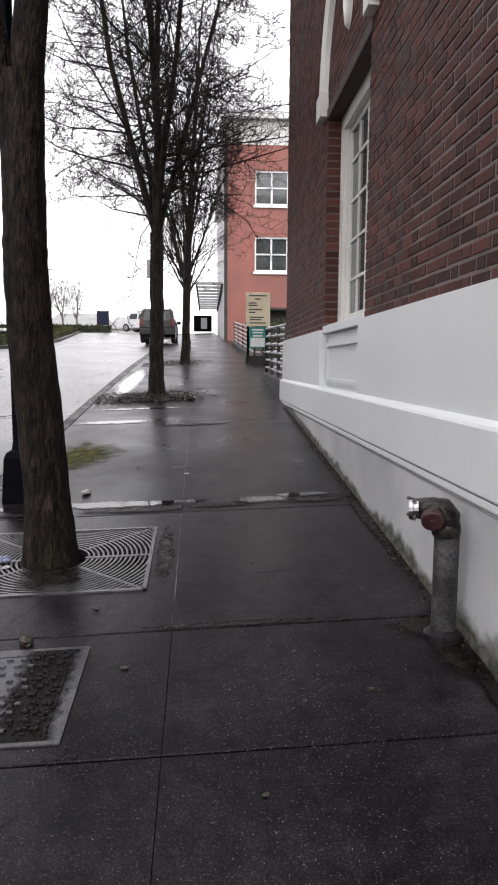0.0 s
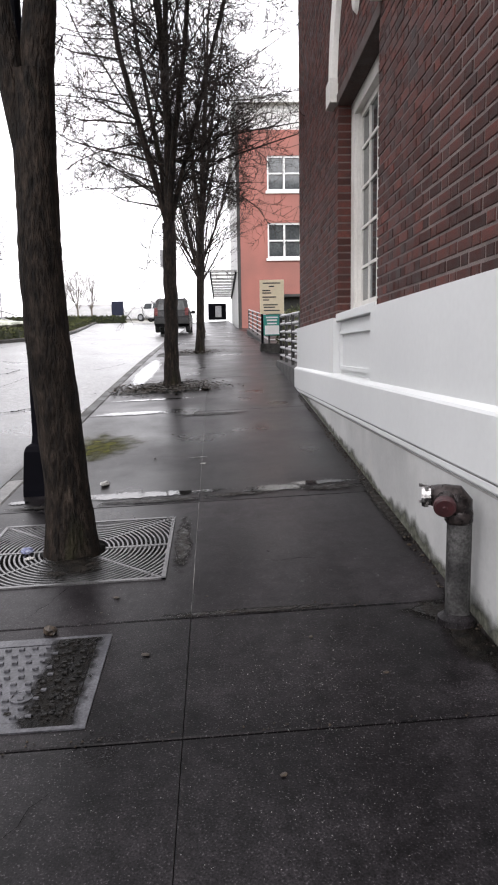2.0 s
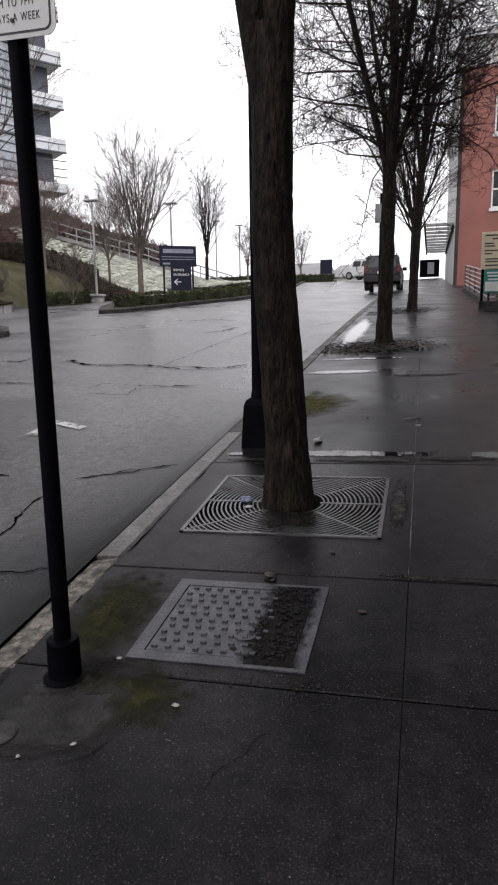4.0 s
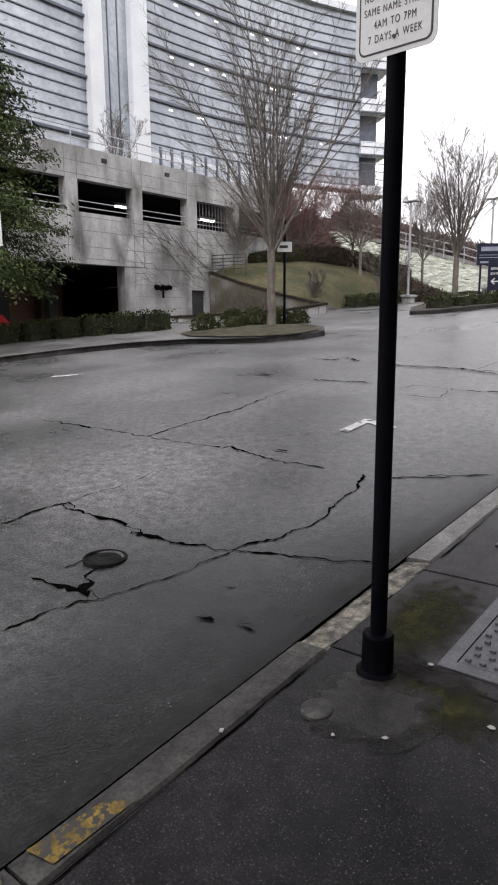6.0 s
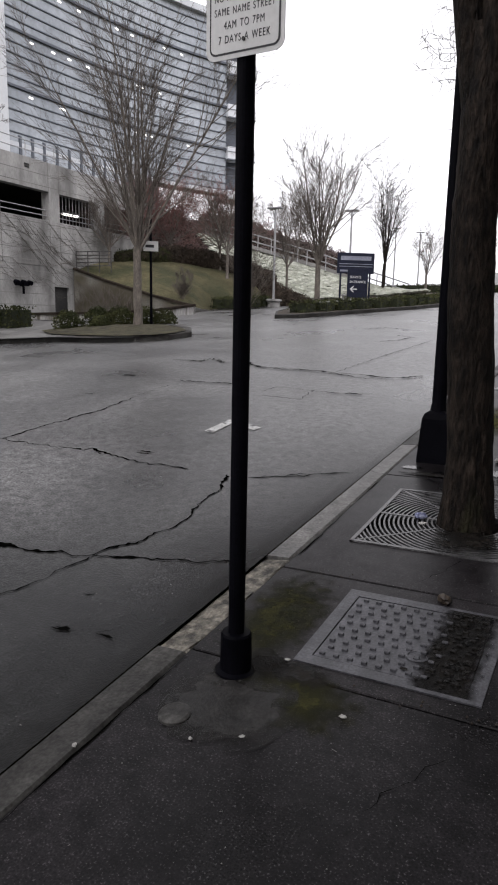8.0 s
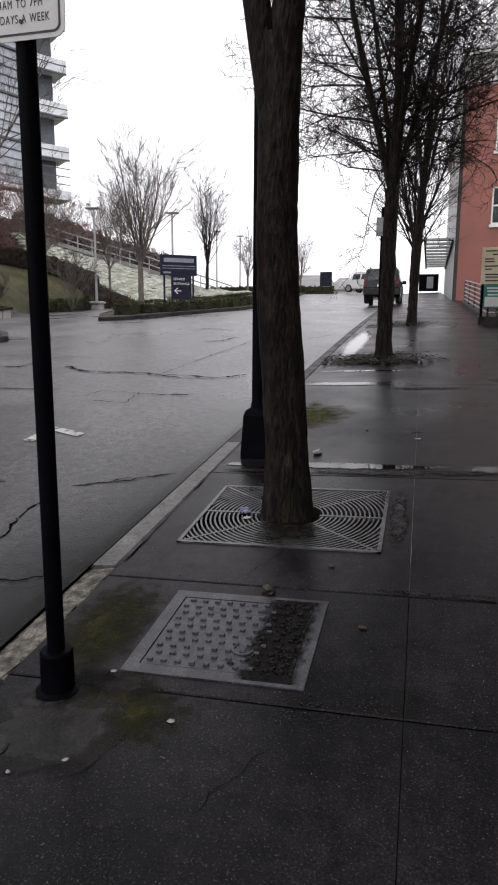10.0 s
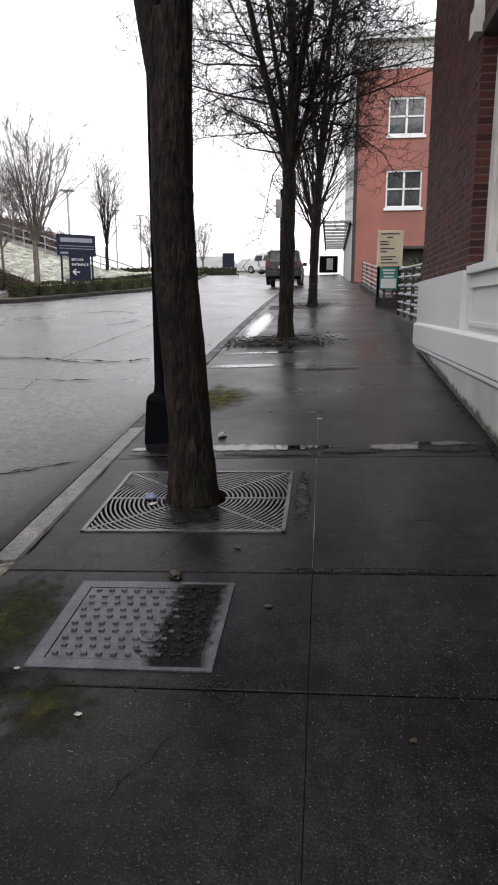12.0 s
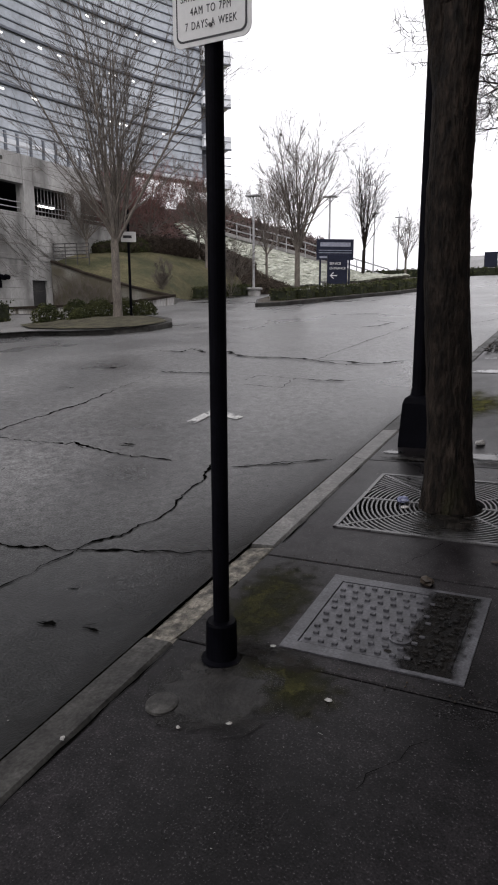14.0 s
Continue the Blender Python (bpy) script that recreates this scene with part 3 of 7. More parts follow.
box(bm, WALL - 0.0755, WALL - 0.05, Y0, Y1 - 0.004, 0.852, 0.861)
at_building(part("groove_shade", bm, M_CONC_DULL, building, "dark strips drawn as the moulding's shadow lines"))
GRIME = masked(mat("wall_grime", (0.035, 0.037, 0.026), (0.15, 0.15, 0.125), 14, 60, (0.7, 0.95), 0.6, 0.006, spec=0.15), 0.18, 0.62, 9)
bm = bmesh.new()
layer = bm.verts.layers.float.new("mask")
prev = None
for k in range(181):
    y = 0.7 + 0.05 * k
    reach = 0.065 + 0.06 * noise.noise((y * 1.7, 0, 4)) + 0.13 * math.exp(-((y - 2.15) / 0.28) ** 2) + 0.05 * math.exp(-((y - 3.4) / 0.5) ** 2)
    line = []
    for j in range(7):
        v = bm.verts.new((WALL - 0.0768, y, zs(1.1, y) - 0.01 + reach * 1.6 * j / 6))
        v[layer] = 0.95 * (1 - j / 6)
        line.append(v)
    if prev:
        for j in range(6):
            bm.faces.new((prev[j], prev[j + 1], line[j + 1], line[j]))
    prev = line
at_building(part("grime", bm, GRIME, building, "green-black grime along the foot of the wall"))
bm = bmesh.new()
y0, y1, z0, z1 = WIN[0] + 0.02, WIN[1] - 0.09, 1.27, 1.65
for q in ((y0, y1, z0, z0 + 0.035), (y0, y1, z1 - 0.035, z1), (y0, y0 + 0.035, z0 + 0.035, z1 - 0.035), (y1 - 0.035, y1, z0 + 0.035, z1 - 0.035)):
    box(bm, WALL + 0.002, WALL + 0.05, *q)
at_building(part("panel_moulding", bm, M_WHITE, building, "raised rectangular moulding under the window"))

# arch trim, medallion and tympanum over the window
bm = bmesh.new()
yc, zc, ro, ri = 5.775, 3.9, 1.07, 0.87
n, prev = 28, None
for k in range(n + 1):
    a = math.pi * k / n
    ring = []
    for r, x in ((ri, WALL - 0.002), (ri + 0.02, WALL - 0.05), (ri + 0.1, WALL - 0.075), (ro - 0.02, WALL - 0.06), (ro, WALL - 0.002)):
        ring.append(bm.verts.new((x, yc + r * math.cos(a), zc + r * 1.25 * math.sin(a))))
    if prev:
        for q in range(4):
            bm.faces.new((prev[q], prev[q + 1], ring[q + 1], ring[q]))
    prev = ring
for s in (-1, 1):
    y = yc + s * (ro + ri) / 2
    box(bm, WALL - 0.08, WALL + 0.02, y - (0.08 if s < 0 else 0.12), y + (0.08 if s < 0 else 0.12), 3.88 if s < 0 else 3.83, 4.05)
bmesh.ops.recalc_face_normals(bm, faces=bm.faces)
at_building(part("arch_trim", bm, M_TRIM, building, "cream stone arch moulding"))
bm = bmesh.new()
for k in range(1):
    vs = []
    for r, x in ((1.0, WALL - 0.003), (0.92, WALL - 0.035), (0.72, WALL - 0.045), (0.62, WALL - 0.02)):
        vs.append([bm.verts.new((x, 5.70 + 0.14 * r * math.cos(2 * math.pi * i / 24), 4.58 + 0.40 * r * math.sin(2 * math.pi * i / 24))) for i in range(24)])
    for a, b in zip(vs, vs[1:]):
        for i in range(24):
            bm.faces.new((a[i], a[(i + 1) % 24], b[(i + 1) % 24], b[i]))
    bm.faces.new(vs[-1])
bmesh.ops.recalc_face_normals(bm, faces=bm.faces)
at_building(part("oval_medallion", bm, M_TRIM, building, "cream oval stone ornament"))
bm = bmesh.new()
box(bm, WALL - 0.012, WALL + 0.16, WIN[0] - 0.05, WIN[1] + 0.05, WIN[3] - 0.005, WIN[3] + 0.10, 0.008)
at_building(part("lintel", bm, mat("dark_lintel", (0.035, 0.02, 0.016), (0.06, 0.035, 0.03), 6, 60, (0.6, 0.9), 0.3), building, "dark lintel over the window"))

# window
window = thing("window_1", (WALL + 0.14, (WIN[0] + WIN[1]) / 2, WIN[2]), "tall white sash window with dark panes", "window", kind="structure")
half, hh = (WIN[1] - WIN[0]) / 2, WIN[3] - WIN[2]
bm = bmesh.new()
for s in (-1, 1):
    a, b = sorted((s * half, s * (half - 0.15)))
    box(bm, -0.01, 0.18, a, b, 0.0, hh)
    a, b = sorted((s * (half - 0.15), s * (half - 0.18)))
    box(bm, 0.02, 0.18, a, b, 0.0, hh)
box(bm, -0.01, 0.18, -half, half, hh - 0.13, hh)
part("window_frame", bm, M_TRIM, window)
bm = bmesh.new()
box(bm, -0.16, 0.18, -half - 0.0, half, -0.045, 0.03, 0.006)
part("window_sill", bm, M_WHITE, window)
gy0, gy1, gz0, gz1 = -half + 0.18, half - 0.18, 0.05, hh - 0.13
bm = bmesh.new()
w = (gy1 - gy0) / 4
hrow = (gz1 - gz0) / 5
box(bm, 0.05, 0.10, gy0, gy1, gz0, gz0 + 0.085), box(bm, 0.05, 0.10, gy0, gy1, gz1 - 0.05, gz1)
for k in range(5):
    box(bm, 0.055, 0.095, gy0 + k * w - (0.025 if k in (0, 4, 2) else 0.012), gy0 + k * w + (0.025 if k in (0, 4, 2) else 0.012), gz0 + 0.08, gz1 - 0.05)
for k in range(1, 5):
    box(bm, 0.057, 0.093, gy0, gy1, gz0 + 0.04 + k * hrow - 0.013, gz0 + 0.04 + k * hrow + 0.013)
part("sash", bm, M_TRIM, window)
for i in range(4):
    for j in range(5):
        bm = bmesh.new()
        box(bm, 0.072, 0.078, gy0 + i * w + 0.004, gy0 + (i + 1) * w - 0.004, gz0 + 0.04 + j * hrow + 0.004, gz0 + 0.04 + (j + 1) * hrow - 0.004)
        part("pane", bm, M_GLASS, window)

# ---- standpipe ----
sx, sy = 1.01, 2.66
stand = thing("fire_standpipe", (sx, sy, zs(sx, sy)), "grey fire standpipe with chrome inlet and red cap", "standpipe")
bm = bmesh.new()
tube(bm, [(0.004, 0, -0.05), (0.004, 0, 0.47)], 0.053, 24)
part("pipe", bm, M_PIPE, stand, smooth=False)
bm = bmesh.new()
lathe(bm, [(0.085, -0.02), (0.08, 0.015), (0.06, 0.03), (0.052, 0.04)], 20)
part("footing", bm, M_SLAB, stand)
bm = bmesh.new()
lathe(bm, [(0.054, 0.44), (0.060, 0.45), (0.060, 0.485), (0.056, 0.5)], 20)
tube(bm, [(0, 0, 0.49), (-0.002, 0, 0.525), (-0.02, 0.004, 0.55), (-0.06, 0.014, 0.556), (-0.115, 0.03, 0.556)], [0.056, 0.060, 0.059, 0.052, 0.045], 18)
part("elbow", bm, M_RUSTY, stand, "weathered brass elbow", smooth=True)
bm = bmesh.new()
tube(bm, [(-0.10, 0.026, 0.556), (-0.132, 0.037, 0.556)], 0.044, 18)
tube(bm, [(-0.132, 0.037, 0.556), (-0.148, 0.043, 0.556)], 0.050, 18)
for k in range(4):
    a = math.pi / 4 + k * math.pi / 2
    c = Vector((-0.142, 0.041, 0.556)) + 0.052 * Vector((0, math.cos(a), math.sin(a)))
    box(bm, c.x - 0.008, c.x + 0.008, c.y - 0.007, c.y + 0.007, c.z - 0.007, c.z + 0.007)
part("chrome_inlet", bm, M_CHROME, stand, "scratched chrome inlet ring")
bm = bmesh.new()
tube(bm, [(-0.065, -0.02, 0.552), (-0.088, -0.072, 0.536)], [0.038, 0.042], 16)
part("branch", bm, M_RUSTY, stand)
bm = bmesh.new()
tube(bm, [(-0.088, -0.072, 0.536), (-0.094, -0.092, 0.529), (-0.096, -0.098, 0.527)], [0.047, 0.046, 0.038], 18)
tube(bm, [(-0.096, -0.098, 0.527), (-0.098, -0.106, 0.524)], [0.014, 0.011], 8)
part("cap", bm, M_RED, stand, "faded red plastic cap")

# ---- tree grate ----
site = NEAR
gx0, gx1, gy0, gy1 = GRATE
gcx, gcy = (gx0 + gx1) / 2, (gy0 + gy1) / 2


def shear(bm, x0, y0):
    """Lay a flat piece, drawn at x0, y0, on the sloping pavement."""
    for v in bm.verts:
        v.co.z += zs(x0 + v.co.x, y0 + v.co.y) - zs(x0, y0)
    return bm


grate = thing("tree_grate", (gcx, gcy, zs(gcx, gcy)), "wet cast-iron tree grate of concentric bars in the pavement", "tree grate")
hw, hd = (gx1 - gx0) / 2, (gy1 - gy0) / 2
bm = bmesh.new()
for q in ((-hw, hw, -hd, -hd + 0.022), (-hw, hw, hd - 0.022, hd), (-hw, -hw + 0.022, -hd, hd), (hw - 0.022, hw, -hd, hd)):
    box(bm, *q, -0.03, 0.008)
part("frame", shear(bm, gcx, gcy), M_IRON, grate)
for s in (-1, 1):
    bm = bmesh.new()
    a, b = sorted((s * 0.17, s * (hw - 0.02)))
    box(bm, a, b, -0.010, 0.010, -0.02, 0.006)
    part("seam_bar", shear(bm, gcx, gcy), M_IRON, grate)
for sx_ in (-1, 1):
    for sy_ in (-1, 1):
        bm = bmesh.new()
        a = math.atan2(sy_ * hd, sx_ * hw)
        r1 = math.hypot(hw, hd) - 0.03
        p, q = Vector((0.2 * math.cos(a), 0.2 * math.sin(a))), Vector((r1 * math.cos(a), r1 * math.sin(a)))
        side = Vector((-math.sin(a), math.cos(a))) * 0.007
        vs = [bm.verts.new((v.x, v.y, z)) for z in (-0.018, 0.005) for v in (p - side, q - side, q + side, p + side)]
        for f in ((0, 1, 2, 3), (4, 7, 6, 5), (0, 4, 5, 1), (1, 5, 6, 2), (2, 6, 7, 3), (3, 7, 4, 0)):
            bm.faces.new([vs[i] for i in f])
        bmesh.ops.recalc_face_normals(bm, faces=bm.faces)
        part("rib", shear(bm, gcx, gcy), M_IRON, grate)
r = 0.19
while r < math.hypot(hw, hd) - 0.02:
    n = max(48, int(r * 130))
    mids = [2 * math.pi * (k + 0.5) / n for k in range(n)]
    keep = [abs(r * math.cos(a)) < hw - 0.012 and abs(r * math.sin(a)) < hd - 0.012 for a in mids]
    # runs of segments that lie inside the frame, each one bar
    start = next((k for k in range(n) if not keep[k]), 0)
    runs, run = [], []
    for k in [(start + q) % n for q in range(n)]:
        if keep[k]:
            run.append(k)
        elif run:
            runs.append(run)
            run = []
    if run:
        runs.append(run)
    for run in runs:
        bm = bmesh.new()
        ends = [2 * math.pi * k / n for k in run] + [2 * math.pi * (run[-1] + 1) / n]
        rings = [[bm.verts.new((rr * math.cos(a), rr * math.sin(a), z)) for rr, z in ((r - 0.0052, -0.02), (r - 0.0052, 0.004), (r + 0.0052, 0.004), (r + 0.0052, -0.02))] for a in ends]
        for p, q in zip(rings, rings[1:]):
            for e in range(3):
                bm.faces.new((p[e], p[e + 1], q[e + 1], q[e]))
        bmesh.ops.recalc_face_normals(bm, faces=bm.faces)
        part("ring_bar", shear(bm, gcx, gcy), M_IRON, grate)
    r += 0.0275
soil = raw("tree_pit_soil", [(x, y, zs(x, y) - 0.085) for x, y in ((gx0, gy0), (gx1, gy0), (gx1, gy1), (gx0, gy1))], [(0, 1, 2, 3)], M_SOIL)
tagged(soil, "wet dark soil under the tree grate", "soil", kind="structure")

# ---- utility cover ----
M_WETMUD = mat("wet_mud", (0.003, 0.0028, 0.0025), (0.014, 0.012, 0.010), 20, 120, (0.2, 0.5), 0.8, 0.006, spec=0.12)
cx0, cx1, cy0, cy1 = COVER
ccx, ccy = (cx0 + cx1) / 2, (cy0 + cy1) / 2
cover = thing("utility_cover", (ccx, ccy, zs(ccx, ccy)), "grey steel utility cover with raised studs, dirty along one side", "utility cover")
cw, cd = (cx1 - cx0) / 2, (cy1 - cy0) / 2
bm = bmesh.new()
for q in ((-cw, cw, -cd, -cd + 0.055), (-cw, cw, cd - 0.055, cd), (-cw, -cw + 0.055, -cd + 0.055, cd - 0.055), (cw - 0.055, cw, -cd + 0.055, cd - 0.055)):
    box(bm, *q, -0.09, 0.006)
part("frame", shear(bm, ccx, ccy), M_STEEL, cover)
bm = bmesh.new()
box(bm, -cw + 0.060, cw - 0.060, -cd + 0.060, cd - 0.060, -0.06, 0.004)
part("lid", shear(bm, ccx, ccy), M_STEEL, cover)
bm = bmesh.new()
box(bm, -cw + 0.054, cw - 0.054, -cd + 0.054, cd - 0.054, -0.08, -0.03)
part("rim_gap", shear(bm, ccx, ccy), M_JOINT, cover)
first = {}
for i in range(10):
    for j in range(10):
        px, py = -cw + 0.095 + i * (2 * cw - 0.19) / 9 + (0.008 if j % 2 else -0.008), -cd + 0.085 + j * (2 * cd - 0.17) / 9
        muddy = px > cw * 0.42 + 0.09 * noise.noise((py * 17, 2, 2)) and px < cw * 0.80
        if muddy not in first:
            bm = bmesh.new()
            box(bm, -0.0115, 0.0115, -0.0065, 0.0065, 0.0, 0.010, 0.002)
            for v in bm.verts:
                v.co.z += 0.034 * v.co.x + 0.0915 * v.co.y
            first[muddy] = part("stud", bm, M_WETMUD if muddy else M_STEEL, cover, "stud black with wet mud" if muddy else "")
            first[muddy].location = (px, py, 0.003 + 0.034 * px + 0.0915 * py)
        else:
            share("stud", first[muddy], cover, pose(px, py, 0.003 + 0.034 * px + 0.0915 * py))
bm = bmesh.new()
lathe(bm, [(0.045, 0.0), (0.045, 0.0075), (0.036, 0.009), (0.034, 0.005), (0.012, 0.005), (0.010, 0.0085)], 20, (0.075, -0.11, 0.034 * 0.075 - 0.0915 * 0.11))
part("lock", bm, M_STEEL, cover, "round lock set in the lid")
bm = bmesh.new()
rnd = random.Random(5)
for k in range(220):
    px, py = rnd.gauss(cw * 0.58, 0.05), rnd.uniform(-cd + 0.03, cd - 0.02)
    s = rnd.uniform(0.004, 0.013)
    a = rnd.uniform(0, 6.28)
    z = 0.006 + 0.034 * px + 0.0915 * py
    vs = [bm.verts.new((px + s * math.cos(a + t) * rnd.uniform(0.5, 1.3), py + s * math.sin(a + t) * rnd.uniform(0.5, 1.3), z + rnd.uniform(0, 0.006))) for t in (0, 1.3, 2.8, 4.4)]
    bm.faces.new(vs)
part("dirt", bm, M_WETMUD, cover, "wet leaf dirt along one side")["kind"] = "stuff"
bm = bmesh.new()
nx_, ny_ = 14, 20
layer = bm.verts.layers.float.new("mask")
grid = []
for j in range(ny_ + 1):
    line = []
    for i in range(nx_ + 1):
        u, w = i / nx_, j / ny_
        x, y = cw * (0.10 + 0.84 * u), -cd + 0.02 + (2 * cd - 0.04) * w
        v = bm.verts.new((x, y, 0.0062 + 0.034 * x + 0.0915 * y))
        v[layer] = max(0.0, 1.15 - abs((u - 0.58) / 0.42) ** 1.5)
        line.append(v)
    grid.append(line)
for j in range(ny_):
    for i in range(nx_):
        bm.faces.new((grid[j][i], grid[j][i + 1], grid[j + 1][i + 1], grid[j + 1][i]))
part("mud", bm, masked(mat("mud_film", (0.003, 0.0028, 0.0025), (0.010, 0.0085, 0.007), 20, 120, (0.3, 0.6), 0.8, 0.006, spec=0.07), 0.2, 0.55, 26), cover, "wet black mud along one side")

# ---- parking sign ----
px, py = -1.395, 1.955
sign = thing("parking_sign", (px, py, zs(px, py)), "white parking notice on a black pole by the kerb", "street sign")
bm = bmesh.new()
tube(bm, [(0, 0, 0.0), (0, 0, 2.62)], 0.031, 20)
part("pole", bm, M_BLACK, sign, smooth=False)
bm = bmesh.new()
lathe(bm, [(0.08, -0.02), (0.08, 0.006), (0.061, 0.012), (0.059, 0.15), (0.054, 0.158), (0.033, 0.16)], 24)
part("base_collar", bm, M_BLACK, sign)
SW, SH, SZ = 0.287, 0.425, 2.155


def plate(bm, w, h, r, y0, y1, cx=0.0, cz=0.0):
    pts = []
    for qx, qz, a0 in ((1, 1, 0), (-1, 1, 90), (-1, -1, 180), (1, -1, 270)):
        for k in range(7):
            a = radians(a0 + 15 * k)
            pts.append((cx + qx * (w / 2 - r) + r * math.cos(a), cz + qz * (h / 2 - r) + r * math.sin(a)))
    f, b = [bm.verts.new((x, y0, z)) for x, z in pts], [bm.verts.new((x, y1, z)) for x, z in pts]
    bm.faces.new(f), bm.faces.new(b[::-1])
    for k in range(len(pts)):
        bm.faces.new((f[k], b[k], b[(k + 1) % len(pts)], f[(k + 1) % len(pts)]))
    bmesh.ops.recalc_face_normals(bm, faces=bm.faces)
    return bm


bm = bmesh.new()
sign_panel = part("panel", plate(bm, SW, SH, 0.032, -0.003, 0.0), M_SIGN, sign, "white panel with a black border")
sign_panel.location = (0.012, -0.034, SZ + SH / 2)
bm = bmesh.new()
plate(bm, SW - 0.028, SH - 0.028, 0.024, -0.0042, -0.003)
part("border", bm, M_INK, sign_panel)
bm = bmesh.new()
plate(bm, SW - 0.040, SH - 0.040, 0.019, -0.0054, -0.003)
part("face", bm, M_SIGN, sign_panel)
for text, size, z in (("PARKING", 0.062, 0.246), ("NO REPARKING ON", 0.034, 0.196), ("SAME NAME STREET", 0.034, 0.152), ("4AM TO 7PM", 0.036, 0.107), ("7 DAYS A WEEK", 0.036, 0.062)):
    words(text, 0.92 * size, M_INK, sign_panel, pose(0, -0.0062, 0.92 * z - SH / 2, 90, 0, 0) @ Matrix.Diagonal((0.66, 1, 1, 1)), depth=0.0006, gap=1.22)
for z in (0.05, SH - 0.05):
    bm = bmesh.new()
    tube(bm, [(0, -0.011, z - SH / 2), (0, 0, z - SH / 2)], 0.006, 8)
    part("bolt", bm, M_PIPE, sign_panel)


# ---- trees ----
def limb_tube(V, F, pts, radii, n):
    base = len(V)
    side = None
    for i, p in enumerate(pts):
        d = pts[min(i + 1, len(pts) - 1)] - pts[max(i - 1, 0)]
        d.normalize()
        side = d.orthogonal().normalized() if side is None else (side - d * side.dot(d)).normalized()
        up = d.cross(side)
        for k in range(n):
            a = 2 * math.pi * k / n
            V.append(tuple(p + radii[i] * (side * math.cos(a) + up * math.sin(a))))
    for i in range(len(pts) - 1):
        for k in range(n):
            a, b = base + i * n + k, base + i * n + (k + 1) % n
            F.append((a, b, b + n, a + n))


def grow(rnd, out, p, d, length, r, level, spec):
    """One limb, then the smaller ones that leave it. spec: for each level (count, length share, angle, rise, wander)."""
    top = len(spec) - 1
    n = (5, 4, 4, 3, 3)[min(level, 4)]
    pts, radii, dirs = [p.copy()], [r], [d.copy()]
    end = 0.22
    for i in range(n):
        wander, rise = spec[level][4], spec[level][3]
        d = d + Vector((rnd.gauss(0, wander), rnd.gauss(0, wander), rnd.gauss(0, wander) + rise))
        d.normalize()
        p = p + d * (length / n)
        pts.append(p.copy()), dirs.append(d.copy()), radii.append(r * (1 - (1 - end) * (i + 1) / n))
    V, F = out[0] if level < 2 else out[1]
    limb_tube(V, F, pts, radii, (8, 6, 4, 3, 3)[min(level, 4)])
    if level == top:
        return
    count, share, angle = spec[level][0], spec[level][1], spec[level][2]
    for k in range(count):
        t = rnd.uniform(0.22, 1.0) if level else rnd.uniform(0.05, 0.95)
        f = t * n
        i = min(int(f), n - 1)
        q = pts[i].lerp(pts[i + 1], f - i)
        base = dirs[i + 1]
        around = Matrix.Rotation(rnd.uniform(0, 6.283), 3, base) @ base.orthogonal().normalized()
        a = radians(rnd.gauss(angle, angle * 0.25))
        grow(rnd, out, q, (base * math.cos(a) + around * math.sin(a)).normalized(), length * share * rnd.uniform(0.6, 1.15) * (1.15 - 0.45 * t),
             max(radii[i] * (rnd.uniform(0.2, 0.36) if level == 0 and spec[0][5] else rnd.uniform(0.36, 0.52)), spec[-1][5]), level + 1, spec)


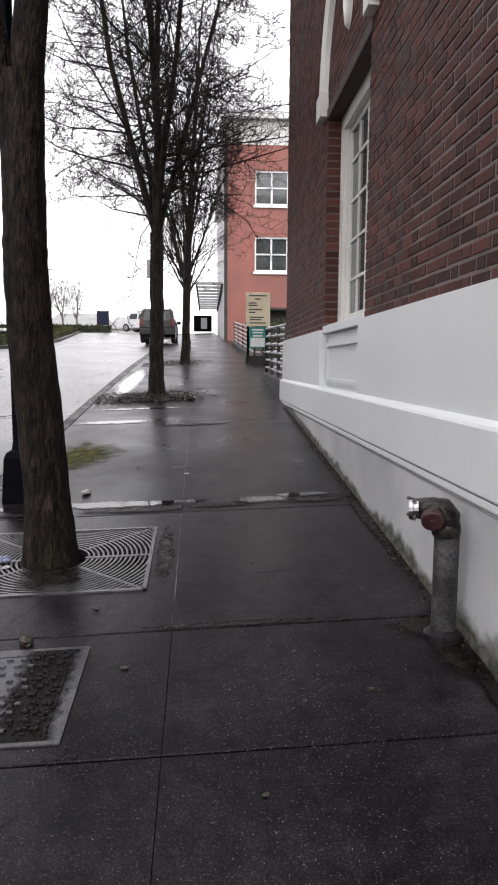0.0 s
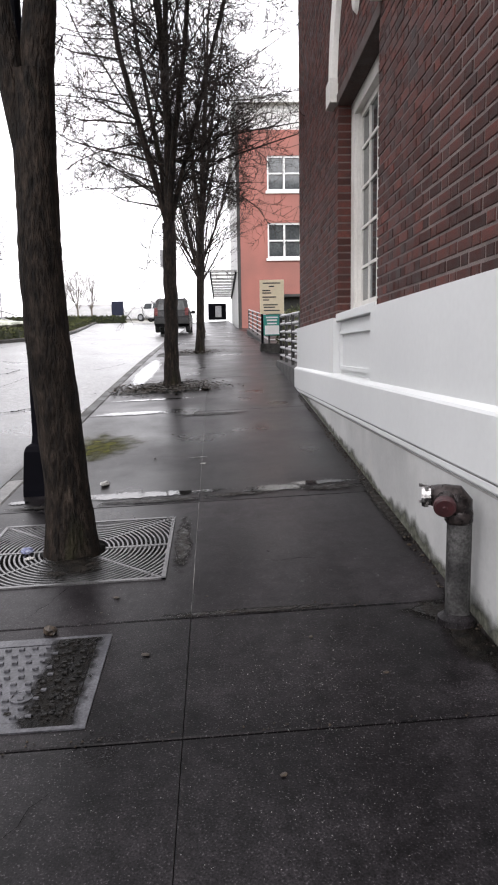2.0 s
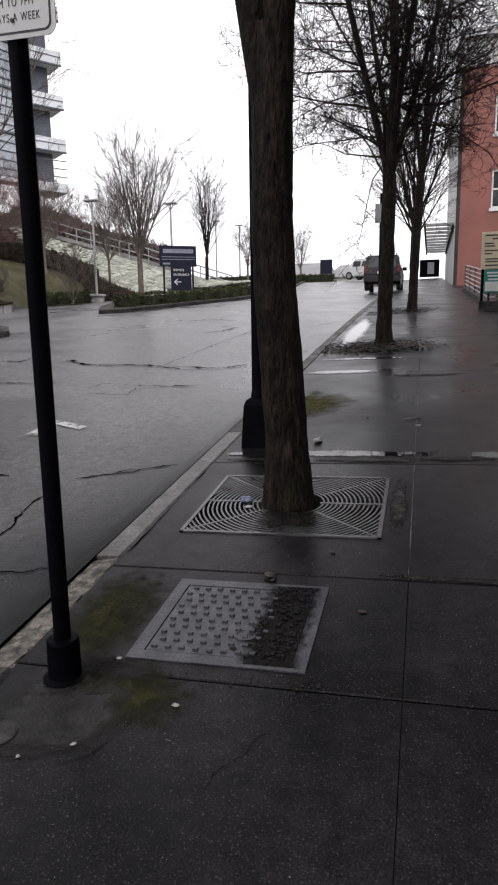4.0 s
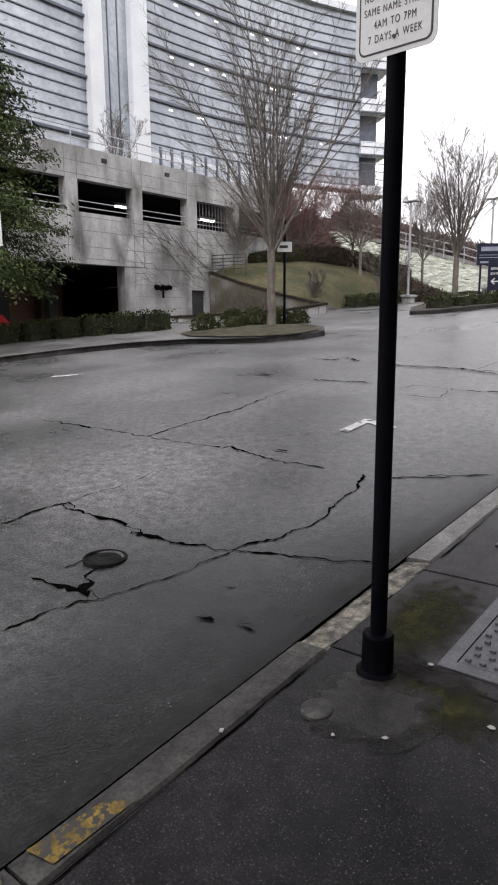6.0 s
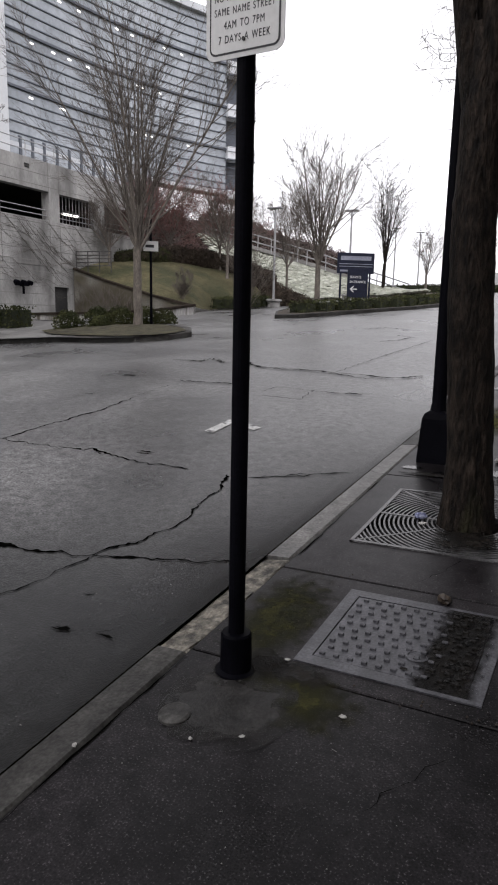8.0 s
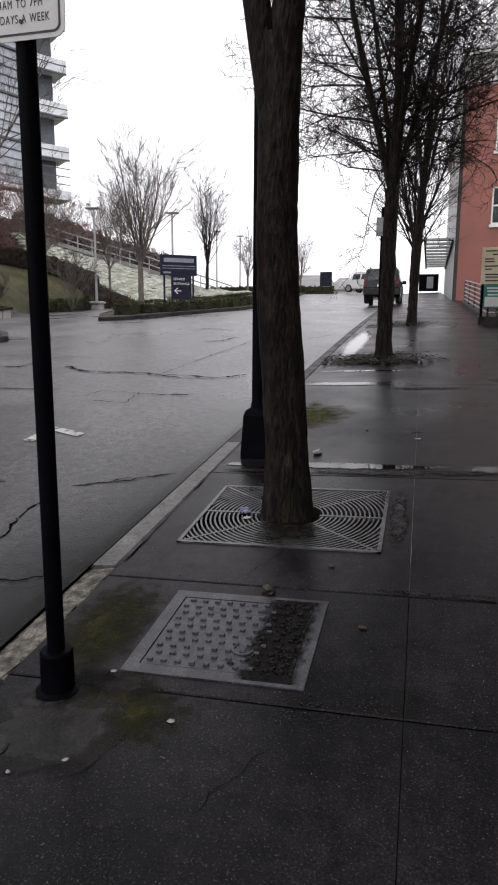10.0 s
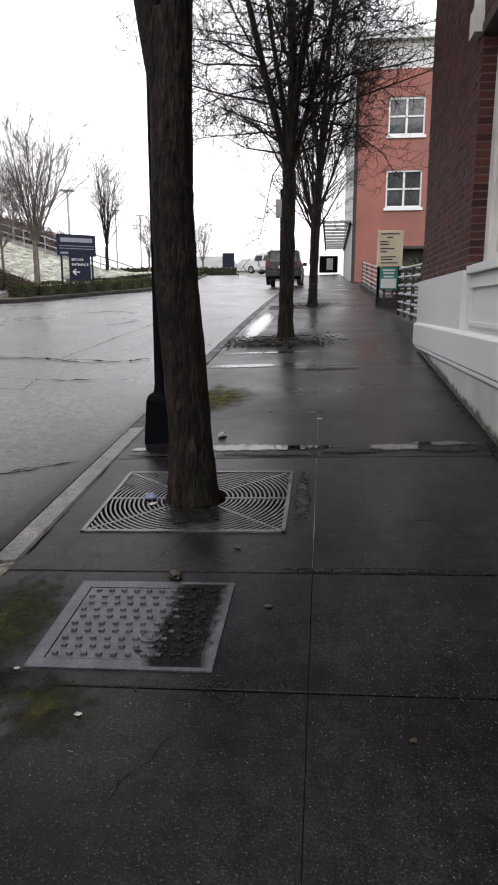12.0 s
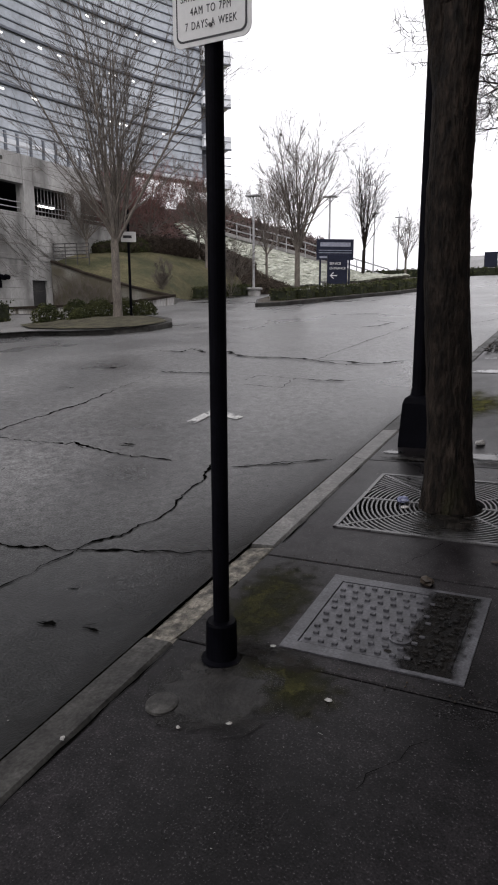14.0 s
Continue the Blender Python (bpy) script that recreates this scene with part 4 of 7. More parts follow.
def tree(name, at, label, seed, trunk_r, fork, limbs, limb_len, limb_angle, spec, bark, twig, lean=(0, 0), flare=1.35, group="", stems=(), sides=14, sprays=(), bend=None, arms=()):
    rnd = random.Random(seed)
    ob = thing(name, at, label, "tree", group)
    out = (([], []), ([], []))
    n = 14 if sides < 30 else 60
    pts = [Vector((lean[0] * k / n, lean[1] * k / n, fork * k / n - 0.06)) + Vector((rnd.gauss(0, 1), rnd.gauss(0, 1), 0)) * (0.006 if sides < 30 else 0.0012) for k in range(n + 1)]
    if bend:
        for k, q in enumerate(pts):
            f = k / n * (len(bend) - 1)
            i = min(int(f), len(bend) - 2)
            q.x += bend[i] + (bend[i + 1] - bend[i]) * (f - i)
    radii = [trunk_r * (1 + (flare - 1) * max(0, 1 - 14 * k / n / 3.0) ** 2) * (1 - 0.16 * k / n) for k in range(n + 1)]
    limb_tube(*out[0], pts, radii, sides)
    rough = out[0][0]
    for i, v in enumerate(rough):
        c = pts[min(i // sides, n)]
        w = 1 + (0.03 if sides > 30 else 0.10) * noise.noise((v[0] * 9, v[1] * 9, v[2] * 0.5)) + (0.05 * noise.noise((v[0] * 34, v[1] * 34, v[2] * 8)) if sides > 30 else 0)
        rough[i] = (c.x + (v[0] - c.x) * w, c.y + (v[1] - c.y) * w, v[2])
    for stem, r in stems:
        stem = [Vector(q) for q in stem]
        limb_tube(*out[0], stem, [r * (1 - 0.3 * k / len(stem)) for k in range(len(stem))], 16)
        grow(rnd, out, stem[-1], (stem[-1] - stem[-2]).normalized(), 4.0, r * 0.7, 0, spec)
    for dx, dy, length, r, t in arms:
        grow(rnd, out, pts[0].lerp(pts[-1], t), Vector((dx, dy, 1)).normalized(), length, r, 0, spec)
    for p, d, length in sprays:
        grow(rnd, out, Vector(p), Vector(d).normalized(), length, 0.010, 0, SPRAY)
    for k in range(limbs):
        t = rnd.uniform(0.86, 1.0) if k else 1.0
        p = pts[0].lerp(pts[-1], t)
        a = 2 * math.pi * (k + rnd.uniform(-0.3, 0.3)) / limbs
        el = radians(max(4, rnd.gauss(limb_angle * (1.45 if k % 2 else 0.8), limb_angle * 0.25))) if k else radians(4)
        d = Vector((math.cos(a) * math.sin(el), math.sin(a) * math.sin(el), math.cos(el)))
        grow(rnd, out, p, d, limb_len * rnd.uniform(0.75, 1.1), trunk_r * (rnd.uniform(0.42, 0.6) if spec[0][5] else rnd.uniform(0.3, 0.45)), 0, spec)
    raw("trunk", *out[0], bark, ob, smooth=True)
    crown = raw("crown", *out[1], twig, ob)
    return ob


#        count share angle rise wander min-radius
PEAR = [(32, 0.34, 66, 0.03, 0.035, 1), (15, 0.40, 48, 0.015, 0.16, 0), (7, 0.5, 52, 0.04, 0.22, 0), (0, 0, 0, 0.04, 0.28, 0.0052)]
PEAR_OPEN = [(20, 0.36, 66, 0.03, 0.035, 1), (10, 0.42, 48, 0.015, 0.16, 0), (6, 0.5, 52, 0.04, 0.22, 0), (0, 0, 0, 0.04, 0.28, 0.0052)]
SPRAY = [(12, 0.40, 55, -0.03, 0.20, 0), (7, 0.5, 55, 0.0, 0.32, 0), (0, 0, 0, 0.05, 0.4, 0.0022)]
ELM = [(12, 0.5, 24, 0.012, 0.03, 0), (7, 0.55, 26, 0.012, 0.045, 0), (5, 0.55, 28, 0.01, 0.07, 0), (0, 0, 0, 0.01, 0.09, 0.0045)]
ELM_FAR = [(8, 0.5, 26, 0.015, 0.04, 0), (6, 0.55, 30, 0.015, 0.06, 0), (4, 0.55, 32, 0.01, 0.08, 0), (0, 0, 0, 0.01, 0.10, 0.0075)]

tree("street_tree", (-0.905, 3.77, zs(-0.9, 3.77) - 0.03), "bare street tree with rough dark bark in an iron grate", 3, 0.132, 2.75, 0, 5.4, 14, PEAR, M_BARK, M_TWIG,
     bend=(0.0, -0.005, -0.02, -0.045, -0.075, -0.088, -0.085, -0.08, -0.07), flare=1.35, group="street trees", sides=40,
     stems=[(((-0.085, 0.0, 1.95), (-0.082, 0.01, 2.3), (-0.06, 0.02, 2.68), (-0.02, 0.03, 3.05), (0.0, 0.05, 3.5), (0.05, 0.1, 4.6)), 0.104),
            (((-0.09, 0.0, 1.95), (-0.115, -0.01, 2.3), (-0.165, -0.01, 2.58), (-0.215, -0.02, 2.9), (-0.29, -0.03, 3.4), (-0.5, -0.1, 4.6)), 0.088)],
     sprays=[((-0.2, 0.05, 3.42), (-1, 0.1, 0.06), 0.85), ((-0.24, 0.05, 3.5), (-1, -0.35, 0.02), 0.9), ((-0.2, 0.08, 3.38), (-1, 0.6, 0.05), 0.8), ((-0.26, 0.0, 3.55), (-0.8, -0.8, 0.0), 0.7),
             ((-0.25, 0.1, 3.48), (-0.9, 0.2, -0.08), 0.8), ((0.0, 0.1, 3.5), (0.9, 0.5, 0.05), 0.8), ((0.02, 0.1, 3.42), (0.8, 0.2, -0.02), 0.6)])
site = UPHILL
tree("street_tree", (-0.80, 10.57, zs(-0.8, 10.57) - 0.02), "bare street tree with dense dark twigs", 11, 0.122, 2.6, 0, 6.6, 15, PEAR, M_BARK, M_TWIG, lean=(0.03, 0), group="street trees",
     arms=((-0.21, 0.05, 6.6, 0.06, 0.99), (-0.03, -0.06, 7.2, 0.075, 1.0), (0.05, 0.12, 6.8, 0.062, 0.98), (0.13, -0.14, 6.4, 0.055, 0.97), (0.33, 0.05, 5.2, 0.05, 0.95), (-0.1, 0.25, 5.6, 0.05, 0.96)))
tree("street_tree", (-0.55, 17.0, zs(-0.55, 17) - 0.02), "bare street tree with dense dark twigs", 21, 0.108, 3.3, 0, 6.2, 12, PEAR_OPEN, M_BARK, M_TWIG, lean=(0.1, 0), group="street trees",
     arms=((0.0, 0.05, 6.2, 0.07, 1.0), (-0.12, -0.06, 5.0, 0.05, 0.98), (0.12, 0.1, 5.2, 0.05, 0.97), (0.22, -0.12, 4.0, 0.04, 0.9)))
tree("street_tree", (-0.75, 24.5, zs(-0.7, 24.5) - 0.02), "bare street tree farther up the hill", 22, 0.13, 2.5, 8, 5.2, 22, ELM, M_BARK, M_TWIG, group="street trees")
tree("street_tree", (-0.9, 31.5, zs(-0.7, 31.5) - 0.02), "bare street tree farther up the hill", 23, 0.13, 2.5, 7, 4.6, 24, ELM_FAR, M_BARK, M_TWIG, group="street trees")

site = NEAR
# ---- street lamp beside the tree ----
lx, ly = -1.40, 5.05
lamp = thing("street_lamp", (lx, ly, zs(lx, ly)), "black street lamp post with a square base", "street lamp")
bm = bmesh.new()
vs = [[bm.verts.new((sx * w, sy * w, z)) for sx, sy in ((-1, -1), (1, -1), (1, 1), (-1, 1))] for w, z in ((0.118, -0.03), (0.118, 0.03), (0.10, 0.33), (0.085, 0.37), (0.055, 0.39))]
for a, b in zip(vs, vs[1:]):
    for k in range(4):
        bm.faces.new((a[k], a[(k + 1) % 4], b[(k + 1) % 4], b[k]))
bm.faces.new(vs[-1])
part("base", bm, M_BLACK, lamp)
bm = bmesh.new()
tube(bm, [(0, 0, 0.37), (0, 0, 0.45), (0, 0, 6.2)], [0.068, 0.055, 0.045], 16)
part("post", bm, M_BLACK, lamp)
bm = bmesh.new()
tube(bm, [(0, 0, 6.2), (-0.1, 0, 6.5), (-0.5, 0, 6.7), (-0.9, 0, 6.7)], 0.035, 10)
part("arm", bm, M_BLACK, lamp)
bm = bmesh.new()
box(bm, -1.35, -0.85, -0.12, 0.12, 6.62, 6.76, 0.03)
part("lantern", bm, M_BLACK, lamp)

# ---- far pavement and islands ----
site = ACROSS


def raised(name, outline, rise, material, kerb_material, label, category, base=None):
    """A kerbed area on the road: top sheet and kerb face, following the slope."""
    base = base or zg
    ob = thing(name, (outline[0][0], outline[0][1], base(*outline[0])), label, category, kind="structure")
    o = Vector(ob.location)
    dense = []
    for a, b in zip(outline, outline[1:] + outline[:1]):
        n = max(1, int(math.hypot(b[0] - a[0], b[1] - a[1]) / 1.2))
        dense += [(a[0] + (b[0] - a[0]) * k / n, a[1] + (b[1] - a[1]) * k / n) for k in range(n)]
    cx, cy = sum(p[0] for p in dense) / len(dense), sum(p[1] for p in dense) / len(dense)

    def inset(p, d):
        v = Vector((cx - p[0], cy - p[1]))
        v.normalize()
        return p[0] + v.x * d, p[1] + v.y * d
    bm = bmesh.new()
    rings = [[bm.verts.new((p[0] - o.x, p[1] - o.y, base(*p) + dz - o.z)) for p in (inset(q, d) for q in dense)] for d, dz in ((0, -0.1), (0.0, rise - 0.02), (0.03, rise), (0.2, rise))]
    for a, b in zip(rings, rings[1:]):
        for k in range(len(dense)):
            bm.faces.new((a[k], a[(k + 1) % len(dense)], b[(k + 1) % len(dense)], b[k]))
    bmesh.ops.recalc_face_normals(bm, faces=bm.faces)
    part("kerb", bm, kerb_material, ob)
    bm = bmesh.new()
    vs = [bm.verts.new((p[0] - o.x, p[1] - o.y, base(*p) + rise - 0.012 - o.z)) for p in (inset(q, 0.19) for q in dense)]
    bmesh.ops.triangulate(bm, faces=[bm.faces.new(vs)])
    bmesh.ops.recalc_face_normals(bm, faces=bm.faces)
    top = part("top", bm, material, ob)
    return ob


M_FARWALK = mat("damp_far_concrete", (0.09, 0.088, 0.085), (0.15, 0.147, 0.142), 1, 40, (0.35, 0.6), 0.2)
M_MULCH = mat("mulch", (0.03, 0.024, 0.018), (0.07, 0.055, 0.04), 5, 50, (0.7, 0.95), 0.8, 0.03)
raised("far_pavement", [(-20.7, -30), (-14.4, -30), (-14.4, 3.0), (-14.9, 6.4), (-13.65, 7.45), (-12.9, 9.15), (-12.0, 10.1), (-10.7, 10.72), (-9.6, 10.75), (-8.8, 11.0),
                        (-8.35, 11.6), (-8.3, 12.4), (-8.9, 13.3), (-10.2, 14.3), (-12.4, 15.0), (-15.5, 15.7), (-20.7, 16.6)], 0.13, M_FARWALK, M_KERB, "damp concrete pavement across the street", "pavement")
M_BED = mat("mossy_mulch", (0.035, 0.031, 0.022), (0.085, 0.08, 0.052), 4, 40, (0.8, 0.95), 0.8, 0.03, spec=0.15, mid=(9, 0.4))
bed = [(-12.9, 12.2), (-11.7, 11.35), (-10.6, 11.1), (-9.5, 11.1), (-8.85, 11.5), (-8.65, 12.0), (-8.75, 12.6), (-9.3, 13.2), (-10.4, 14.0), (-12.4, 14.6), (-13.2, 13.6)]
bed_soil = raw("planting_bed", [(x, y, zg(x, y) + 0.135) for x, y in bed] + [(-11.0, 12.6, zg(-11.0, 12.6) + 0.21)], [(k, (k + 1) % len(bed), len(bed)) for k in range(len(bed))], M_BED)
tagged(bed_soil, "mossy planting bed on the kerb island", "planting bed", kind="structure")
raised("planted_island", [(-9.6, 18.3), (-8.9, 18.6), (-8.2, 20.6), (-6.9, 24.75), (-6.6, 28), (-6.9, 34), (-7.8, 42), (-9, 52), (-10, 60), (-14, 60), (-14, 44), (-13.4, 34), (-12.2, 26), (-10.6, 20.4)],
       0.13, M_MULCH, M_KERB, "kerbed planting island with a hedge", "island")


def leaf_mass(name, boxes, density, size, material, seed, label, category, kind="", flat=1.0, parent=None, shape="box"):
    """Small leaves scattered through rounded boxes (x0, x1, y0, y1, z0, z1), thinning at an uneven skin."""
    rnd = random.Random(seed)
    V, F = [], []
    x0, y0, z0 = boxes[0][0], boxes[0][2], boxes[0][4]
    for b in boxes:
        sx, sy, sz = (b[1] - b[0]) / 2, (b[3] - b[2]) / 2, (b[5] - b[4]) / 2
        c = Vector(((b[0] + b[1]) / 2, (b[2] + b[3]) / 2, (b[4] + b[5]) / 2))
        for _ in range(int(density * 8 * (sx * sy + sy * sz + sx * sz))):
            u = Vector((rnd.uniform(-1, 1), rnd.uniform(-1, 1), rnd.uniform(-1, 1)))
            m = max(abs(u.x), abs(u.y), abs(u.z)) if shape == "box" else u.length
            if m < 1e-3:
                continue
            k = rnd.uniform(0.72, 1.0) / m
            p = Vector((c.x + u.x * k * sx, c.y + u.y * k * sy, c.z + u.z * k * sz))
            w = 0.16 * noise.noise(p * 1.3) + 0.08 * noise.noise(p * 4)
            p += (p - c) * w
            d = Vector((rnd.gauss(0, 1), rnd.gauss(0, 1), rnd.gauss(0, flat))).normalized()
            e = d.orthogonal().normalized()
            s = size * rnd.uniform(0.6, 1.4)
            f = d.cross(e)
            i = len(V)
            V += [tuple(p - d * s), tuple(p + e * s * 0.45 + f * s * 0.1), tuple(p + d * s), tuple(p - e * s * 0.45 + f * s * 0.1)]
            F.append((i, i + 1, i + 2, i + 3))
    ob = raw(name, V, F, material, parent)
    return tagged(ob, label, category, kind=kind)


def hedge(pts, width, height, seed, base, material=None, label="clipped dark green hedge in winter", density=170, size=0.045):
    boxes = []
    for a, b in zip(pts, pts[1:]):
        n = max(1, round(math.hypot(b[0] - a[0], b[1] - a[1]) / 1.0))
        for k in range(n):
            x, y = a[0] + (b[0] - a[0]) * (k + 0.5) / n, a[1] + (b[1] - a[1]) * (k + 0.5) / n
            dx, dy = abs(b[0] - a[0]) / n / 2 + 0.08, abs(b[1] - a[1]) / n / 2 + 0.08
            z = base(x, y)
            boxes.append((x - max(dx, width / 2), x + max(dx, width / 2), y - max(dy, width / 2), y + max(dy, width / 2), z - 0.05, z + height))
    ob = thing("hedge", (*pts[0], base(*pts[0])), label, "hedge")
    # solid inner blocks, near black to paint the shade between the leaves
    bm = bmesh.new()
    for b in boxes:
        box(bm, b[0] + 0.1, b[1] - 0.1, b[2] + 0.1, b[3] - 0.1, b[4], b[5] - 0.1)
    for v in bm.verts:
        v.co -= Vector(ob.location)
    part("core", bm, mat("hedge_core_shade", (0.008, 0.011, 0.004), (0.02, 0.025, 0.009), 6, 30, (0.9, 1), 0.5), ob)
    lm = leaf_mass("leaves", boxes, density, size, material or M_LEAF, seed, "", "", parent=ob)
    lm.matrix_basis = Matrix.Translation(-Vector(ob.location))
    return ob


def up(dz):
    return lambda x, y: prof(y) - 0.16 + dz


hedge([(-19.4, 6.4), (-17.6, 9.2), (-16.4, 11.4), (-15.0, 13.6)], 0.7, 0.62, 1, up(0.1))
for i, (x, y, r) in enumerate(((-12.5, 12.75, 0.40), (-12.1, 13.4, 0.44), (-11.75, 13.9, 0.44), (-11.6, 12.9, 0.30), (-11.3, 14.4, 0.42), (-10.8, 14.6, 0.36))):
    z = prof(y) - 0.04
    leaf_mass("shrub", [(x - r, x + r, y - r, y + r, z - 0.1, z + 1.15 * r), (x - 0.6 * r, x + 0.8 * r, y - 0.7 * r, y + 0.6 * r, z, z + 1.4 * r), (x - 0.5 * r, x + 0.5 * r, y - 0.5 * r, y + 0.5 * r, z, z + 1.1 * r)], 420, 0.026, M_LEAF, 90 + i, "small rounded green shrub on the kerb island", "shrub", shape="ball")
hedge([(-9.6, 19.6), (-8.5, 22.0), (-7.6, 25.0), (-7.3, 28), (-7.6, 34), (-8.4, 42), (-9.6, 52)], 0.8, 0.5, 4, up(0.1), density=150, size=0.04)
hedge([(-16.0, 25.2), (-15.7, 27.0), (-15.5, 29.4)], 0.8, 0.45, 5, up(0.1), density=150, size=0.045)

tree("kerb_tree", (-11.0, 13.7, prof(13.7) - 0.04), "bare pale vase-shaped tree on the kerb island", 31, 0.115, 2.1, 11, 5.2, 15, ELM, M_BARK_PALE, M_TWIG_PALE, group="bare trees")
tree("island_tree", (-9.95, 23.0, prof(23) - 0.05), "bare vase-shaped tree in the planted island", 32, 0.11, 1.9, 10, 3.7, 19, ELM, M_BARK_PALE, M_TWIG_PALE, group="bare trees")
tree("island_tree", (-14.0, 44.0, prof(44) - 0.05), "slender bare tree on the hill", 33, 0.13, 2.2, 8, 5.8, 6, ELM_FAR, M_BARK, M_TWIG, group="bare trees")
for i, (x, y, s) in enumerate(((-13.6, 64, 34), (-12.4, 65, 35), (-11.0, 64.5, 36), (-13.9, 55, 37), (-26, 47, 38), (-24.0, 52, 39))):
    tree("distant_tree", (x, y, prof(y) - 0.1 + (2.6 if i > 3 else 0)), "small bare tree on the hilltop", s, 0.10, 1.6, 7, 3.6, 17, ELM_FAR, M_BARK_PALE, M_TWIG_PALE, group="bare trees")

# ---- hillside ----
BASE = [Vector(p) for p in ((-21.0, 22.3, 3.55), (-19.4, 22.4, 3.05), (-17.0, 22.5, 2.45), (-15.2, 22.7, 1.95), (-16.1, 25.6, 1.95), (-16.0, 30.0, 2.1))]
TOP = [Vector(p) for p in ((-22.6, 24.6, 4.1), (-21.4, 25.0, 4.15), (-20.8, 26.6, 4.4), (-20.4, 29.0, 4.5), (-18.6, 30.6, 4.2), (-16.9, 32.2, 3.4))]


def loft(name, low, high, material, label, category, steps=14, bulge=0.25, rough=0.08):
    verts, faces = [], []
    fine_l, fine_h = [], []
    for L, out in ((low, fine_l), (high, fine_h)):
        for a, b in zip(L, L[1:]):
            out += [a.lerp(b, k / 8) for k in range(8)]
        out.append(L[-1])
    n = len(fine_l)
    for j in range(steps + 1):
        t = j / steps
        for a, b in zip(fine_l, fine_h):
            p = a.lerp(b, t)
            p.z += bulge * math.sin(math.pi * t) + rough * noise.noise(p * 0.7)
            verts.append(tuple(p))
    for j in range(steps):
        for i in range(n - 1):
            faces.append((j * n + i, j * n + i + 1, (j + 1) * n + i + 1, (j + 1) * n + i))
    return tagged(raw(name, verts, faces, material, smooth=True), label, category, kind="structure")


loft("grass_bank", BASE, TOP, M_GRASS, "dull green winter grass bank beside the garage", "grass bank")
ROCK_LOW = [Vector(p) for p in ((-21.5, 37.6, 3.6), (-19.2, 38.8, 3.1), (-17.6, 39.6, 2.85), (-15.5, 40.8, 2.95), (-12.1, 42.7, 3.35), (-10.8, 43.4, 3.55))]
ROCK_TOP = [Vector(p) for p in ((-27.4, 42.0, 7.6), (-24.1, 43.9, 6.55), (-21.5, 45.2, 5.78), (-19.6, 46.0, 5.22), (-17.2, 46.9, 4.34), (-13.9, 48.0, 3.25))]
loft("rock_bank", ROCK_LOW, ROCK_TOP, M_MULCH, "stony slope below a stair", "bank", bulge=0.1)
rnd = random.Random(9)
V, F = [], []
for _ in range(3200):
    s, t = rnd.random() * 4.999, rnd.random()
    i = int(s)
    p = ROCK_LOW[i].lerp(ROCK_LOW[i + 1], s - i).lerp(ROCK_TOP[i].lerp(ROCK_TOP[i + 1], s - i), t)
    r = rnd.uniform(0.1, 0.26)
    k = len(V)
    for dx, dy, dz in ((1.5, 0.7, 0), (-1.5, -0.7, 0), (0, 1, 0), (0, -1, 0), (0, 0, 0.55), (0, 0, -0.6)):
        w = rnd.uniform(0.7, 1.3) * r
        V.append((p.x + dx * w, p.y + dy * w, p.z + 0.12 + dz * w))
    F += [(k + a, k + b, k + c) for a, b, c in ((0, 2, 4), (2, 1, 4), (1, 3, 4), (3, 0, 4), (2, 0, 5), (1, 2, 5), (3, 1, 5), (0, 3, 5))]
tagged(raw("slope_stones", V, F, M_ROCK), "pale rubble stones covering a slope", "stones", kind="stuff")
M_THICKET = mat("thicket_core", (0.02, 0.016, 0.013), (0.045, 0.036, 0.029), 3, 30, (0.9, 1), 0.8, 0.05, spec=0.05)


def thicket(name, boxes, density, size, material, seed, label, category="shrubs"):
    """A close-grown mass of shrubs: rough cores, coloured dark for the shade within, under a skin of small leaves and
    twigs.
    """
    ob = tagged(thing(name, (boxes[0][0], boxes[0][2], boxes[0][4]), label, category), kind="stuff")
    o = Vector(ob.location)
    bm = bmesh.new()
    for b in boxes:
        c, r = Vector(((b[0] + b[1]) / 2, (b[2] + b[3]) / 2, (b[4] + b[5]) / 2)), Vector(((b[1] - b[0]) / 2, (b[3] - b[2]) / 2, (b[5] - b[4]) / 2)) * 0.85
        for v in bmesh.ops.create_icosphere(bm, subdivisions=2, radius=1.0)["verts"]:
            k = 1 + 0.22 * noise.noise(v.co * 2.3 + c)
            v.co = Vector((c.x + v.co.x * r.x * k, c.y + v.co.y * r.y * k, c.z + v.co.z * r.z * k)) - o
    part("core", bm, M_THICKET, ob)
    leaf_mass("twigs", boxes, density, size, material, seed, "", "", parent=ob, shape="ball").matrix_basis = Matrix.Translation(-o)
    return ob


boxes = []
for k in range(9):
    q = Vector((-18.6, 32.2, 4.0)).lerp(Vector((-13.9, 30.3, 2.15)), k / 8)
    boxes.append((q.x - 0.75, q.x + 0.75, q.y - 0.9, q.y + 0.9, q.z - 1.3, q.z + 0.45))
thicket("bank_shrubs", boxes, 260, 0.045, M_LEAF_BROWN, 12, "dense dark brown winter shrubs sloping down the bank")
boxes = []
RIDGE = [Vector(q) for q in ((-46.0, 57.0, 12.6), (-40.0, 60.3, 12.6), (-37.0, 61.8, 12.3), (-34.1, 63.5, 11.5), (-30.1, 65.4, 9.9), (-26.1, 67.1, 8.8))]
for a, b in zip(RIDGE, RIDGE[1:]):
    for k in range(5):
        q = a.lerp(b, k / 5)
        w = 0.5 * math.sin(k * 2.1 + q.x)
        boxes.append((q.x - 1.7, q.x + 1.7, q.y - 1.4, q.y + 1.4, q.z - 4.5, q.z - 0.1 + w))
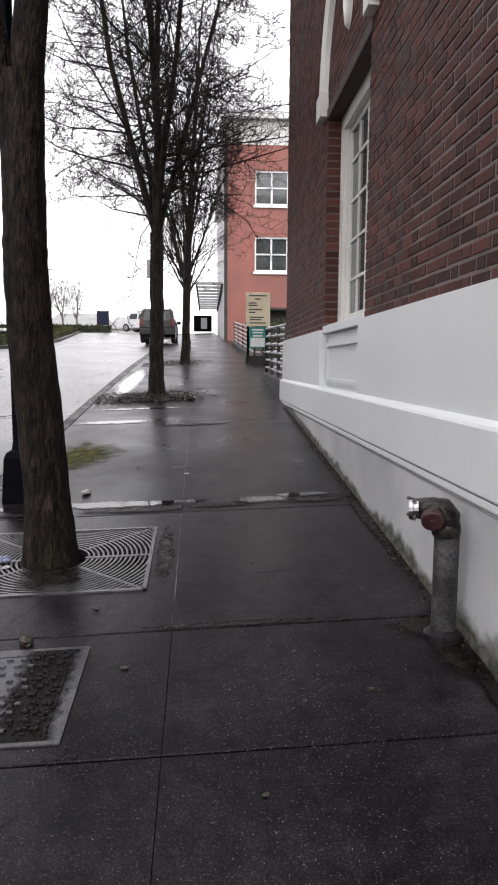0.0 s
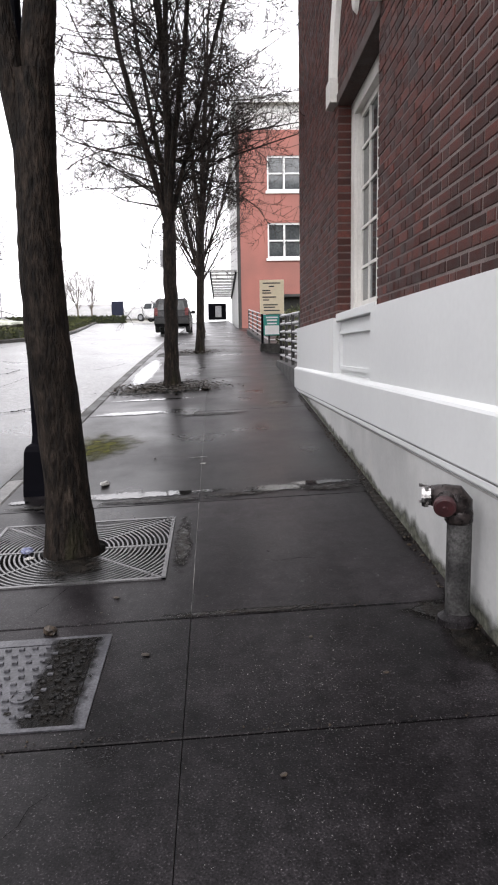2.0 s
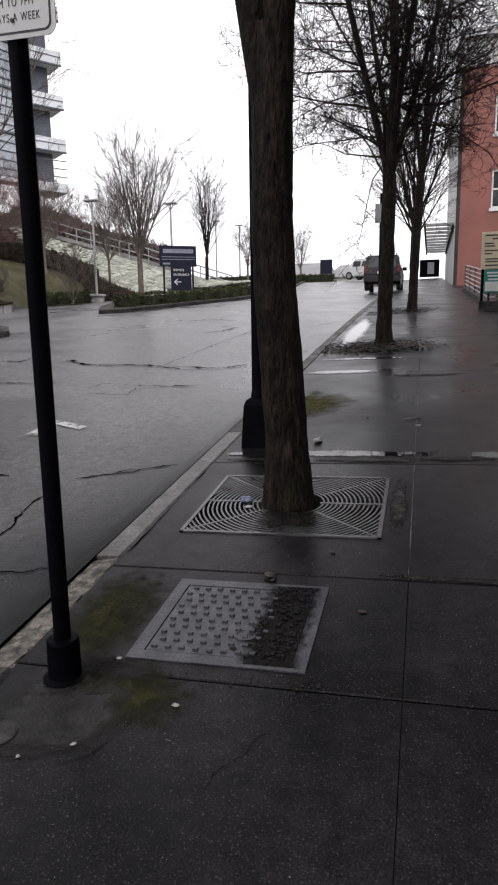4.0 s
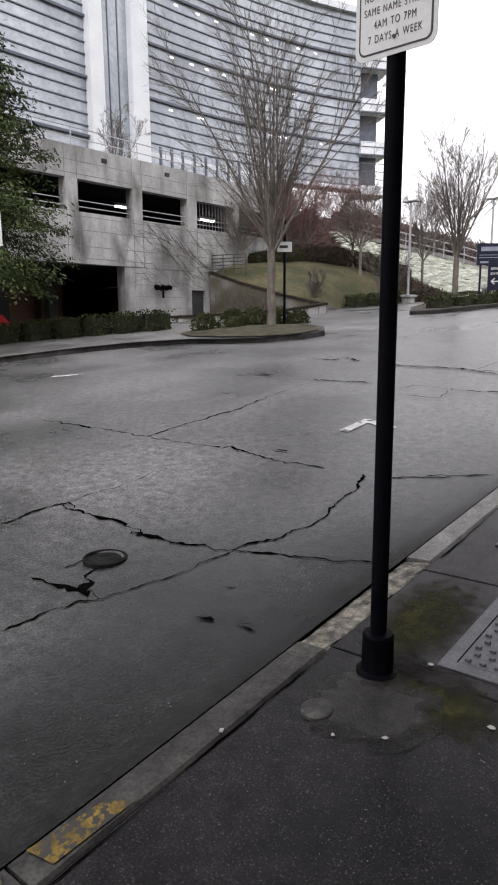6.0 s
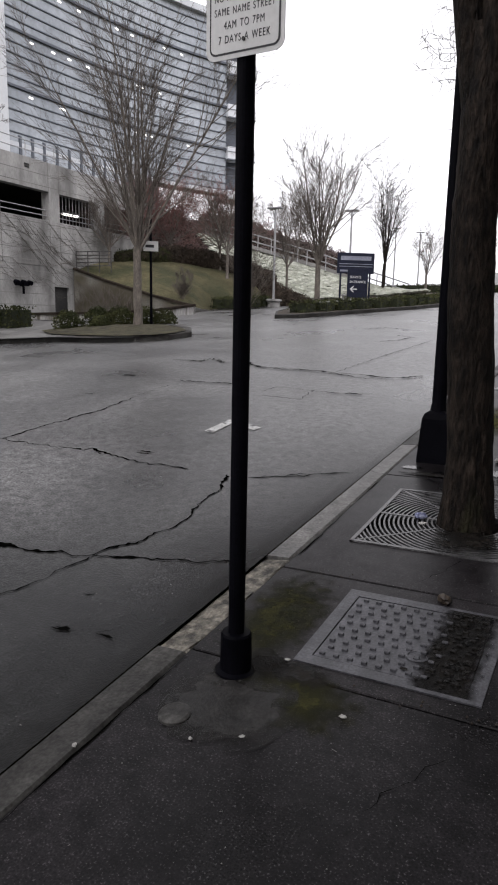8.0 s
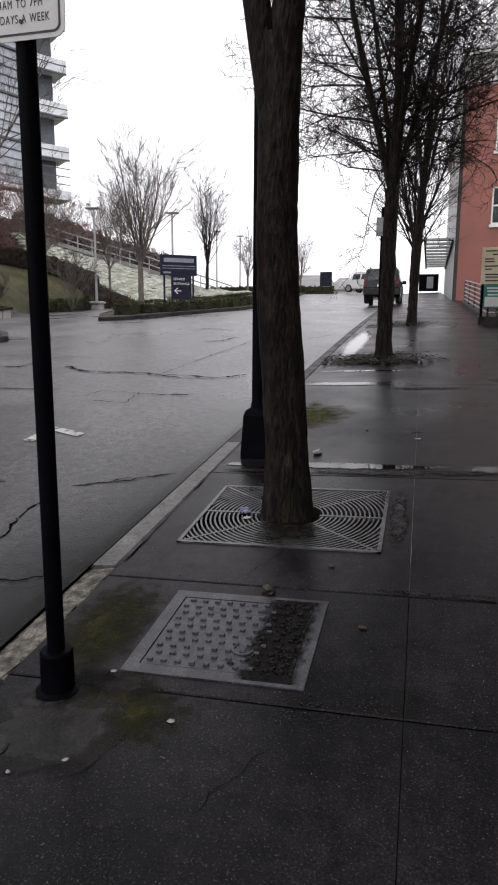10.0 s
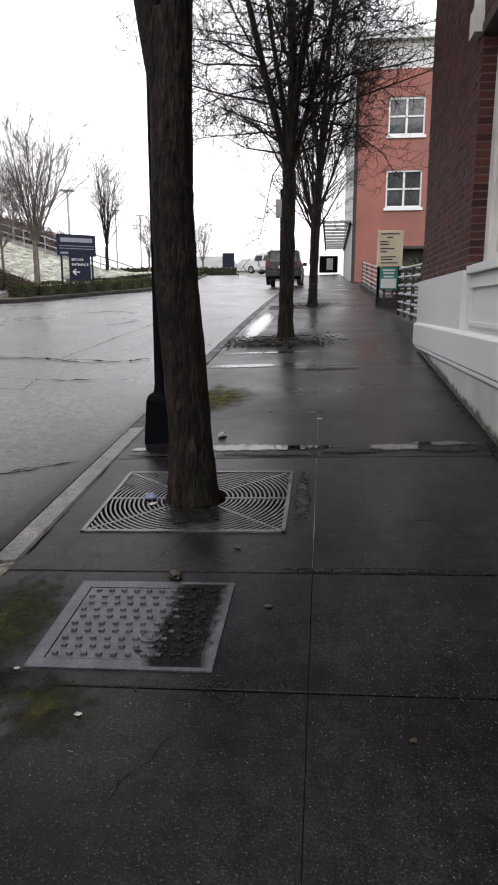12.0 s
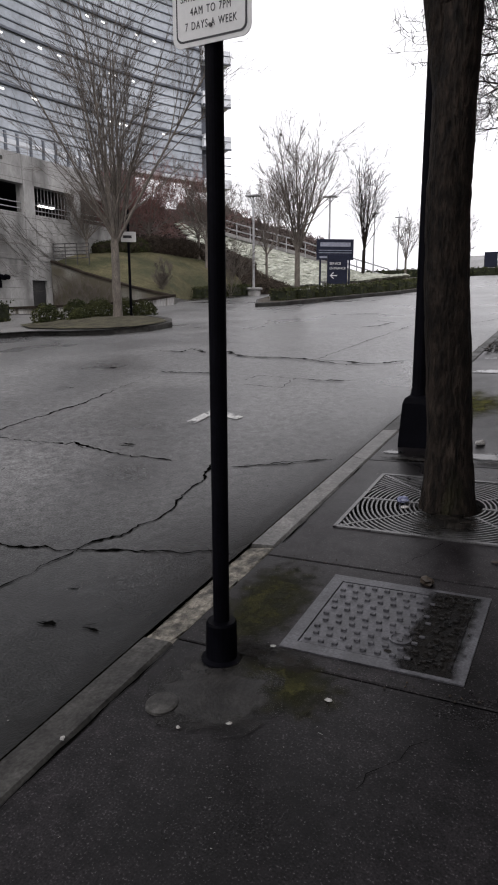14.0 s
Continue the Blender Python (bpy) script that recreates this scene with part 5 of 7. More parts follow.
thicket("hilltop_shrubs", boxes, 60, 0.10, mat("far_brown_twigs", (0.09, 0.068, 0.065), (0.16, 0.125, 0.12), 1, 10, (0.8, 0.95), 0, vary=0.4, island=True, spec=0.1), 13,
        "mauve-brown winter trees along the hilltop")
def along(line, a, b, n, w, low, high):
    """Boxes strung along part of a line of points."""
    res = []
    for k in range(n):
        f = a + (b - a) * k / (n - 1)
        i = min(int(f), len(line) - 2)
        q = line[i].lerp(line[i + 1], f - i)
        res.append((q.x - w, q.x + w, q.y - w, q.y + w, q.z + low, q.z + high))
    return res


thicket("bank_hedge", along(TOP, 0, 2.3, 8, 0.7, -0.5, 0.55), 260, 0.045, M_LEAF, 14, "dark green hedge along the top of the grass bank", "hedge")
thicket("bank_hedge", along(TOP, 2.6, 4.8, 9, 0.8, -0.5, 0.75), 260, 0.045, M_LEAF_BROWN, 15, "brown leafless hedge along the top of the grass bank", "hedge")
loft("hill_back", [Vector((-52, 40, 2)), Vector((-30, 43, 3)), Vector((-22, 50, 3.4)), Vector((-16, 54, 3.2))], [Vector((-52, 62, 11.5)), Vector((-38, 64, 9.0)), Vector((-27, 69, 6.0)), Vector((-18, 72, 3.6))], M_LEAF_BROWN, "brown winter hillside under the office building", "hillside")
BUSHY = [(12, 0.55, 34, 0.01, 0.05, 0), (9, 0.55, 36, 0.01, 0.07, 0), (6, 0.55, 38, 0.01, 0.09, 0), (0, 0, 0, 0.01, 0.11, 0.006)]
for x, y, z, h, fork, seed, red_twigs in ((-20.3, 23.6, 3.55, 2.2, 1.1, 61, False), (-21.2, 26.6, 4.1, 2.9, 1.1, 62, True), (-20.4, 28.5, 4.3, 3.1, 1.1, 63, True), (-18.4, 30.0, 4.0, 3.0, 1.2, 64, True),
                                            (-17.0, 28.4, 3.55, 3.2, 1.3, 65, False), (-16.2, 33.5, 3.0, 3.3, 1.6, 66, False), (-22.5, 29.5, 4.4, 3.0, 1.0, 67, True)):
    tree("bank_tree", (x, y, z), "small bare reddish tree on the grass bank" if red_twigs else "small bare pale tree on the grass bank", seed, 0.075, fork, 9, h, 34 if red_twigs else 25, BUSHY if red_twigs else ELM, M_BARK_PALE,
         M_TWIG_RED if red_twigs else M_TWIG_PALE, group="bank trees")

for i, (x, y, z, h) in enumerate(((-14.5, 26.2, 1.9, 2.3), (-16.0, 23.1, 2.1, 1.0))):
    tree("bare_shrub", (x, y, z), "thin bare upright shrub on the bank", 80 + i, 0.016, 0.15, 6, h, 16, ELM, M_BARK_PALE, M_TWIG_PALE, group="bare shrubs")

# stair rail along the rock bank
rail = thing("stair_rail", tuple(ROCK_TOP[-1]), "pale metal stair railing climbing the slope", "railing")
o = Vector(rail.location)
line = [p + Vector((0.1, -0.3, 0.0)) for p in ROCK_TOP]
bm = bmesh.new()
for h in (0.55, 1.05):
    tube(bm, [p + Vector((0, 0, h)) - o for p in line], 0.045, 6)
part("handrail", bm, M_GALV, rail)
for a, b in zip(line, line[1:]):
    for k in range(3):
        p = a.lerp(b, k / 3) - o
        bm = bmesh.new()
        tube(bm, [p, p + Vector((0, 0, 1.05))], 0.04, 6)
        part("post", bm, M_GALV, rail)
bm = bmesh.new()
for a, b in zip(line, line[1:]):
    q = [a, b, b + Vector((0, 0, 0.25)), a + Vector((0, 0, 0.25))]
    for dy in (0, 0.25):
        bm.faces.new([bm.verts.new(v - o + Vector((0, dy, 0))) for v in q])
    bm.faces.new([bm.verts.new(v - o) for v in (q[3], q[2], q[2] + Vector((0, 0.25, 0)), q[3] + Vector((0, 0.25, 0)))])
part("stringer", bm, M_CONC_DULL, rail)


def area_lamp(x, y, z, h, label="tall grey car-park lamp with a flat head"):
    ob = thing("park_lamp", (x, y, z), label, "street lamp", "car park lamps")
    bm = bmesh.new()
    tube(bm, [(0, 0, 0), (0, 0, h)], [0.065, 0.05], 10)
    part("post", bm, M_GALV, ob)
    bm = bmesh.new()
    lathe(bm, [(0.33, -0.3), (0.33, 0.32), (0.42, 0.34), (0.42, 0.42), (0.3, 0.44)], 14)
    part("footing", bm, M_CONC, ob)
    bm = bmesh.new()
    box(bm, -0.36, 0.36, -0.2, 0.2, h, h + 0.07, 0.02)
    part("head", bm, M_GALV, ob)
    bm = bmesh.new()
    for s in (-1, 1):
        tube(bm, [(0, 0, h - 0.35), (s * 0.16, 0, h)], 0.02, 6)
    part("bracket", bm, M_GALV, ob)


area_lamp(-14.75, 29.0, 2.1, 4.6)
area_lamp(-13.0, 34.6, prof(34.6) - 0.1, 4.75)
area_lamp(-17.5, 58, 4.0, 5.6)
area_lamp(-16.4, 62, 4.1, 5.6)
area_lamp(-12.6, 60, 4.1, 5.6)

# ---- entrance signs ----
ns = thing("entrance_sign", (-11.8, 32.2, prof(32)), "dark navy building sign on posts behind the hedge", "sign", turn=35)
bm = bmesh.new()
box(bm, -0.94, 0.94, -0.06, 0.06, 1.42, 2.42, 0.01)
part("panel", bm, M_NAVY, ns)
for x in (-0.75, 0.75):
    bm = bmesh.new()
    tube(bm, [(x, 0.0, -0.1), (x, 0.0, 1.45)], 0.05, 8)
    part("post", bm, M_NAVY, ns)
for z, h, w, x in ((2.16, 0.20, 1.55, 0), (1.88, 0.03, 1.7, 0), (1.76, 0.03, 1.7, 0), (1.55, 0.09, 0.6, -0.5)):
    bm = bmesh.new()
    box(bm, x - w / 2, x + w / 2, -0.066, -0.06, z - h / 2, z + h / 2)
    part("text_bar", bm, mat("dull_sign_text", (0.16, 0.17, 0.22), (0.24, 0.25, 0.3), 5, 30, bump=0), ns)
ss = thing("entrance_sign", (-11.2, 30.9, prof(31)), "navy service entrance sign with a white arrow", "sign", turn=35)
bm = bmesh.new()
box(bm, -0.5, 0.5, -0.05, 0.05, 0.25, 1.62, 0.01)
part("panel", bm, M_NAVY, ss)
for x in (-0.46, 0.46):
    bm = bmesh.new()
    box(bm, x - 0.04, x + 0.04, -0.04, 0.04, -0.2, 0.3)
    part("post", bm, M_NAVY, ss)
words("SERVICE", 0.155, M_SIGN, ss, pose(-0.4, -0.056, 1.2, 90), align="LEFT")
words("ENTRANCE", 0.155, M_SIGN, ss, pose(-0.4, -0.056, 0.98, 90), align="LEFT")
bm = bmesh.new()
box(bm, -0.36, -0.02, -0.056, -0.05, 0.625, 0.665)
for s in (-1, 1):
    vs = [bm.verts.new(v) for v in ((-0.38, -0.056, 0.645), (-0.22, -0.056, 0.645 + s * 0.14), (-0.17, -0.056, 0.645 + s * 0.14), (-0.31, -0.056, 0.645))]
    bm.faces.new(vs)
part("arrow", bm, M_SIGN, ss)

# ---- parking garage ----
GX = -21.0
garage = thing("parking_garage", (GX, 23.8, 1.4), "weathered grey concrete parking garage with dark openings", "garage")


def in_garage(ob):
    ob.matrix_basis = Matrix.Translation((-GX, -23.8, -1.4))
    return ob


COLS = [(-5.5, -5.0), (-2.2, -1.7), (1.1, 1.6), (4.9, 5.4), (8.2, 8.7), (11.4, 11.9), (14.62, 15.14), (17.72, 18.2), (20.72, 21.3), (23.6, 24.1), (26.4, 26.9)]
bm = bmesh.new()
box(bm, GX - 0.35, GX, -5.5, 28.0, 6.5, 7.62)
in_garage(part("parapet", bm, M_CONC, garage))
bm = bmesh.new()
box(bm, GX - 0.35, GX + 0.02, -5.5, 28.0, 3.53, 5.36)
in_garage(part("spandrel", bm, M_CONC, garage))
bm = bmesh.new()
box(bm, GX - 0.35, GX, 17.72, 20.9, -1, 3.53), box(bm, GX - 0.35, GX, 21.75, 28.0, -1, 3.53), box(bm, GX - 0.35, GX, 20.9, 21.75, 2.73, 3.53)
in_garage(part("lower_wall", bm, M_CONC, garage))
for a, b in COLS:
    bm = bmesh.new()
    box(bm, GX - 0.4, GX + 0.025, a, b, 5.36, 6.5)
    in_garage(part("column", bm, M_CONC, garage))
bm = bmesh.new()
box(bm, GX - 0.5, GX - 0.02, 17.2, 17.72, -1, 3.53)
in_garage(part("column", bm, M_CONC, garage))
bm = bmesh.new()
# decks, back walls and inner columns: indoor shade painted as near-black concrete
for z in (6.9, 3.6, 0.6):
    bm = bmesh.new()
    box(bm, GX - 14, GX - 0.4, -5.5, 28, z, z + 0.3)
    in_garage(part("deck", bm, M_DARK, garage, "garage floor deck coloured dark for its shade"))
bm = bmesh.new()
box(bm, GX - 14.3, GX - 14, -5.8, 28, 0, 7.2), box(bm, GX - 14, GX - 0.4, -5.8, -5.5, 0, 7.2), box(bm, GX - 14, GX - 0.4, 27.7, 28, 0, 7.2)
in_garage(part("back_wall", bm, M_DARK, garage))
bm = bmesh.new()
box(bm, GX - 4.6, GX - 4.3, 12.5, 17.2, 0.9, 3.0)
in_garage(part("inner_wall", bm, mat("brown_inner_wall", (0.10, 0.05, 0.035), (0.14, 0.075, 0.05), 1, 20, (0.8, 1), 0.1), garage, "brown wall deep in the garage"))
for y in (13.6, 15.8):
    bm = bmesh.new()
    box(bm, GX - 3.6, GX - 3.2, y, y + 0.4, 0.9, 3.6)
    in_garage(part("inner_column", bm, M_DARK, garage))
bm = bmesh.new()
box(bm, GX - 0.18, GX - 0.12, 20.9, 21.75, 0.9, 2.73)
in_garage(part("door", bm, M_DARK, garage, "dark steel door"))
for (a, b), (c, d) in zip(COLS, COLS[1:]):
    for z in (5.56, 5.78):
        bm = bmesh.new()
        tube(bm, [(GX - 0.15, b, z), (GX - 0.15, c, z)], 0.022, 6)
        in_garage(part("rail", bm, M_GALV, garage))
for k in range(11):
    bm = bmesh.new()
    tube(bm, [(GX - 0.2, 21.5 + 0.2 * k, 5.36), (GX - 0.2, 21.5 + 0.2 * k, 6.5)], 0.018, 5)
    in_garage(part("grille_bar", bm, M_GALV, garage))
for z in (3.72, 4.15, 4.72, 5.2, 6.66, 7.1):
    bm = bmesh.new()
    box(bm, GX - 0.01, GX + (0.024 if z < 5.36 else 0.004), -5.5, 28.0, z - 0.012, z + 0.012)
    in_garage(part("form_line", bm, M_CONC_DULL, garage))
for z in (1.5, 1.95, 2.4, 2.85, 3.3):
    bm = bmesh.new()
    box(bm, GX - 0.01, GX + 0.004, 17.74, 20.88, z - 0.01, z + 0.01)
    in_garage(part("form_line", bm, M_CONC_DULL, garage))
for y in (14.62, 15.14, 17.72, 18.2, 20.72, 21.3):
    bm = bmesh.new()
    box(bm, GX - 0.01, GX + 0.024, y - 0.012, y + 0.012, 3.53, 5.36)
    in_garage(part("form_line", bm, M_CONC_DULL, garage))
    bm = bmesh.new()
    box(bm, GX - 0.01, GX + 0.005, y - 0.012, y + 0.012, 6.5, 7.62)
    in_garage(part("form_line", bm, M_CONC_DULL, garage))
bm = bmesh.new()
for z in (7.95, 8.3):
    tube(bm, [(GX - 0.25, -5, z), (GX - 0.25, 21.5, z)], 0.022, 6)
in_garage(part("roof_rail", bm, M_GALV, garage))
for k in range(18):
    bm = bmesh.new()
    tube(bm, [(GX - 0.25, -5 + 1.55 * k, 7.6), (GX - 0.25, -5 + 1.55 * k, 8.3)], 0.02, 5)
    in_garage(part("roof_rail_post", bm, M_GALV, garage))
for y, z in ((16.4, 7.3), (19.6, 7.3), (13.2, 7.3)):
    bm = bmesh.new()
    box(bm, GX - 0.02, GX + 0.03, y - 0.12, y + 0.12, z - 0.07, z + 0.07)
    in_garage(part("drain", bm, M_DARK, garage))
for x, y, z in ((GX - 2.5, 19.4, 6.3), (GX - 2.5, 24.6, 6.3), (GX - 2.5, 11.0, 6.3)):
    lt = thing("garage_light", (x, y, z), "bright fluorescent tube under the garage ceiling", "ceiling light", "garage lights")
    bm = bmesh.new()
    box(bm, -0.09, 0.09, -0.55, 0.55, 0.0, 0.12)
    part("housing", bm, M_GALV, lt)
    bm = bmesh.new()
    box(bm, -0.08, 0.08, -0.5, 0.5, -0.07, 0.0, 0.02)
    part("tube", bm, M_LIT, lt)
inlet = thing("fire_inlet", (GX + 0.02, 18.9, 2.6), "dark pipe inlet on the garage wall", "pipe inlet")
bm = bmesh.new()
tube(bm, [(0.02, 0.1, 0.1), (0.16, 0.1, 0.1), (0.2, 0.1, 0.0), (0.2, 0.1, -0.25)], 0.05, 8)
part("pipe", bm, M_BLACK, inlet)
for y in (-0.25, 0.1, 0.42):
    bm = bmesh.new()
    tube(bm, [(0.14, y, 0.2), (0.32, y, 0.17)], [0.10, 0.09], 10)
    part("outlet", bm, M_BLACK, inlet)
bm = bmesh.new()
tube(bm, [(0.14, -0.25, 0.12), (0.14, 0.42, 0.12)], 0.06, 8)
part("manifold", bm, M_BLACK, inlet)
retaining = thing("retaining_wall", (GX, 23.9, 1.5), "ivy-streaked concrete retaining wall beside the bank", "wall", kind="structure")
bm = bmesh.new()
RO_ = Vector((GX, 23.9, 1.5))


def wall_run(name, line, low, thick, material, label=""):
    """A wall along plan points with its top heights, with a coping."""
    bm = bmesh.new()
    cop = bmesh.new()
    for (xa, ya, za), (xb, yb, zb) in zip(line, line[1:]):
        d = Vector((xb - xa, yb - ya, 0)).normalized()
        nrm = Vector((-d.y, d.x, 0))
        for m_, t0, t1, a0, a1 in ((bm, 0.0, thick, None, 0.0), (cop, -0.05, thick + 0.05, 0.002, 0.09)):
            q = []
            for x, y, z in ((xa, ya, za), (xb, yb, zb)):
                for off in (t0, t1):
                    for zz in ((low if a0 is None else z + a0), z + a1):
                        q.append(m_.verts.new(Vector((x, y, zz)) + nrm * off - RO_))
            for f in ((0, 1, 5, 4), (2, 6, 7, 3), (1, 3, 7, 5), (0, 2, 3, 1), (4, 5, 7, 6), (0, 4, 6, 2)):
                m_.faces.new([q[k] for k in f])
    part(name, bm, material, retaining, label)
    part("coping", cop, M_THICKET, retaining, "dark mossy coping")


M_RETAIN = mat("vine_stained_concrete", (0.13, 0.125, 0.115), (0.24, 0.235, 0.22), 1.2, 30, (0.7, 0.95), 0.6, 0.03, mid=(4, 0.3), patch=((0.075, 0.066, 0.045), 0.5, 0.42, 0.6))
wall_run("wall_face", [(GX + 0.05, 22.0, 3.5), (-19.4, 22.2, 3.0), (-17.0, 22.3, 2.38), (-15.1, 22.4, 1.98)], 0.3, 0.25, M_RETAIN)
wall_run("ramp_wall", [(-19.6, 17.4, 1.5), (-15.6, 18.3, 1.62), (-14.6, 19.9, 1.78), (-14.75, 22.1, 2.0)], 0.6, 0.22,
         mat("streaked_pale_wall", (0.36, 0.35, 0.34), (0.5, 0.49, 0.48), 3, 30, (0.7, 0.95), 0.3, 0.01, stretch=(1, 1, 0.15), patch=((0.1, 0.09, 0.07), 3, 0.5, 0.62)), "pale streaked low wall beside the ramp")
bm = bmesh.new()
for h in (0.12, 0.27, 0.42, 0.57, 0.72):
    tube(bm, [Vector(v) - RO_ + Vector((0, 0, h)) for v in ((GX + 0.08, 22.15, 3.55), (-19.5, 22.75, 3.58))], 0.022, 5)
part("railing", bm, M_PIPE, retaining)
for k in range(4):
    bm = bmesh.new()
    q = Vector((GX + 0.08, 22.15, 3.4)).lerp(Vector((-19.5, 22.75, 3.4)), k / 3) - RO_
    tube(bm, [q, q + Vector((0, 0, 0.9))], 0.025, 5)
    part("railing_post", bm, M_PIPE, retaining)

# ---- bare vine on the garage wall ----
rnd = random.Random(55)
V, F = [], []
for k in range(70):
    y, z = rnd.uniform(18.5, 24.5), rnd.uniform(2.6, 5.0)
    a = rnd.uniform(0.9, 1.7)
    pts = []
    for j in range(rnd.randint(6, 15)):
        pts.append(Vector((GX + 0.035, y, min(z, 5.3))))
        a += rnd.gauss(0, 0.35)
        a = max(0.8, min(1.9, a))
        y, z = y - 0.28 * math.sin(a), z + 0.28 * math.cos(a)
    limb_tube(V, F, pts, [0.0055 * (1 - 0.6 * j / len(pts)) for j in range(len(pts))], 4)
for k in range(70):
    f, z = rnd.uniform(0, 0.75), rnd.uniform(1.2, 2.2)
    a, pts = rnd.uniform(-0.5, 0.5), []
    for j in range(rnd.randint(4, 9)):
        x = GX + 0.1 + 4.0 * max(f, 0)
        pts.append(Vector((x, 21.94 + 0.07 * (x - GX), z)))
        a = max(-1.0, min(1.0, a + rnd.gauss(0, 0.4)))
        f, z = f + 0.05 * math.sin(a), z + 0.2 * math.cos(a)
        if z > 3.45 - 0.31 * (x - GX):
            break
    if len(pts) > 2:
        limb_tube(V, F, pts, [0.014 * (1 - 0.6 * j / len(pts)) for j in range(len(pts))], 4)
tagged(raw("wall_vine", V, F, M_TWIG_PALE), "leafless vine stems clinging to the concrete wall", "vine")

# ---- office building ----
M_OFFICE_LAMP = glow("office_lamp", (1.0, 0.98, 0.94), 2.2)
CURVE = [Vector(p) for p in ((-44.2, 6, 0), (-44.2, 18, 0), (-44.2, 28.6, 0), (-44.2, 33.5, 0), (-44.2, 34.75, 0), (-44.2, 37.6, 0), (-44.2, 39.3, 0), (-44.0, 43, 0), (-43.6, 47, 0), (-43.0, 51, 0),
                             (-42.1, 55, 0), (-40.9, 59, 0), (-39.5, 62.5, 0), (-38.6, 64.4, 0))]
office = thing("office_building", (-44.2, 39.3, 8), "tall curved glass office building with horizontal bands", "building")
OO = Vector((-44.2, 39.3, 8))


def strip(name, pts, z0, z1, out, material, depth=0.25, label=""):
    """A band along the plan curve, standing out by so much."""
    bm = bmesh.new()
    prev = None
    for i, p in enumerate(pts):
        d = (pts[min(i + 1, len(pts) - 1)] - pts[max(i - 1, 0)]).normalized()
        nrm = Vector((d.y, -d.x, 0))
        a, b = p + nrm * out - OO, p + nrm * (out - depth) - OO
        ring = [bm.verts.new((q.x, q.y, z + OO.z - 16)) for q, z in ((b, z0), (a, z0), (a, z1), (b, z1))]
        if prev:
            for e in range(4):
                bm.faces.new((prev[e], prev[(e + 1) % 4], ring[(e + 1) % 4], ring[e]))
        else:
            bm.faces.new(ring)
        prev = ring
    bm.faces.new(prev[::-1])
    bmesh.ops.recalc_face_normals(bm, faces=bm.faces)
    return part(name, bm, material, office, label)


LEFT, RIGHT = CURVE[1:4], CURVE[6:]
FLOORS = [15.27 + 4.2 * k for k in range(5)]
ROOF = 32.0
for z in FLOORS:
    top = min(z + 4.2, ROOF)
    for run in (LEFT, RIGHT):
        strip("glass_band", run, z, top, 0.0, M_FACADE)
        strip("floor_band", run, z - 0.02, z + 0.17, 0.25, M_MULL, 0.4)
        for k in range(1, 5):
            if z + k * 0.84 < ROOF - 0.2:
                strip("mullion", run, z + k * 0.84 - 0.045, z + k * 0.84 + 0.045, 0.1, M_MULL, 0.25)
strip("roof_edge", RIGHT, ROOF - 0.1, ROOF + 0.5, 0.5, M_BAND, 1.2)
strip("roof_edge", LEFT, ROOF + 3.0, ROOF + 3.5, 0.3, M_BAND, 1.0)
strip("glass_band", LEFT, ROOF, ROOF + 3.0, 0.0, M_FACADE)
strip("soffit", RIGHT, 14.9, 15.27, 0.45, M_BAND, 2.0)
strip("terrace_window", CURVE[6:11], 13.0, 15.75, 0.42, M_FACADE, 0.3, "tall ground-floor windows")
strip("upper_terrace", LEFT, 8.0, 15.27, -0.1, M_FACADE, 0.3)
for k in range(13):
    q = k / 12 * 4
    i = min(int(q), 3)
    p = CURVE[6 + i].lerp(CURVE[7 + i], q - i)
    bm = bmesh.new()
    c = p - OO
    box(bm, c.x + 0.3, c.x + 0.5, c.y - 0.12, c.y + 0.12, 5.0, 7.8)
    part("window_post", bm, M_MULL, office)
for a, b in ((33.5, 34.75), (37.6, 39.3)):
    bm = bmesh.new()
    box(bm, -0.6, 0.7, a - OO.y, b - OO.y, -6, ROOF + 4 - 8)
    part("white_fin", bm, mat("white_metal", (0.62, 0.64, 0.67), (0.70, 0.72, 0.74), 0.5, 6, (0.4, 0.6), 0, fine_mix=0.04), office, "white vertical metal fin")
bm = bmesh.new()
box(bm, -0.5, 0.1, 34.75 - OO.y, 37.6 - OO.y, -6, ROOF + 3 - 8)
part("stair_glass", bm, M_FACADE, office, "pale glass stair tower")
for y in (35.7, 36.65):
    bm = bmesh.new()
    box(bm, 0.1, 0.16, y - OO.y - 0.04, y - OO.y + 0.04, -6, ROOF + 3 - 8)
    part("mullion", bm, M_MULL, office)
bm = bmesh.new()
box(bm, -22, -1.5, 6 - OO.y, 62 - OO.y, -6, ROOF - 8.3)
box(bm, -22, -0.5, 6 - OO.y, 28.6 - OO.y, 4, ROOF + 3 - 8)
part("body", bm, M_MULL, office)
# balconies at the far end
END = [CURVE[-1], CURVE[-1] + Vector((1.4, 2.1, 0)), CURVE[-1] + Vector((1.9, 2.7, 0))]
strip("recess_wall", [CURVE[-1] + Vector((-0.6, 0, 0)), CURVE[-1] + Vector((1.0, 2.3, 0))], 15.0, ROOF, -0.6, M_MULL, 0.3)
for z in FLOORS[1:] + [ROOF]:
    strip("balcony_slab", END, z - 0.9, z + 0.35, 0.5, M_BAND, 3.5)
    strip("balcony_edge", END, z - 1.05, z - 0.9, 0.6, M_MULL, 0.2)
    strip("balcony_edge", END, z - 0.2, z - 0.14, 0.56, M_MULL, 0.1)
strip("balcony_slab", END, 14.5, 15.4, 0.5, M_BAND, 3.5)
for z in (16.0, 16.8, 17.6):
    strip("balcony_rail", END, z, z + 0.08, 0.5, M_MULL, 0.08)
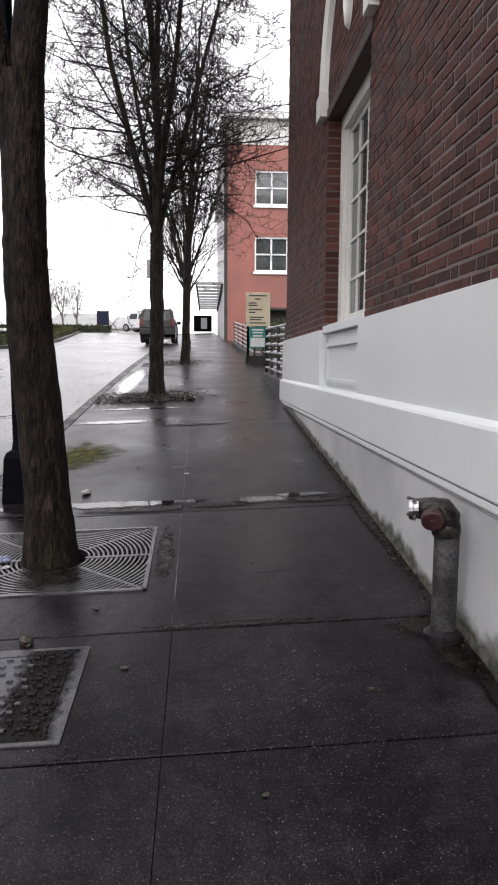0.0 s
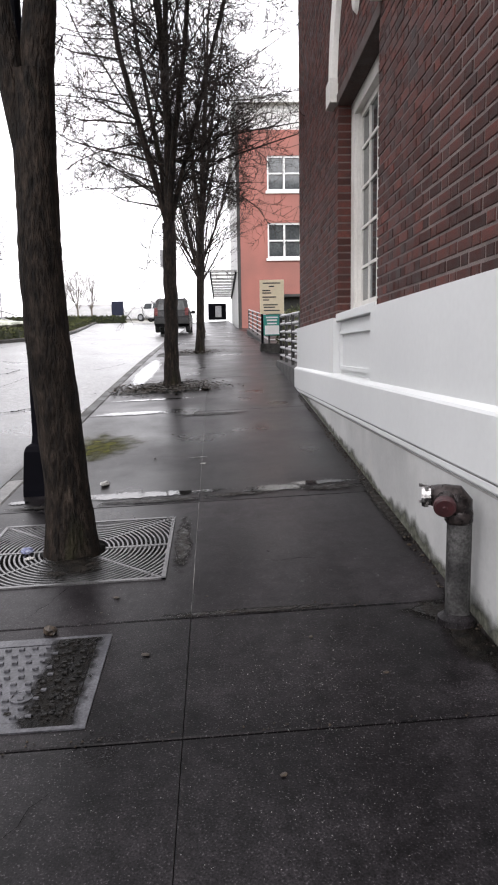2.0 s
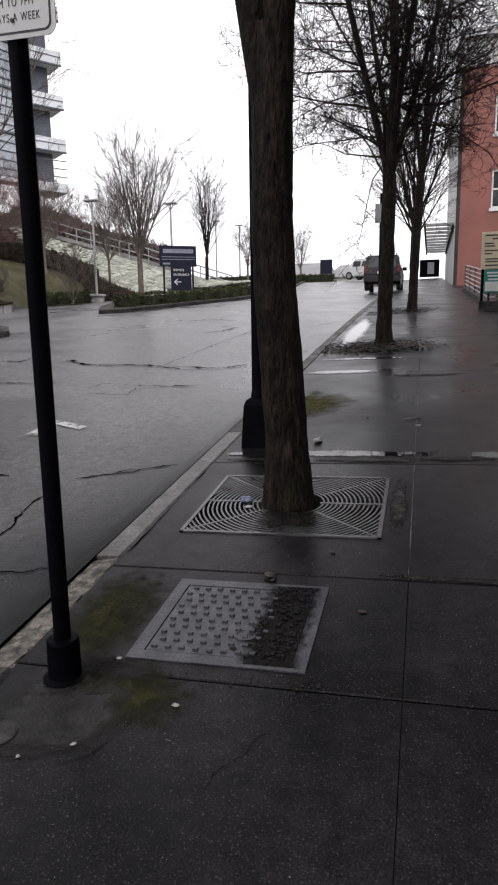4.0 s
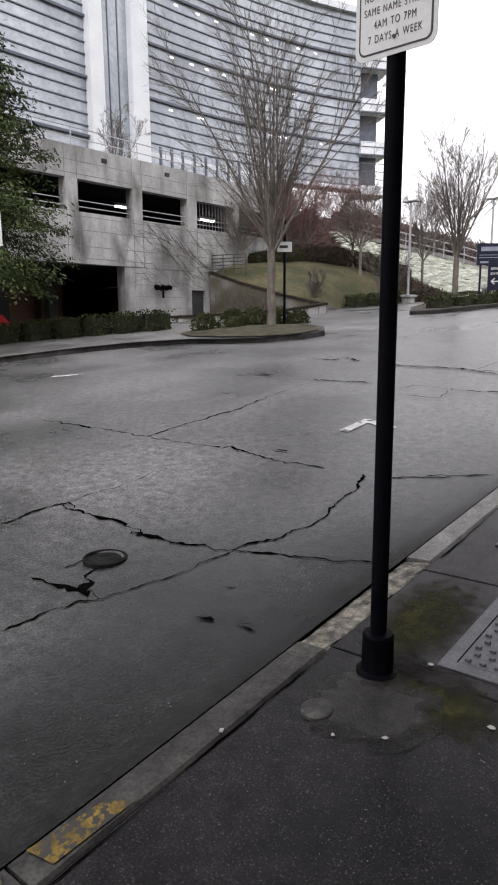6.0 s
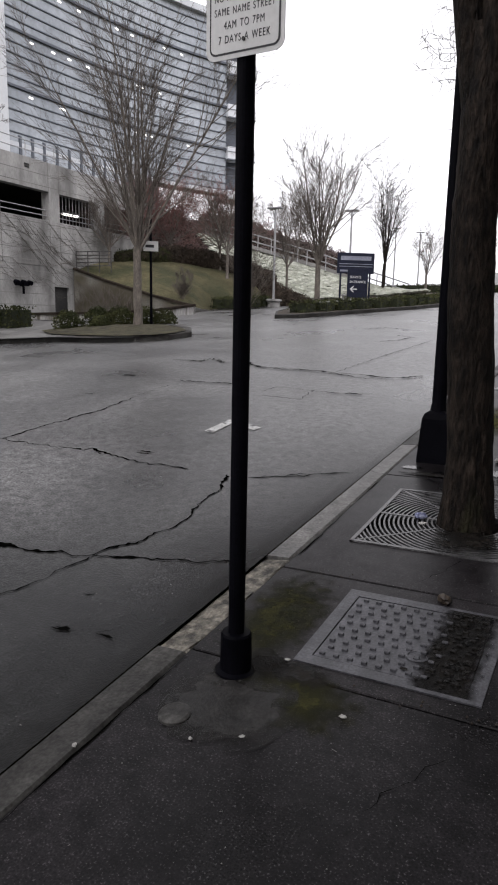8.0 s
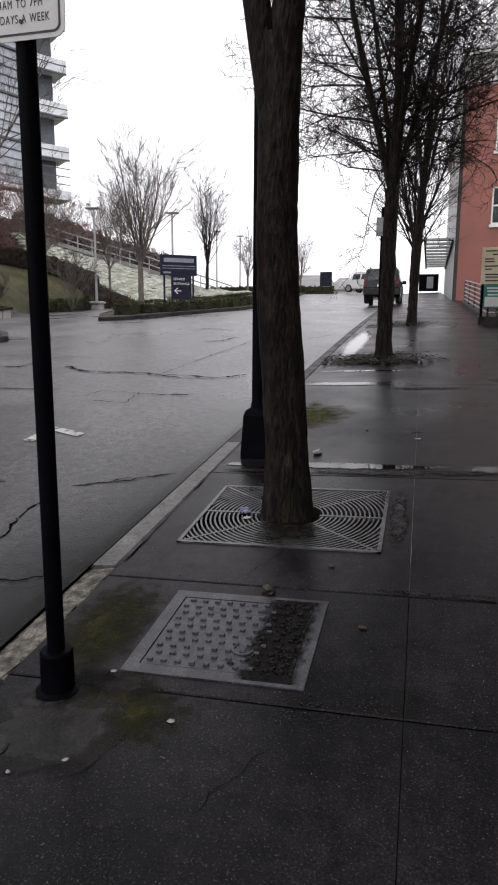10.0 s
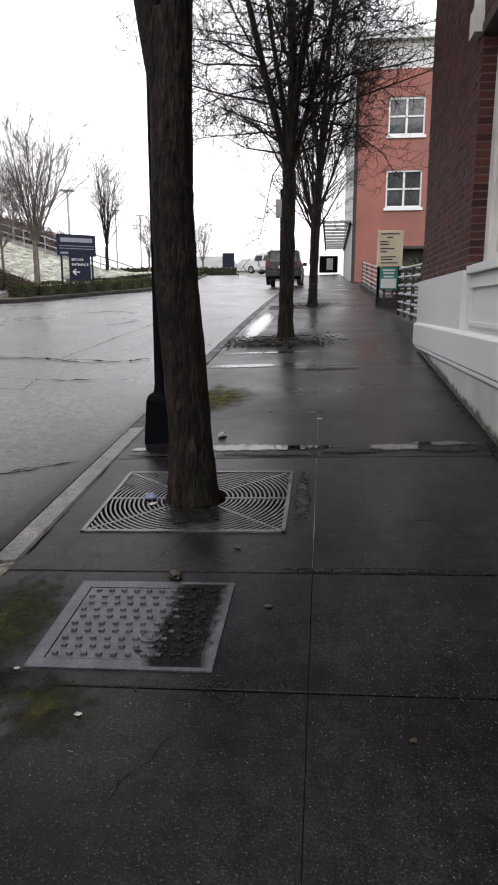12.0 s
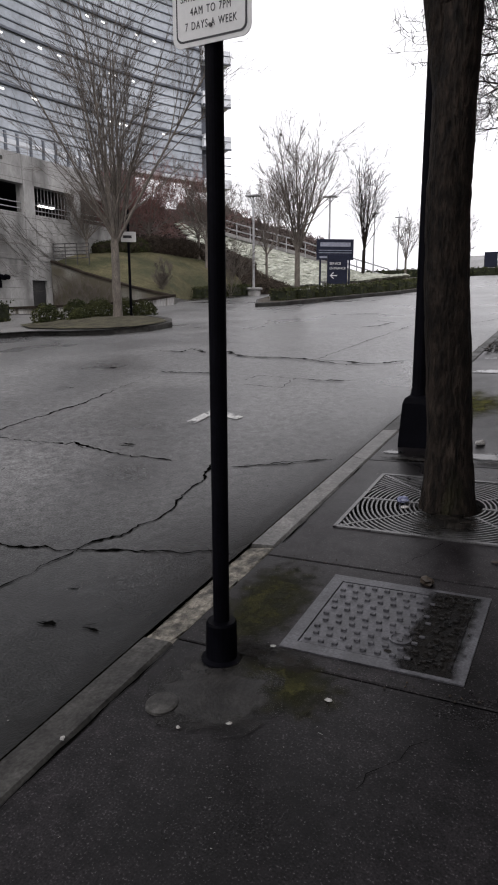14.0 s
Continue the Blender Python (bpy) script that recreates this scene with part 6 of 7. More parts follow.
for e in END[1:]:
    bm = bmesh.new()
    p = e - OO
    tube(bm, [(p.x + 0.3, p.y - 0.3, -1), (p.x + 0.3, p.y - 0.3, 3.0)], 0.08, 6)
    part("balcony_post", bm, M_MULL, office)
rnd = random.Random(14)
for z in FLOORS[1:]:
    for k in range(7):
        q = rnd.uniform(0.2, 5.6)
        i = int(q)
        p = CURVE[6 + i].lerp(CURVE[7 + i], q - i) - OO
        bm = bmesh.new()
        box(bm, p.x + 0.02, p.x + 0.07, p.y - 0.2, p.y + 0.2, z - 8 - 0.42, z - 8 - 0.3)
        part("ceiling_lamp", bm, M_OFFICE_LAMP, office)
tree("terrace_tree", (-25, 20.4, 7.1), "small bare tree on the garage roof", 71, 0.07, 1.0, 6, 2.4, 22, ELM_FAR, M_BARK_PALE, M_TWIG_PALE, group="bare trees")

# ---- evergreen ----
con = thing("evergreen_tree", (-17.0, 8.4, prof(8.4)), "dense dark green evergreen tree with drooping foliage", "tree")
bm = bmesh.new()
tube(bm, [(0, 0, -0.1), (0.05, 0, 4), (0, 0, 10.5)], [0.2, 0.15, 0.03], 10)
part("trunk", bm, M_BARK, con)
rnd = random.Random(17)
V, F = [], []
for b in range(620):
    t = rnd.random() ** 0.8
    z = 1.75 + 9.0 * t
    reach = (3.1 * (1 - t) ** 0.7 + 0.3) * rnd.uniform(0.55, 1.08) * (0.75 if z < 2.3 else 1)
    a = rnd.uniform(0, 6.283)
    tip = Vector((math.cos(a) * reach, math.sin(a) * reach, z - 0.35 * reach * rnd.uniform(0.4, 1.2)))
    root = Vector((0, 0, z))
    for k in range(170):
        s = rnd.uniform(0.35, 1.0)
        p = root.lerp(tip, s) + Vector((rnd.gauss(0, 0.13), rnd.gauss(0, 0.13), rnd.gauss(0, 0.09)))
        d = (tip - root).normalized() * 0.7 + Vector((rnd.gauss(0, 0.6), rnd.gauss(0, 0.6), rnd.gauss(-0.25, 0.5)))
        d.normalize()
        e = d.orthogonal().normalized()
        w = rnd.uniform(0.03, 0.08)
        i = len(V)
        V += [tuple(p - d * w), tuple(p + e * w * 0.3), tuple(p + d * w), tuple(p - e * w * 0.3)]
        F.append((i, i + 1, i + 2, i + 3))
raw("crown", V, F, M_NEEDLE, con)

# ---- signs across the street ----
s2 = thing("traffic_sign", (-14.65, 8.0, prof(8.0) - 0.03), "white sign seen from behind on a dark pole", "street sign", turn=55)
bm = bmesh.new()
tube(bm, [(0, 0, 0), (0, 0, 3.35)], 0.035, 8)
part("pole", bm, M_BLACK, s2)
bm = bmesh.new()
tube(bm, [(0, 0, 3.35), (0, 0, 3.75)], [0.04, 0.03], 8)
part("finial", bm, M_SIGN, s2)
for s in (-1, 1):
    bm = bmesh.new()
    a, b = sorted((s * 0.06, s * 0.27))
    box(bm, a, b, 0.03, 0.045, 2.45, 3.2)
    part("panel", bm, M_SIGN, s2)
ow = thing("traffic_sign", (-10.95, 14.2, prof(14.2) - 0.03), "small white arrow sign on a dark pole", "street sign", turn=40)
bm = bmesh.new()
tube(bm, [(0, 0, 0), (0, 0, 2.75)], 0.035, 8)
part("pole", bm, M_BLACK, ow)
bm = bmesh.new()
box(bm, -0.19, 0.19, -0.06, -0.045, 1.95, 2.2)
panel = part("panel", bm, M_SIGN, ow)
bm = bmesh.new()
box(bm, -0.14, 0.08, -0.066, -0.06, 2.04, 2.11)
part("arrow", bm, M_INK, panel)

# ---- red building up the hill ----
site = UPHILL
RY, RX = 37.0, 1.02
red = thing("red_building", (RX, RY, prof(RY)), "red stucco apartment building with white windows", "building")
RO = Vector((RX, RY, prof(RY)))


def rbox(x0, x1, y0, y1, z0, z1, name, material, label="", parent=None):
    bm = bmesh.new()
    box(bm, x0 - RO.x, x1 - RO.x, y0 - RO.y, y1 - RO.y, z0 - RO.z, z1 - RO.z)
    return part(name, bm, material, parent or red, label)


M_PALEWALL = mat("pale_stucco", (0.5, 0.5, 0.49), (0.58, 0.58, 0.57), 0.5, 20, (0.7, 0.9), 0.1, fine_mix=0.05)
WINS = [(2.66, 4.5, 6.5, 8.38), (2.66, 4.5, 10.05, 11.88), (6.2, 8.0, 6.5, 8.38), (6.2, 8.0, 10.05, 11.88)]
rbox(1.02, 2.66, RY, RY + 0.3, 2.4, 13.2, "wall", M_REDWALL)
rbox(4.5, 6.2, RY, RY + 0.3, 4.5, 13.2, "wall", M_REDWALL)
rbox(8.0, 16, RY, RY + 0.3, 2.4, 13.2, "wall", M_REDWALL)
for x0, x1, in ((2.66, 4.5), (6.2, 8.0)):
    for z0, z1 in ((4.5, 6.5), (8.38, 10.05), (11.88, 13.2)):
        rbox(x0, x1, RY, RY + 0.3, z0, z1, "wall", M_REDWALL)
rbox(1.02, 1.32, RY + 0.3, RY + 26, 2.4, 13.2, "wall", M_PALEWALL)
rbox(1.02, 16, RY + 0.02, RY + 26, 13.2, 14.5, "top_storey", M_PALEWALL, "pale grey top storey")
rbox(0.8, 16.2, RY - 0.3, RY + 26.2, 14.5, 14.85, "cornice", M_WHITE)
rbox(1.3, 16, RY + 0.6, RY + 0.8, 2.0, 13.2, "inner_wall", M_DARK)
rbox(2.4, 16, RY - 0.05, RY + 0.02, 4.42, 4.56, "beam", M_DARK)
rbox(0.98, 1.16, RY - 0.02, RY + 0.1, 2.4, 13.2, "downpipe", M_DARK)
for x0, x1, z0, z1 in WINS:
    w = rbox(x0, x1, RY + 0.12, RY + 0.16, z0, z1, "window", M_GLASS)
    for q in ((x0, x1, z0, z0 + 0.1), (x0, x1, z1 - 0.1, z1), (x0, x0 + 0.08, z0, z1), (x1 - 0.08, x1, z0, z1), ((x0 + x1) / 2 - 0.05, (x0 + x1) / 2 + 0.05, z0, z1), (x0, x1, (z0 + z1) / 2 - 0.04, (z0 + z1) / 2 + 0.04)):
        rbox(q[0], q[1], RY + 0.05, RY + 0.12, q[2], q[3], "frame", M_WHITE, parent=w)
    rbox(x0 - 0.08, x1 + 0.08, RY - 0.08, RY + 0.05, z0 - 0.14, z0, "sill", M_WHITE, parent=w)
canopy = thing("canopy", (1.02, 40, 6.15), "slatted pale metal canopy over the pavement", "canopy")
for k in range(10):
    bm = bmesh.new()
    y = 2.0 * k
    box(bm, -1.62, -0.02, y, y + 0.45, 0.0, 0.12)
    part("slat", bm, M_WOOD, canopy)
for x in (-1.6, -0.08):
    bm = bmesh.new()
    box(bm, x - 0.05, x + 0.05, -0.1, 18.6, -0.14, 0.0)
    part("beam", bm, M_BLACK, canopy)
cab = thing("street_cabinet", (-0.15, 56, zs(-0.1, 56)), "dark boxy street cabinet on the pavement", "cabinet")
bm = bmesh.new()
box(bm, -0.9, 0.6, -0.4, 0.4, 0, 1.3, 0.03)
part("body", bm, M_BLACK, cab)
bm = bmesh.new()
box(bm, -0.3, 0.2, -0.43, -0.4, 0.2, 1.1)
part("panel", bm, M_GALV, cab)

# ---- sign board and railings by the ramp ----
sb = thing("notice_board", (1.28, 16.65, zs(1.28, 16.65)), "cream notice board above a teal notice on posts", "sign")
bm = bmesh.new()
box(bm, -0.295, 0.31, -0.02, 0.02, 0.87, 1.70, 0.006)
cream = part("cream_panel", bm, M_CREAM, sb, "cream board with rows of dark text")
for z, w, x in ((1.62, 0.44, 0), (1.54, 0.14, 0), (1.44, 0.2, -0.13), (1.38, 0.22, -0.12), (1.28, 0.34, -0.06), (1.21, 0.16, -0.14), (1.09, 0.36, -0.03), (1.03, 0.28, -0.06), (0.95, 0.4, 0)):
    bm = bmesh.new()
    box(bm, x - w / 2, x + w / 2, -0.024, -0.02, z - 0.014, z + 0.014)
    part("text_bar", bm, M_INK, cream)
bm = bmesh.new()
box(bm, -0.21, 0.21, -0.02, 0.02, 0.33, 0.85, 0.006)
teal = part("teal_panel", bm, M_TEAL, sb, "teal and white notice")
bm = bmesh.new()
box(bm, -0.18, 0.18, -0.025, -0.02, 0.36, 0.58)
part("white_field", bm, M_SIGN, teal)
for z, w in ((0.78, 0.3), (0.71, 0.26), (0.63, 0.24)):
    bm = bmesh.new()
    box(bm, -w / 2, w / 2, -0.025, -0.02, z - 0.018, z + 0.018)
    part("text_bar", bm, M_SIGN, teal)
for x in (-0.24, 0.24):
    bm = bmesh.new()
    box(bm, x - 0.03, x + 0.03, 0.02, 0.07, -0.1, 1.6)
    part("post", bm, M_BLACK, sb)
bm = bmesh.new()
box(bm, -0.3, 0.3, -0.15, 0.25, -0.15, 0.13, 0.01)
part("plinth", bm, M_KERB, sb)


def railing(a, b, h, bars, posts, label, foot=0.28):
    a, b = Vector(a), Vector(b)
    ob = thing("railing", tuple(a), label, "railing", "ramp railings")
    d = b - a
    for k in range(bars):
        z = 0.16 + (h - 0.16) * k / (bars - 1)
        bm = bmesh.new()
        tube(bm, [(0, 0, z), (d.x, d.y, d.z + z)], 0.024, 8)
        part("bar", bm, M_GALV, ob)
    for k in range(posts):
        t = k / (posts - 1)
        bm = bmesh.new()
        p = d * t
        tube(bm, [(p.x, p.y, p.z - 0.1), (p.x, p.y, p.z + h)], 0.03, 8)
        part("post", bm, M_PIPE, ob)
    bm = bmesh.new()
    s = 0.1
    q = [bm.verts.new(v) for v in ((-s, 0, -0.4), (s, 0, -0.4), (s, 0, 0.06), (-s, 0, 0.06), (d.x - s, d.y, d.z - 0.4), (d.x + s, d.y, d.z - 0.4), (d.x + s, d.y, d.z + 0.06), (d.x - s, d.y, d.z + 0.06))]
    for f in ((0, 1, 2, 3), (4, 7, 6, 5), (0, 4, 5, 1), (1, 5, 6, 2), (2, 6, 7, 3), (3, 7, 4, 0)):
        bm.faces.new([q[i] for i in f])
    part("footing", bm, M_PIPE, ob)
    return ob


railing((1.2, 9.95, 1.13), (1.17, 12.9, 1.22), 0.9, 6, 4, "grey pipe railing on a low dark wall beside the ramp")
railing((1.17, 12.9, 1.2), (2.4, 15.2, 1.3), 0.95, 6, 3, "grey pipe railing beside the ramp")
railing((1.42, 19.6, 1.62), (1.15, 27.2, 2.28), 0.85, 6, 5, "pale pipe railing along the pavement")
railing((1.42, 19.6, 1.62), (2.6, 19.7, 1.62), 0.85, 6, 3, "pale pipe railing across the ramp")
leaf_mass("shrub", [(1.5, 2.6, 18.0, 19.2, 1.4, 2.3), (1.9, 3.2, 21, 23, 1.4, 3.0)], 60, 0.07, M_LEAF, 23, "dark green shrub behind the notice board", "shrub", shape="ball")

# ---- vehicles ----


def car(name, at, turn, prof_pts, width, material, label, wheels, wheel_r, windows, category="car", tail=True):
    """A vehicle from its side outline (y along the length, z up), narrowing to the roof."""
    ob = thing(name, at, label, category, turn=turn)
    bm = bmesh.new()
    zmax = max(z for _, z in prof_pts)
    belt = zmax * 0.58

    def half_w(z):
        return width / 2 * (1 - 0.16 * max(0, (z - belt) / (zmax - belt)) - 0.05 * max(0, 1 - z / 0.5))
    L, R = [bm.verts.new((-half_w(z), y, z)) for y, z in prof_pts], [bm.verts.new((half_w(z), y, z)) for y, z in prof_pts]
    n = len(prof_pts)
    bm.faces.new(L), bm.faces.new(R[::-1])
    for k in range(n):
        bm.faces.new((L[k], R[k], R[(k + 1) % n], L[(k + 1) % n]))
    bmesh.ops.recalc_face_normals(bm, faces=bm.faces)
    bmesh.ops.bevel(bm, geom=list(bm.edges), offset=0.05, segments=2, affect="EDGES")
    body = part("body", bm, material, ob, smooth=False)
    for s in (-1, 1):
        for y in wheels:
            w = new("wheel")
            w.parent, w.location = ob, (s * (width / 2 - 0.11), y, wheel_r)
            bm = bmesh.new()
            tube(bm, [(-0.11, 0, 0), (-0.09, 0, 0), (0.09, 0, 0), (0.11, 0, 0)], [wheel_r - 0.03, wheel_r, wheel_r, wheel_r - 0.03], 18)
            part("tyre", bm, M_TYRE, w)
            bm = bmesh.new()
            tube(bm, [(-0.115, 0, 0), (0.115, 0, 0)], wheel_r * 0.6, 14)
            part("rim", bm, M_GALV, w)
    for y0, y1, z0, z1 in windows:
        for s in (-1, 1):
            bm = bmesh.new()
            q = [(s * (half_w(z) + 0.006), y, z) for y, z in ((y0, z0), (y1, z0), (y1 - 0.1 * (1 if y1 > 0 else 0), z1), (y0 + 0.1 * (1 if y0 < 0 else 0), z1))]
            f = bm.faces.new([bm.verts.new(v) for v in q])
            g = bmesh.ops.extrude_face_region(bm, geom=[f])
            for v in g["geom"]:
                if isinstance(v, bmesh.types.BMVert):
                    v.co.x -= s * 0.05
            part("side_window", bm, M_GLASS, ob)
    return ob


suv = car("parked_suv", (-2.25, 32.4, road_z(-2.4, 32.4)), 0, [(-2.2, 0.45), (-2.28, 0.75), (-2.2, 1.1), (-2.02, 1.72), (-1.7, 1.78), (0.3, 1.76), (0.95, 1.15), (2.1, 1.02), (2.3, 0.75), (2.25, 0.4), (1.8, 0.3), (-1.9, 0.3)], 1.85, M_CARPAINT,
          "dark grey parked SUV seen from behind", (-1.35, 1.4), 0.37, [(-1.75, -0.75, 1.12, 1.6), (-0.65, 0.45, 1.12, 1.6)])
bm = bmesh.new()
vs = [bm.verts.new(v) for v in ((-0.72, -2.222, 1.14), (0.72, -2.222, 1.14), (0.62, -2.07, 1.63), (-0.62, -2.07, 1.63))]
bm.faces.new(vs)
bmesh.ops.solidify(bm, geom=bm.faces[:], thickness=-0.03)
part("rear_window", bm, M_GLASS, suv)
for s in (-1, 1):
    bm = bmesh.new()
    box(bm, s * 0.8 - 0.09, s * 0.8 + 0.09, -2.3, -2.15, 0.85, 1.25, 0.02)
    part("tail_lamp", bm, M_TAIL, suv)
    bm = bmesh.new()
    tube(bm, [(s * 0.66, -1.6, 1.84), (s * 0.66, 0.2, 1.83)], 0.025, 6)
    part("roof_rail", bm, M_PIPE, suv)
    bm = bmesh.new()
    box(bm, s * 1.02 - 0.11, s * 1.02 + 0.11, 0.65, 0.85, 1.1, 1.28, 0.03)
    part("mirror", bm, M_CARPAINT, suv)
bm = bmesh.new()
box(bm, -0.9, 0.9, -2.4, -2.2, 0.42, 0.68, 0.03)
part("bumper", bm, M_TYRE, suv)
bm = bmesh.new()
box(bm, -0.22, 0.22, -2.3, -2.24, 0.82, 0.95)
part("number_plate", bm, M_SIGN, suv, "blank number plate")
suv.scale = (0.87, 0.87, 0.87)
car("parked_van", (-5.3, 58.5, road_z(-5.3, 58.5)), 62, [(-2.3, 0.4), (-2.35, 0.9), (-2.2, 1.65), (0.9, 1.7), (1.5, 1.1), (2.3, 0.95), (2.35, 0.4), (1.8, 0.28), (-1.9, 0.28)], 1.8, M_CARWHITE,
          "white parked van at the top of the hill", (-1.4, 1.45), 0.34, [(-2.0, -0.9, 1.05, 1.5), (-0.8, 0.2, 1.05, 1.5), (0.3, 1.1, 1.05, 1.5)], category="van")
site = ACROSS
car("parked_car", (-24.3, 12.5, 0.3), 95, [(-2.1, 0.35), (-2.15, 0.8), (-1.3, 0.95), (-0.9, 1.4), (0.5, 1.42), (1.1, 0.95), (2.1, 0.85), (2.15, 0.35), (1.7, 0.25), (-1.7, 0.25)], 1.75, M_CARRED,
         "red car parked in the garage shadow", (-1.3, 1.3), 0.32, [(-1.0, -0.25, 0.98, 1.3), (-0.15, 0.7, 0.98, 1.3)])

# ---- hilltop ----
site = NEAR
for x, y, w, h in ((-13.5, 74, 6.5, 1.6), (-8.4, 76, 4.2, 1.4)):
    hs = thing("hilltop_house", (x, y, 4.1), "small grey roofed house over the hilltop", "house", "hilltop houses")
    bm = bmesh.new()
    box(bm, -w / 2, w / 2, 0, 6, -0.5, h)
    part("wall", bm, M_PALEWALL, hs)
    bm = bmesh.new()
    vs = [bm.verts.new(v) for v in ((-w / 2 - 0.3, -0.3, h), (w / 2 + 0.3, -0.3, h), (w / 2 + 0.3, 6.3, h), (-w / 2 - 0.3, 6.3, h), (-w / 2 + 0.8, 3, h + 1.5), (w / 2 - 0.4, 3, h + 1.5))]
    for f in ((0, 1, 5, 4), (2, 3, 4, 5), (1, 2, 5), (3, 0, 4), (3, 2, 1, 0)):
        bm.faces.new([vs[i] for i in f])
    part("roof", bm, mat("grey_roof", (0.2, 0.2, 0.2), (0.27, 0.27, 0.27), 1, 20, (0.7, 0.9), 0.1), hs)
hb = thing("hilltop_sign", (-8.9, 62, prof(62)), "dark board sign on the hilltop", "sign")
bm = bmesh.new()
box(bm, -0.55, 0.55, -0.04, 0.04, 0.7, 2.0)
part("panel", bm, M_NAVY, hb)
for x in (-0.5, 0.5):
    bm = bmesh.new()
    box(bm, x - 0.04, x + 0.04, -0.03, 0.05, -0.2, 0.75)
    part("post", bm, M_NAVY, hb)
hedge([(-19, 58.5), (-12, 59.5), (-8.0, 60.2)], 0.8, 0.7, 24, lambda x, y: prof(y), density=20, size=0.12)
pp = thing("street_sign_pole", (-1.25, 17.6, zs(-1.25, 17.6)), "thin dark pole with a small sign", "street sign")
bm = bmesh.new()
tube(bm, [(0, 0, 0), (0, 0, 2.9)], 0.04, 8)
part("pole", bm, M_BLACK, pp)
bm = bmesh.new()
box(bm, -0.15, 0.15, -0.05, -0.04, 2.2, 2.65)
part("panel", bm, M_GALV, pp)

# ---- markings, cover and litter on the street ----
def decal(name, pts, height, material, label, category, lift=0.005, kind="structure"):
    """A thin patch lying on the ground, its outline given in plan."""
    cx, cy = sum(p[0] for p in pts) / len(pts), sum(p[1] for p in pts) / len(pts)
    bm = bmesh.new()
    layer = bm.verts.layers.float.new("mask")
    rings = []
    for s in (1.0, 0.8, 0.6, 0.4, 0.2):
        ring = []
        for x, y in pts:
            u, v = cx + (x - cx) * s, cy + (y - cy) * s
            w = bm.verts.new((u, v, height(u, v) + lift))
            w[layer] = 1 - s
            ring.append(w)
        rings.append(ring)
    n = len(pts)
    for a, b in zip(rings, rings[1:]):
        for k in range(n):
            bm.faces.new((a[k], a[(k + 1) % n], b[(k + 1) % n], b[k]))
    bm.faces.new(rings[-1])
    bmesh.ops.recalc_face_normals(bm, faces=bm.faces)
    if bm.faces[0].normal.z < 0:
        bmesh.ops.reverse_faces(bm, faces=bm.faces)
    return tagged(part(name, bm, material), label, category, kind=kind)


def blob(cx, cy, rx, ry, seed, n=40, rag=0.35):
    return [(cx + rx * (1 + rag * noise.noise((2 * math.cos(a), 2 * math.sin(a), seed))) * math.cos(a), cy + ry * (1 + rag * noise.noise((2 * math.cos(a), 2 * math.sin(a), seed + 5))) * math.sin(a))
            for a in [2 * math.pi * k / n for k in range(n)]]


decal("road_marking", [(-3.70, 5.28), (-3.72, 5.79), (-3.62, 5.79), (-3.59, 5.24)], road_z, M_PAINT, "worn white lane mark on wet asphalt", "road marking", 0.008)
decal("road_marking", [(-3.612, 5.79), (-3.27, 5.65), (-3.29, 5.53), (-3.612, 5.66)], road_z, M_PAINT, "worn white lane mark on wet asphalt", "road marking", 0.008)
decal("road_marking", [(-10.15, 6.25), (-9.8, 6.62), (-9.7, 6.54), (-10.05, 6.16)], road_z, M_PAINT, "worn white lane mark across the street", "road marking", 0.008)
M_LID = mat("dark_cast_iron", (0.010, 0.010, 0.010), (0.026, 0.025, 0.025), 8, 120, (0.75, 0.95), 0.5, 0.004, spec=0.06)
mh = thing("manhole_cover", (-3.28, 2.11, road_z(-3.28, 2.11)), "small round iron cover sunk in the asphalt", "manhole cover")
bm = bmesh.new()
lathe(bm, [(0.13, -0.02), (0.13, 0.012), (0.118, 0.018), (0.11, 0.006), (0.096, 0.003)], 28)
part("rim", bm, M_LID, mh)
bm = bmesh.new()
lathe(bm, [(0.095, -0.02), (0.095, 0.006), (0.085, 0.009), (0.06, 0.008), (0.055, 0.011), (0.03, 0.011), (0.026, 0.008), (0.002, 0.008)], 28)
part("lid", bm, M_LID, mh)
cap = thing("round_cap", (-1.45, 1.63, zs(-1.45, 1.63)), "round grey concrete cap set in the pavement", "utility cap")
bm = bmesh.new()
lathe(bm, [(0.058, -0.02), (0.058, 0.010), (0.048, 0.014), (0.01, 0.013)], 24)
for v in bm.verts:
    v.co.z += 0.034 * v.co.x + 0.0915 * v.co.y
part("disc", bm, M_KERB, cap)
M_MOSSY = masked(mat("mossy_concrete", (0.011, 0.0118, 0.0045), (0.038, 0.037, 0.014), 12, 120, (0.7, 0.95), 0.8, 0.006, spec=0.1, mid=(30, 0.6)), 0.12, 0.55, 20)
M_STAIN = masked(mat("pale_stain", (0.012, 0.0115, 0.011), (0.034, 0.0325, 0.031), 9, 80, (0.4, 0.7), 0.4, spec=0.2, mid=(25, 0.5)), -0.1, 0.2, 14)
M_MOSS_GREEN = masked(mat("green_moss", (0.035, 0.037, 0.008), (0.085, 0.082, 0.022), 7, 120, (0.8, 0.95), 0.8, 0.006, spec=0.08, mid=(20, 0.4)), 0.1, 0.6, 9)
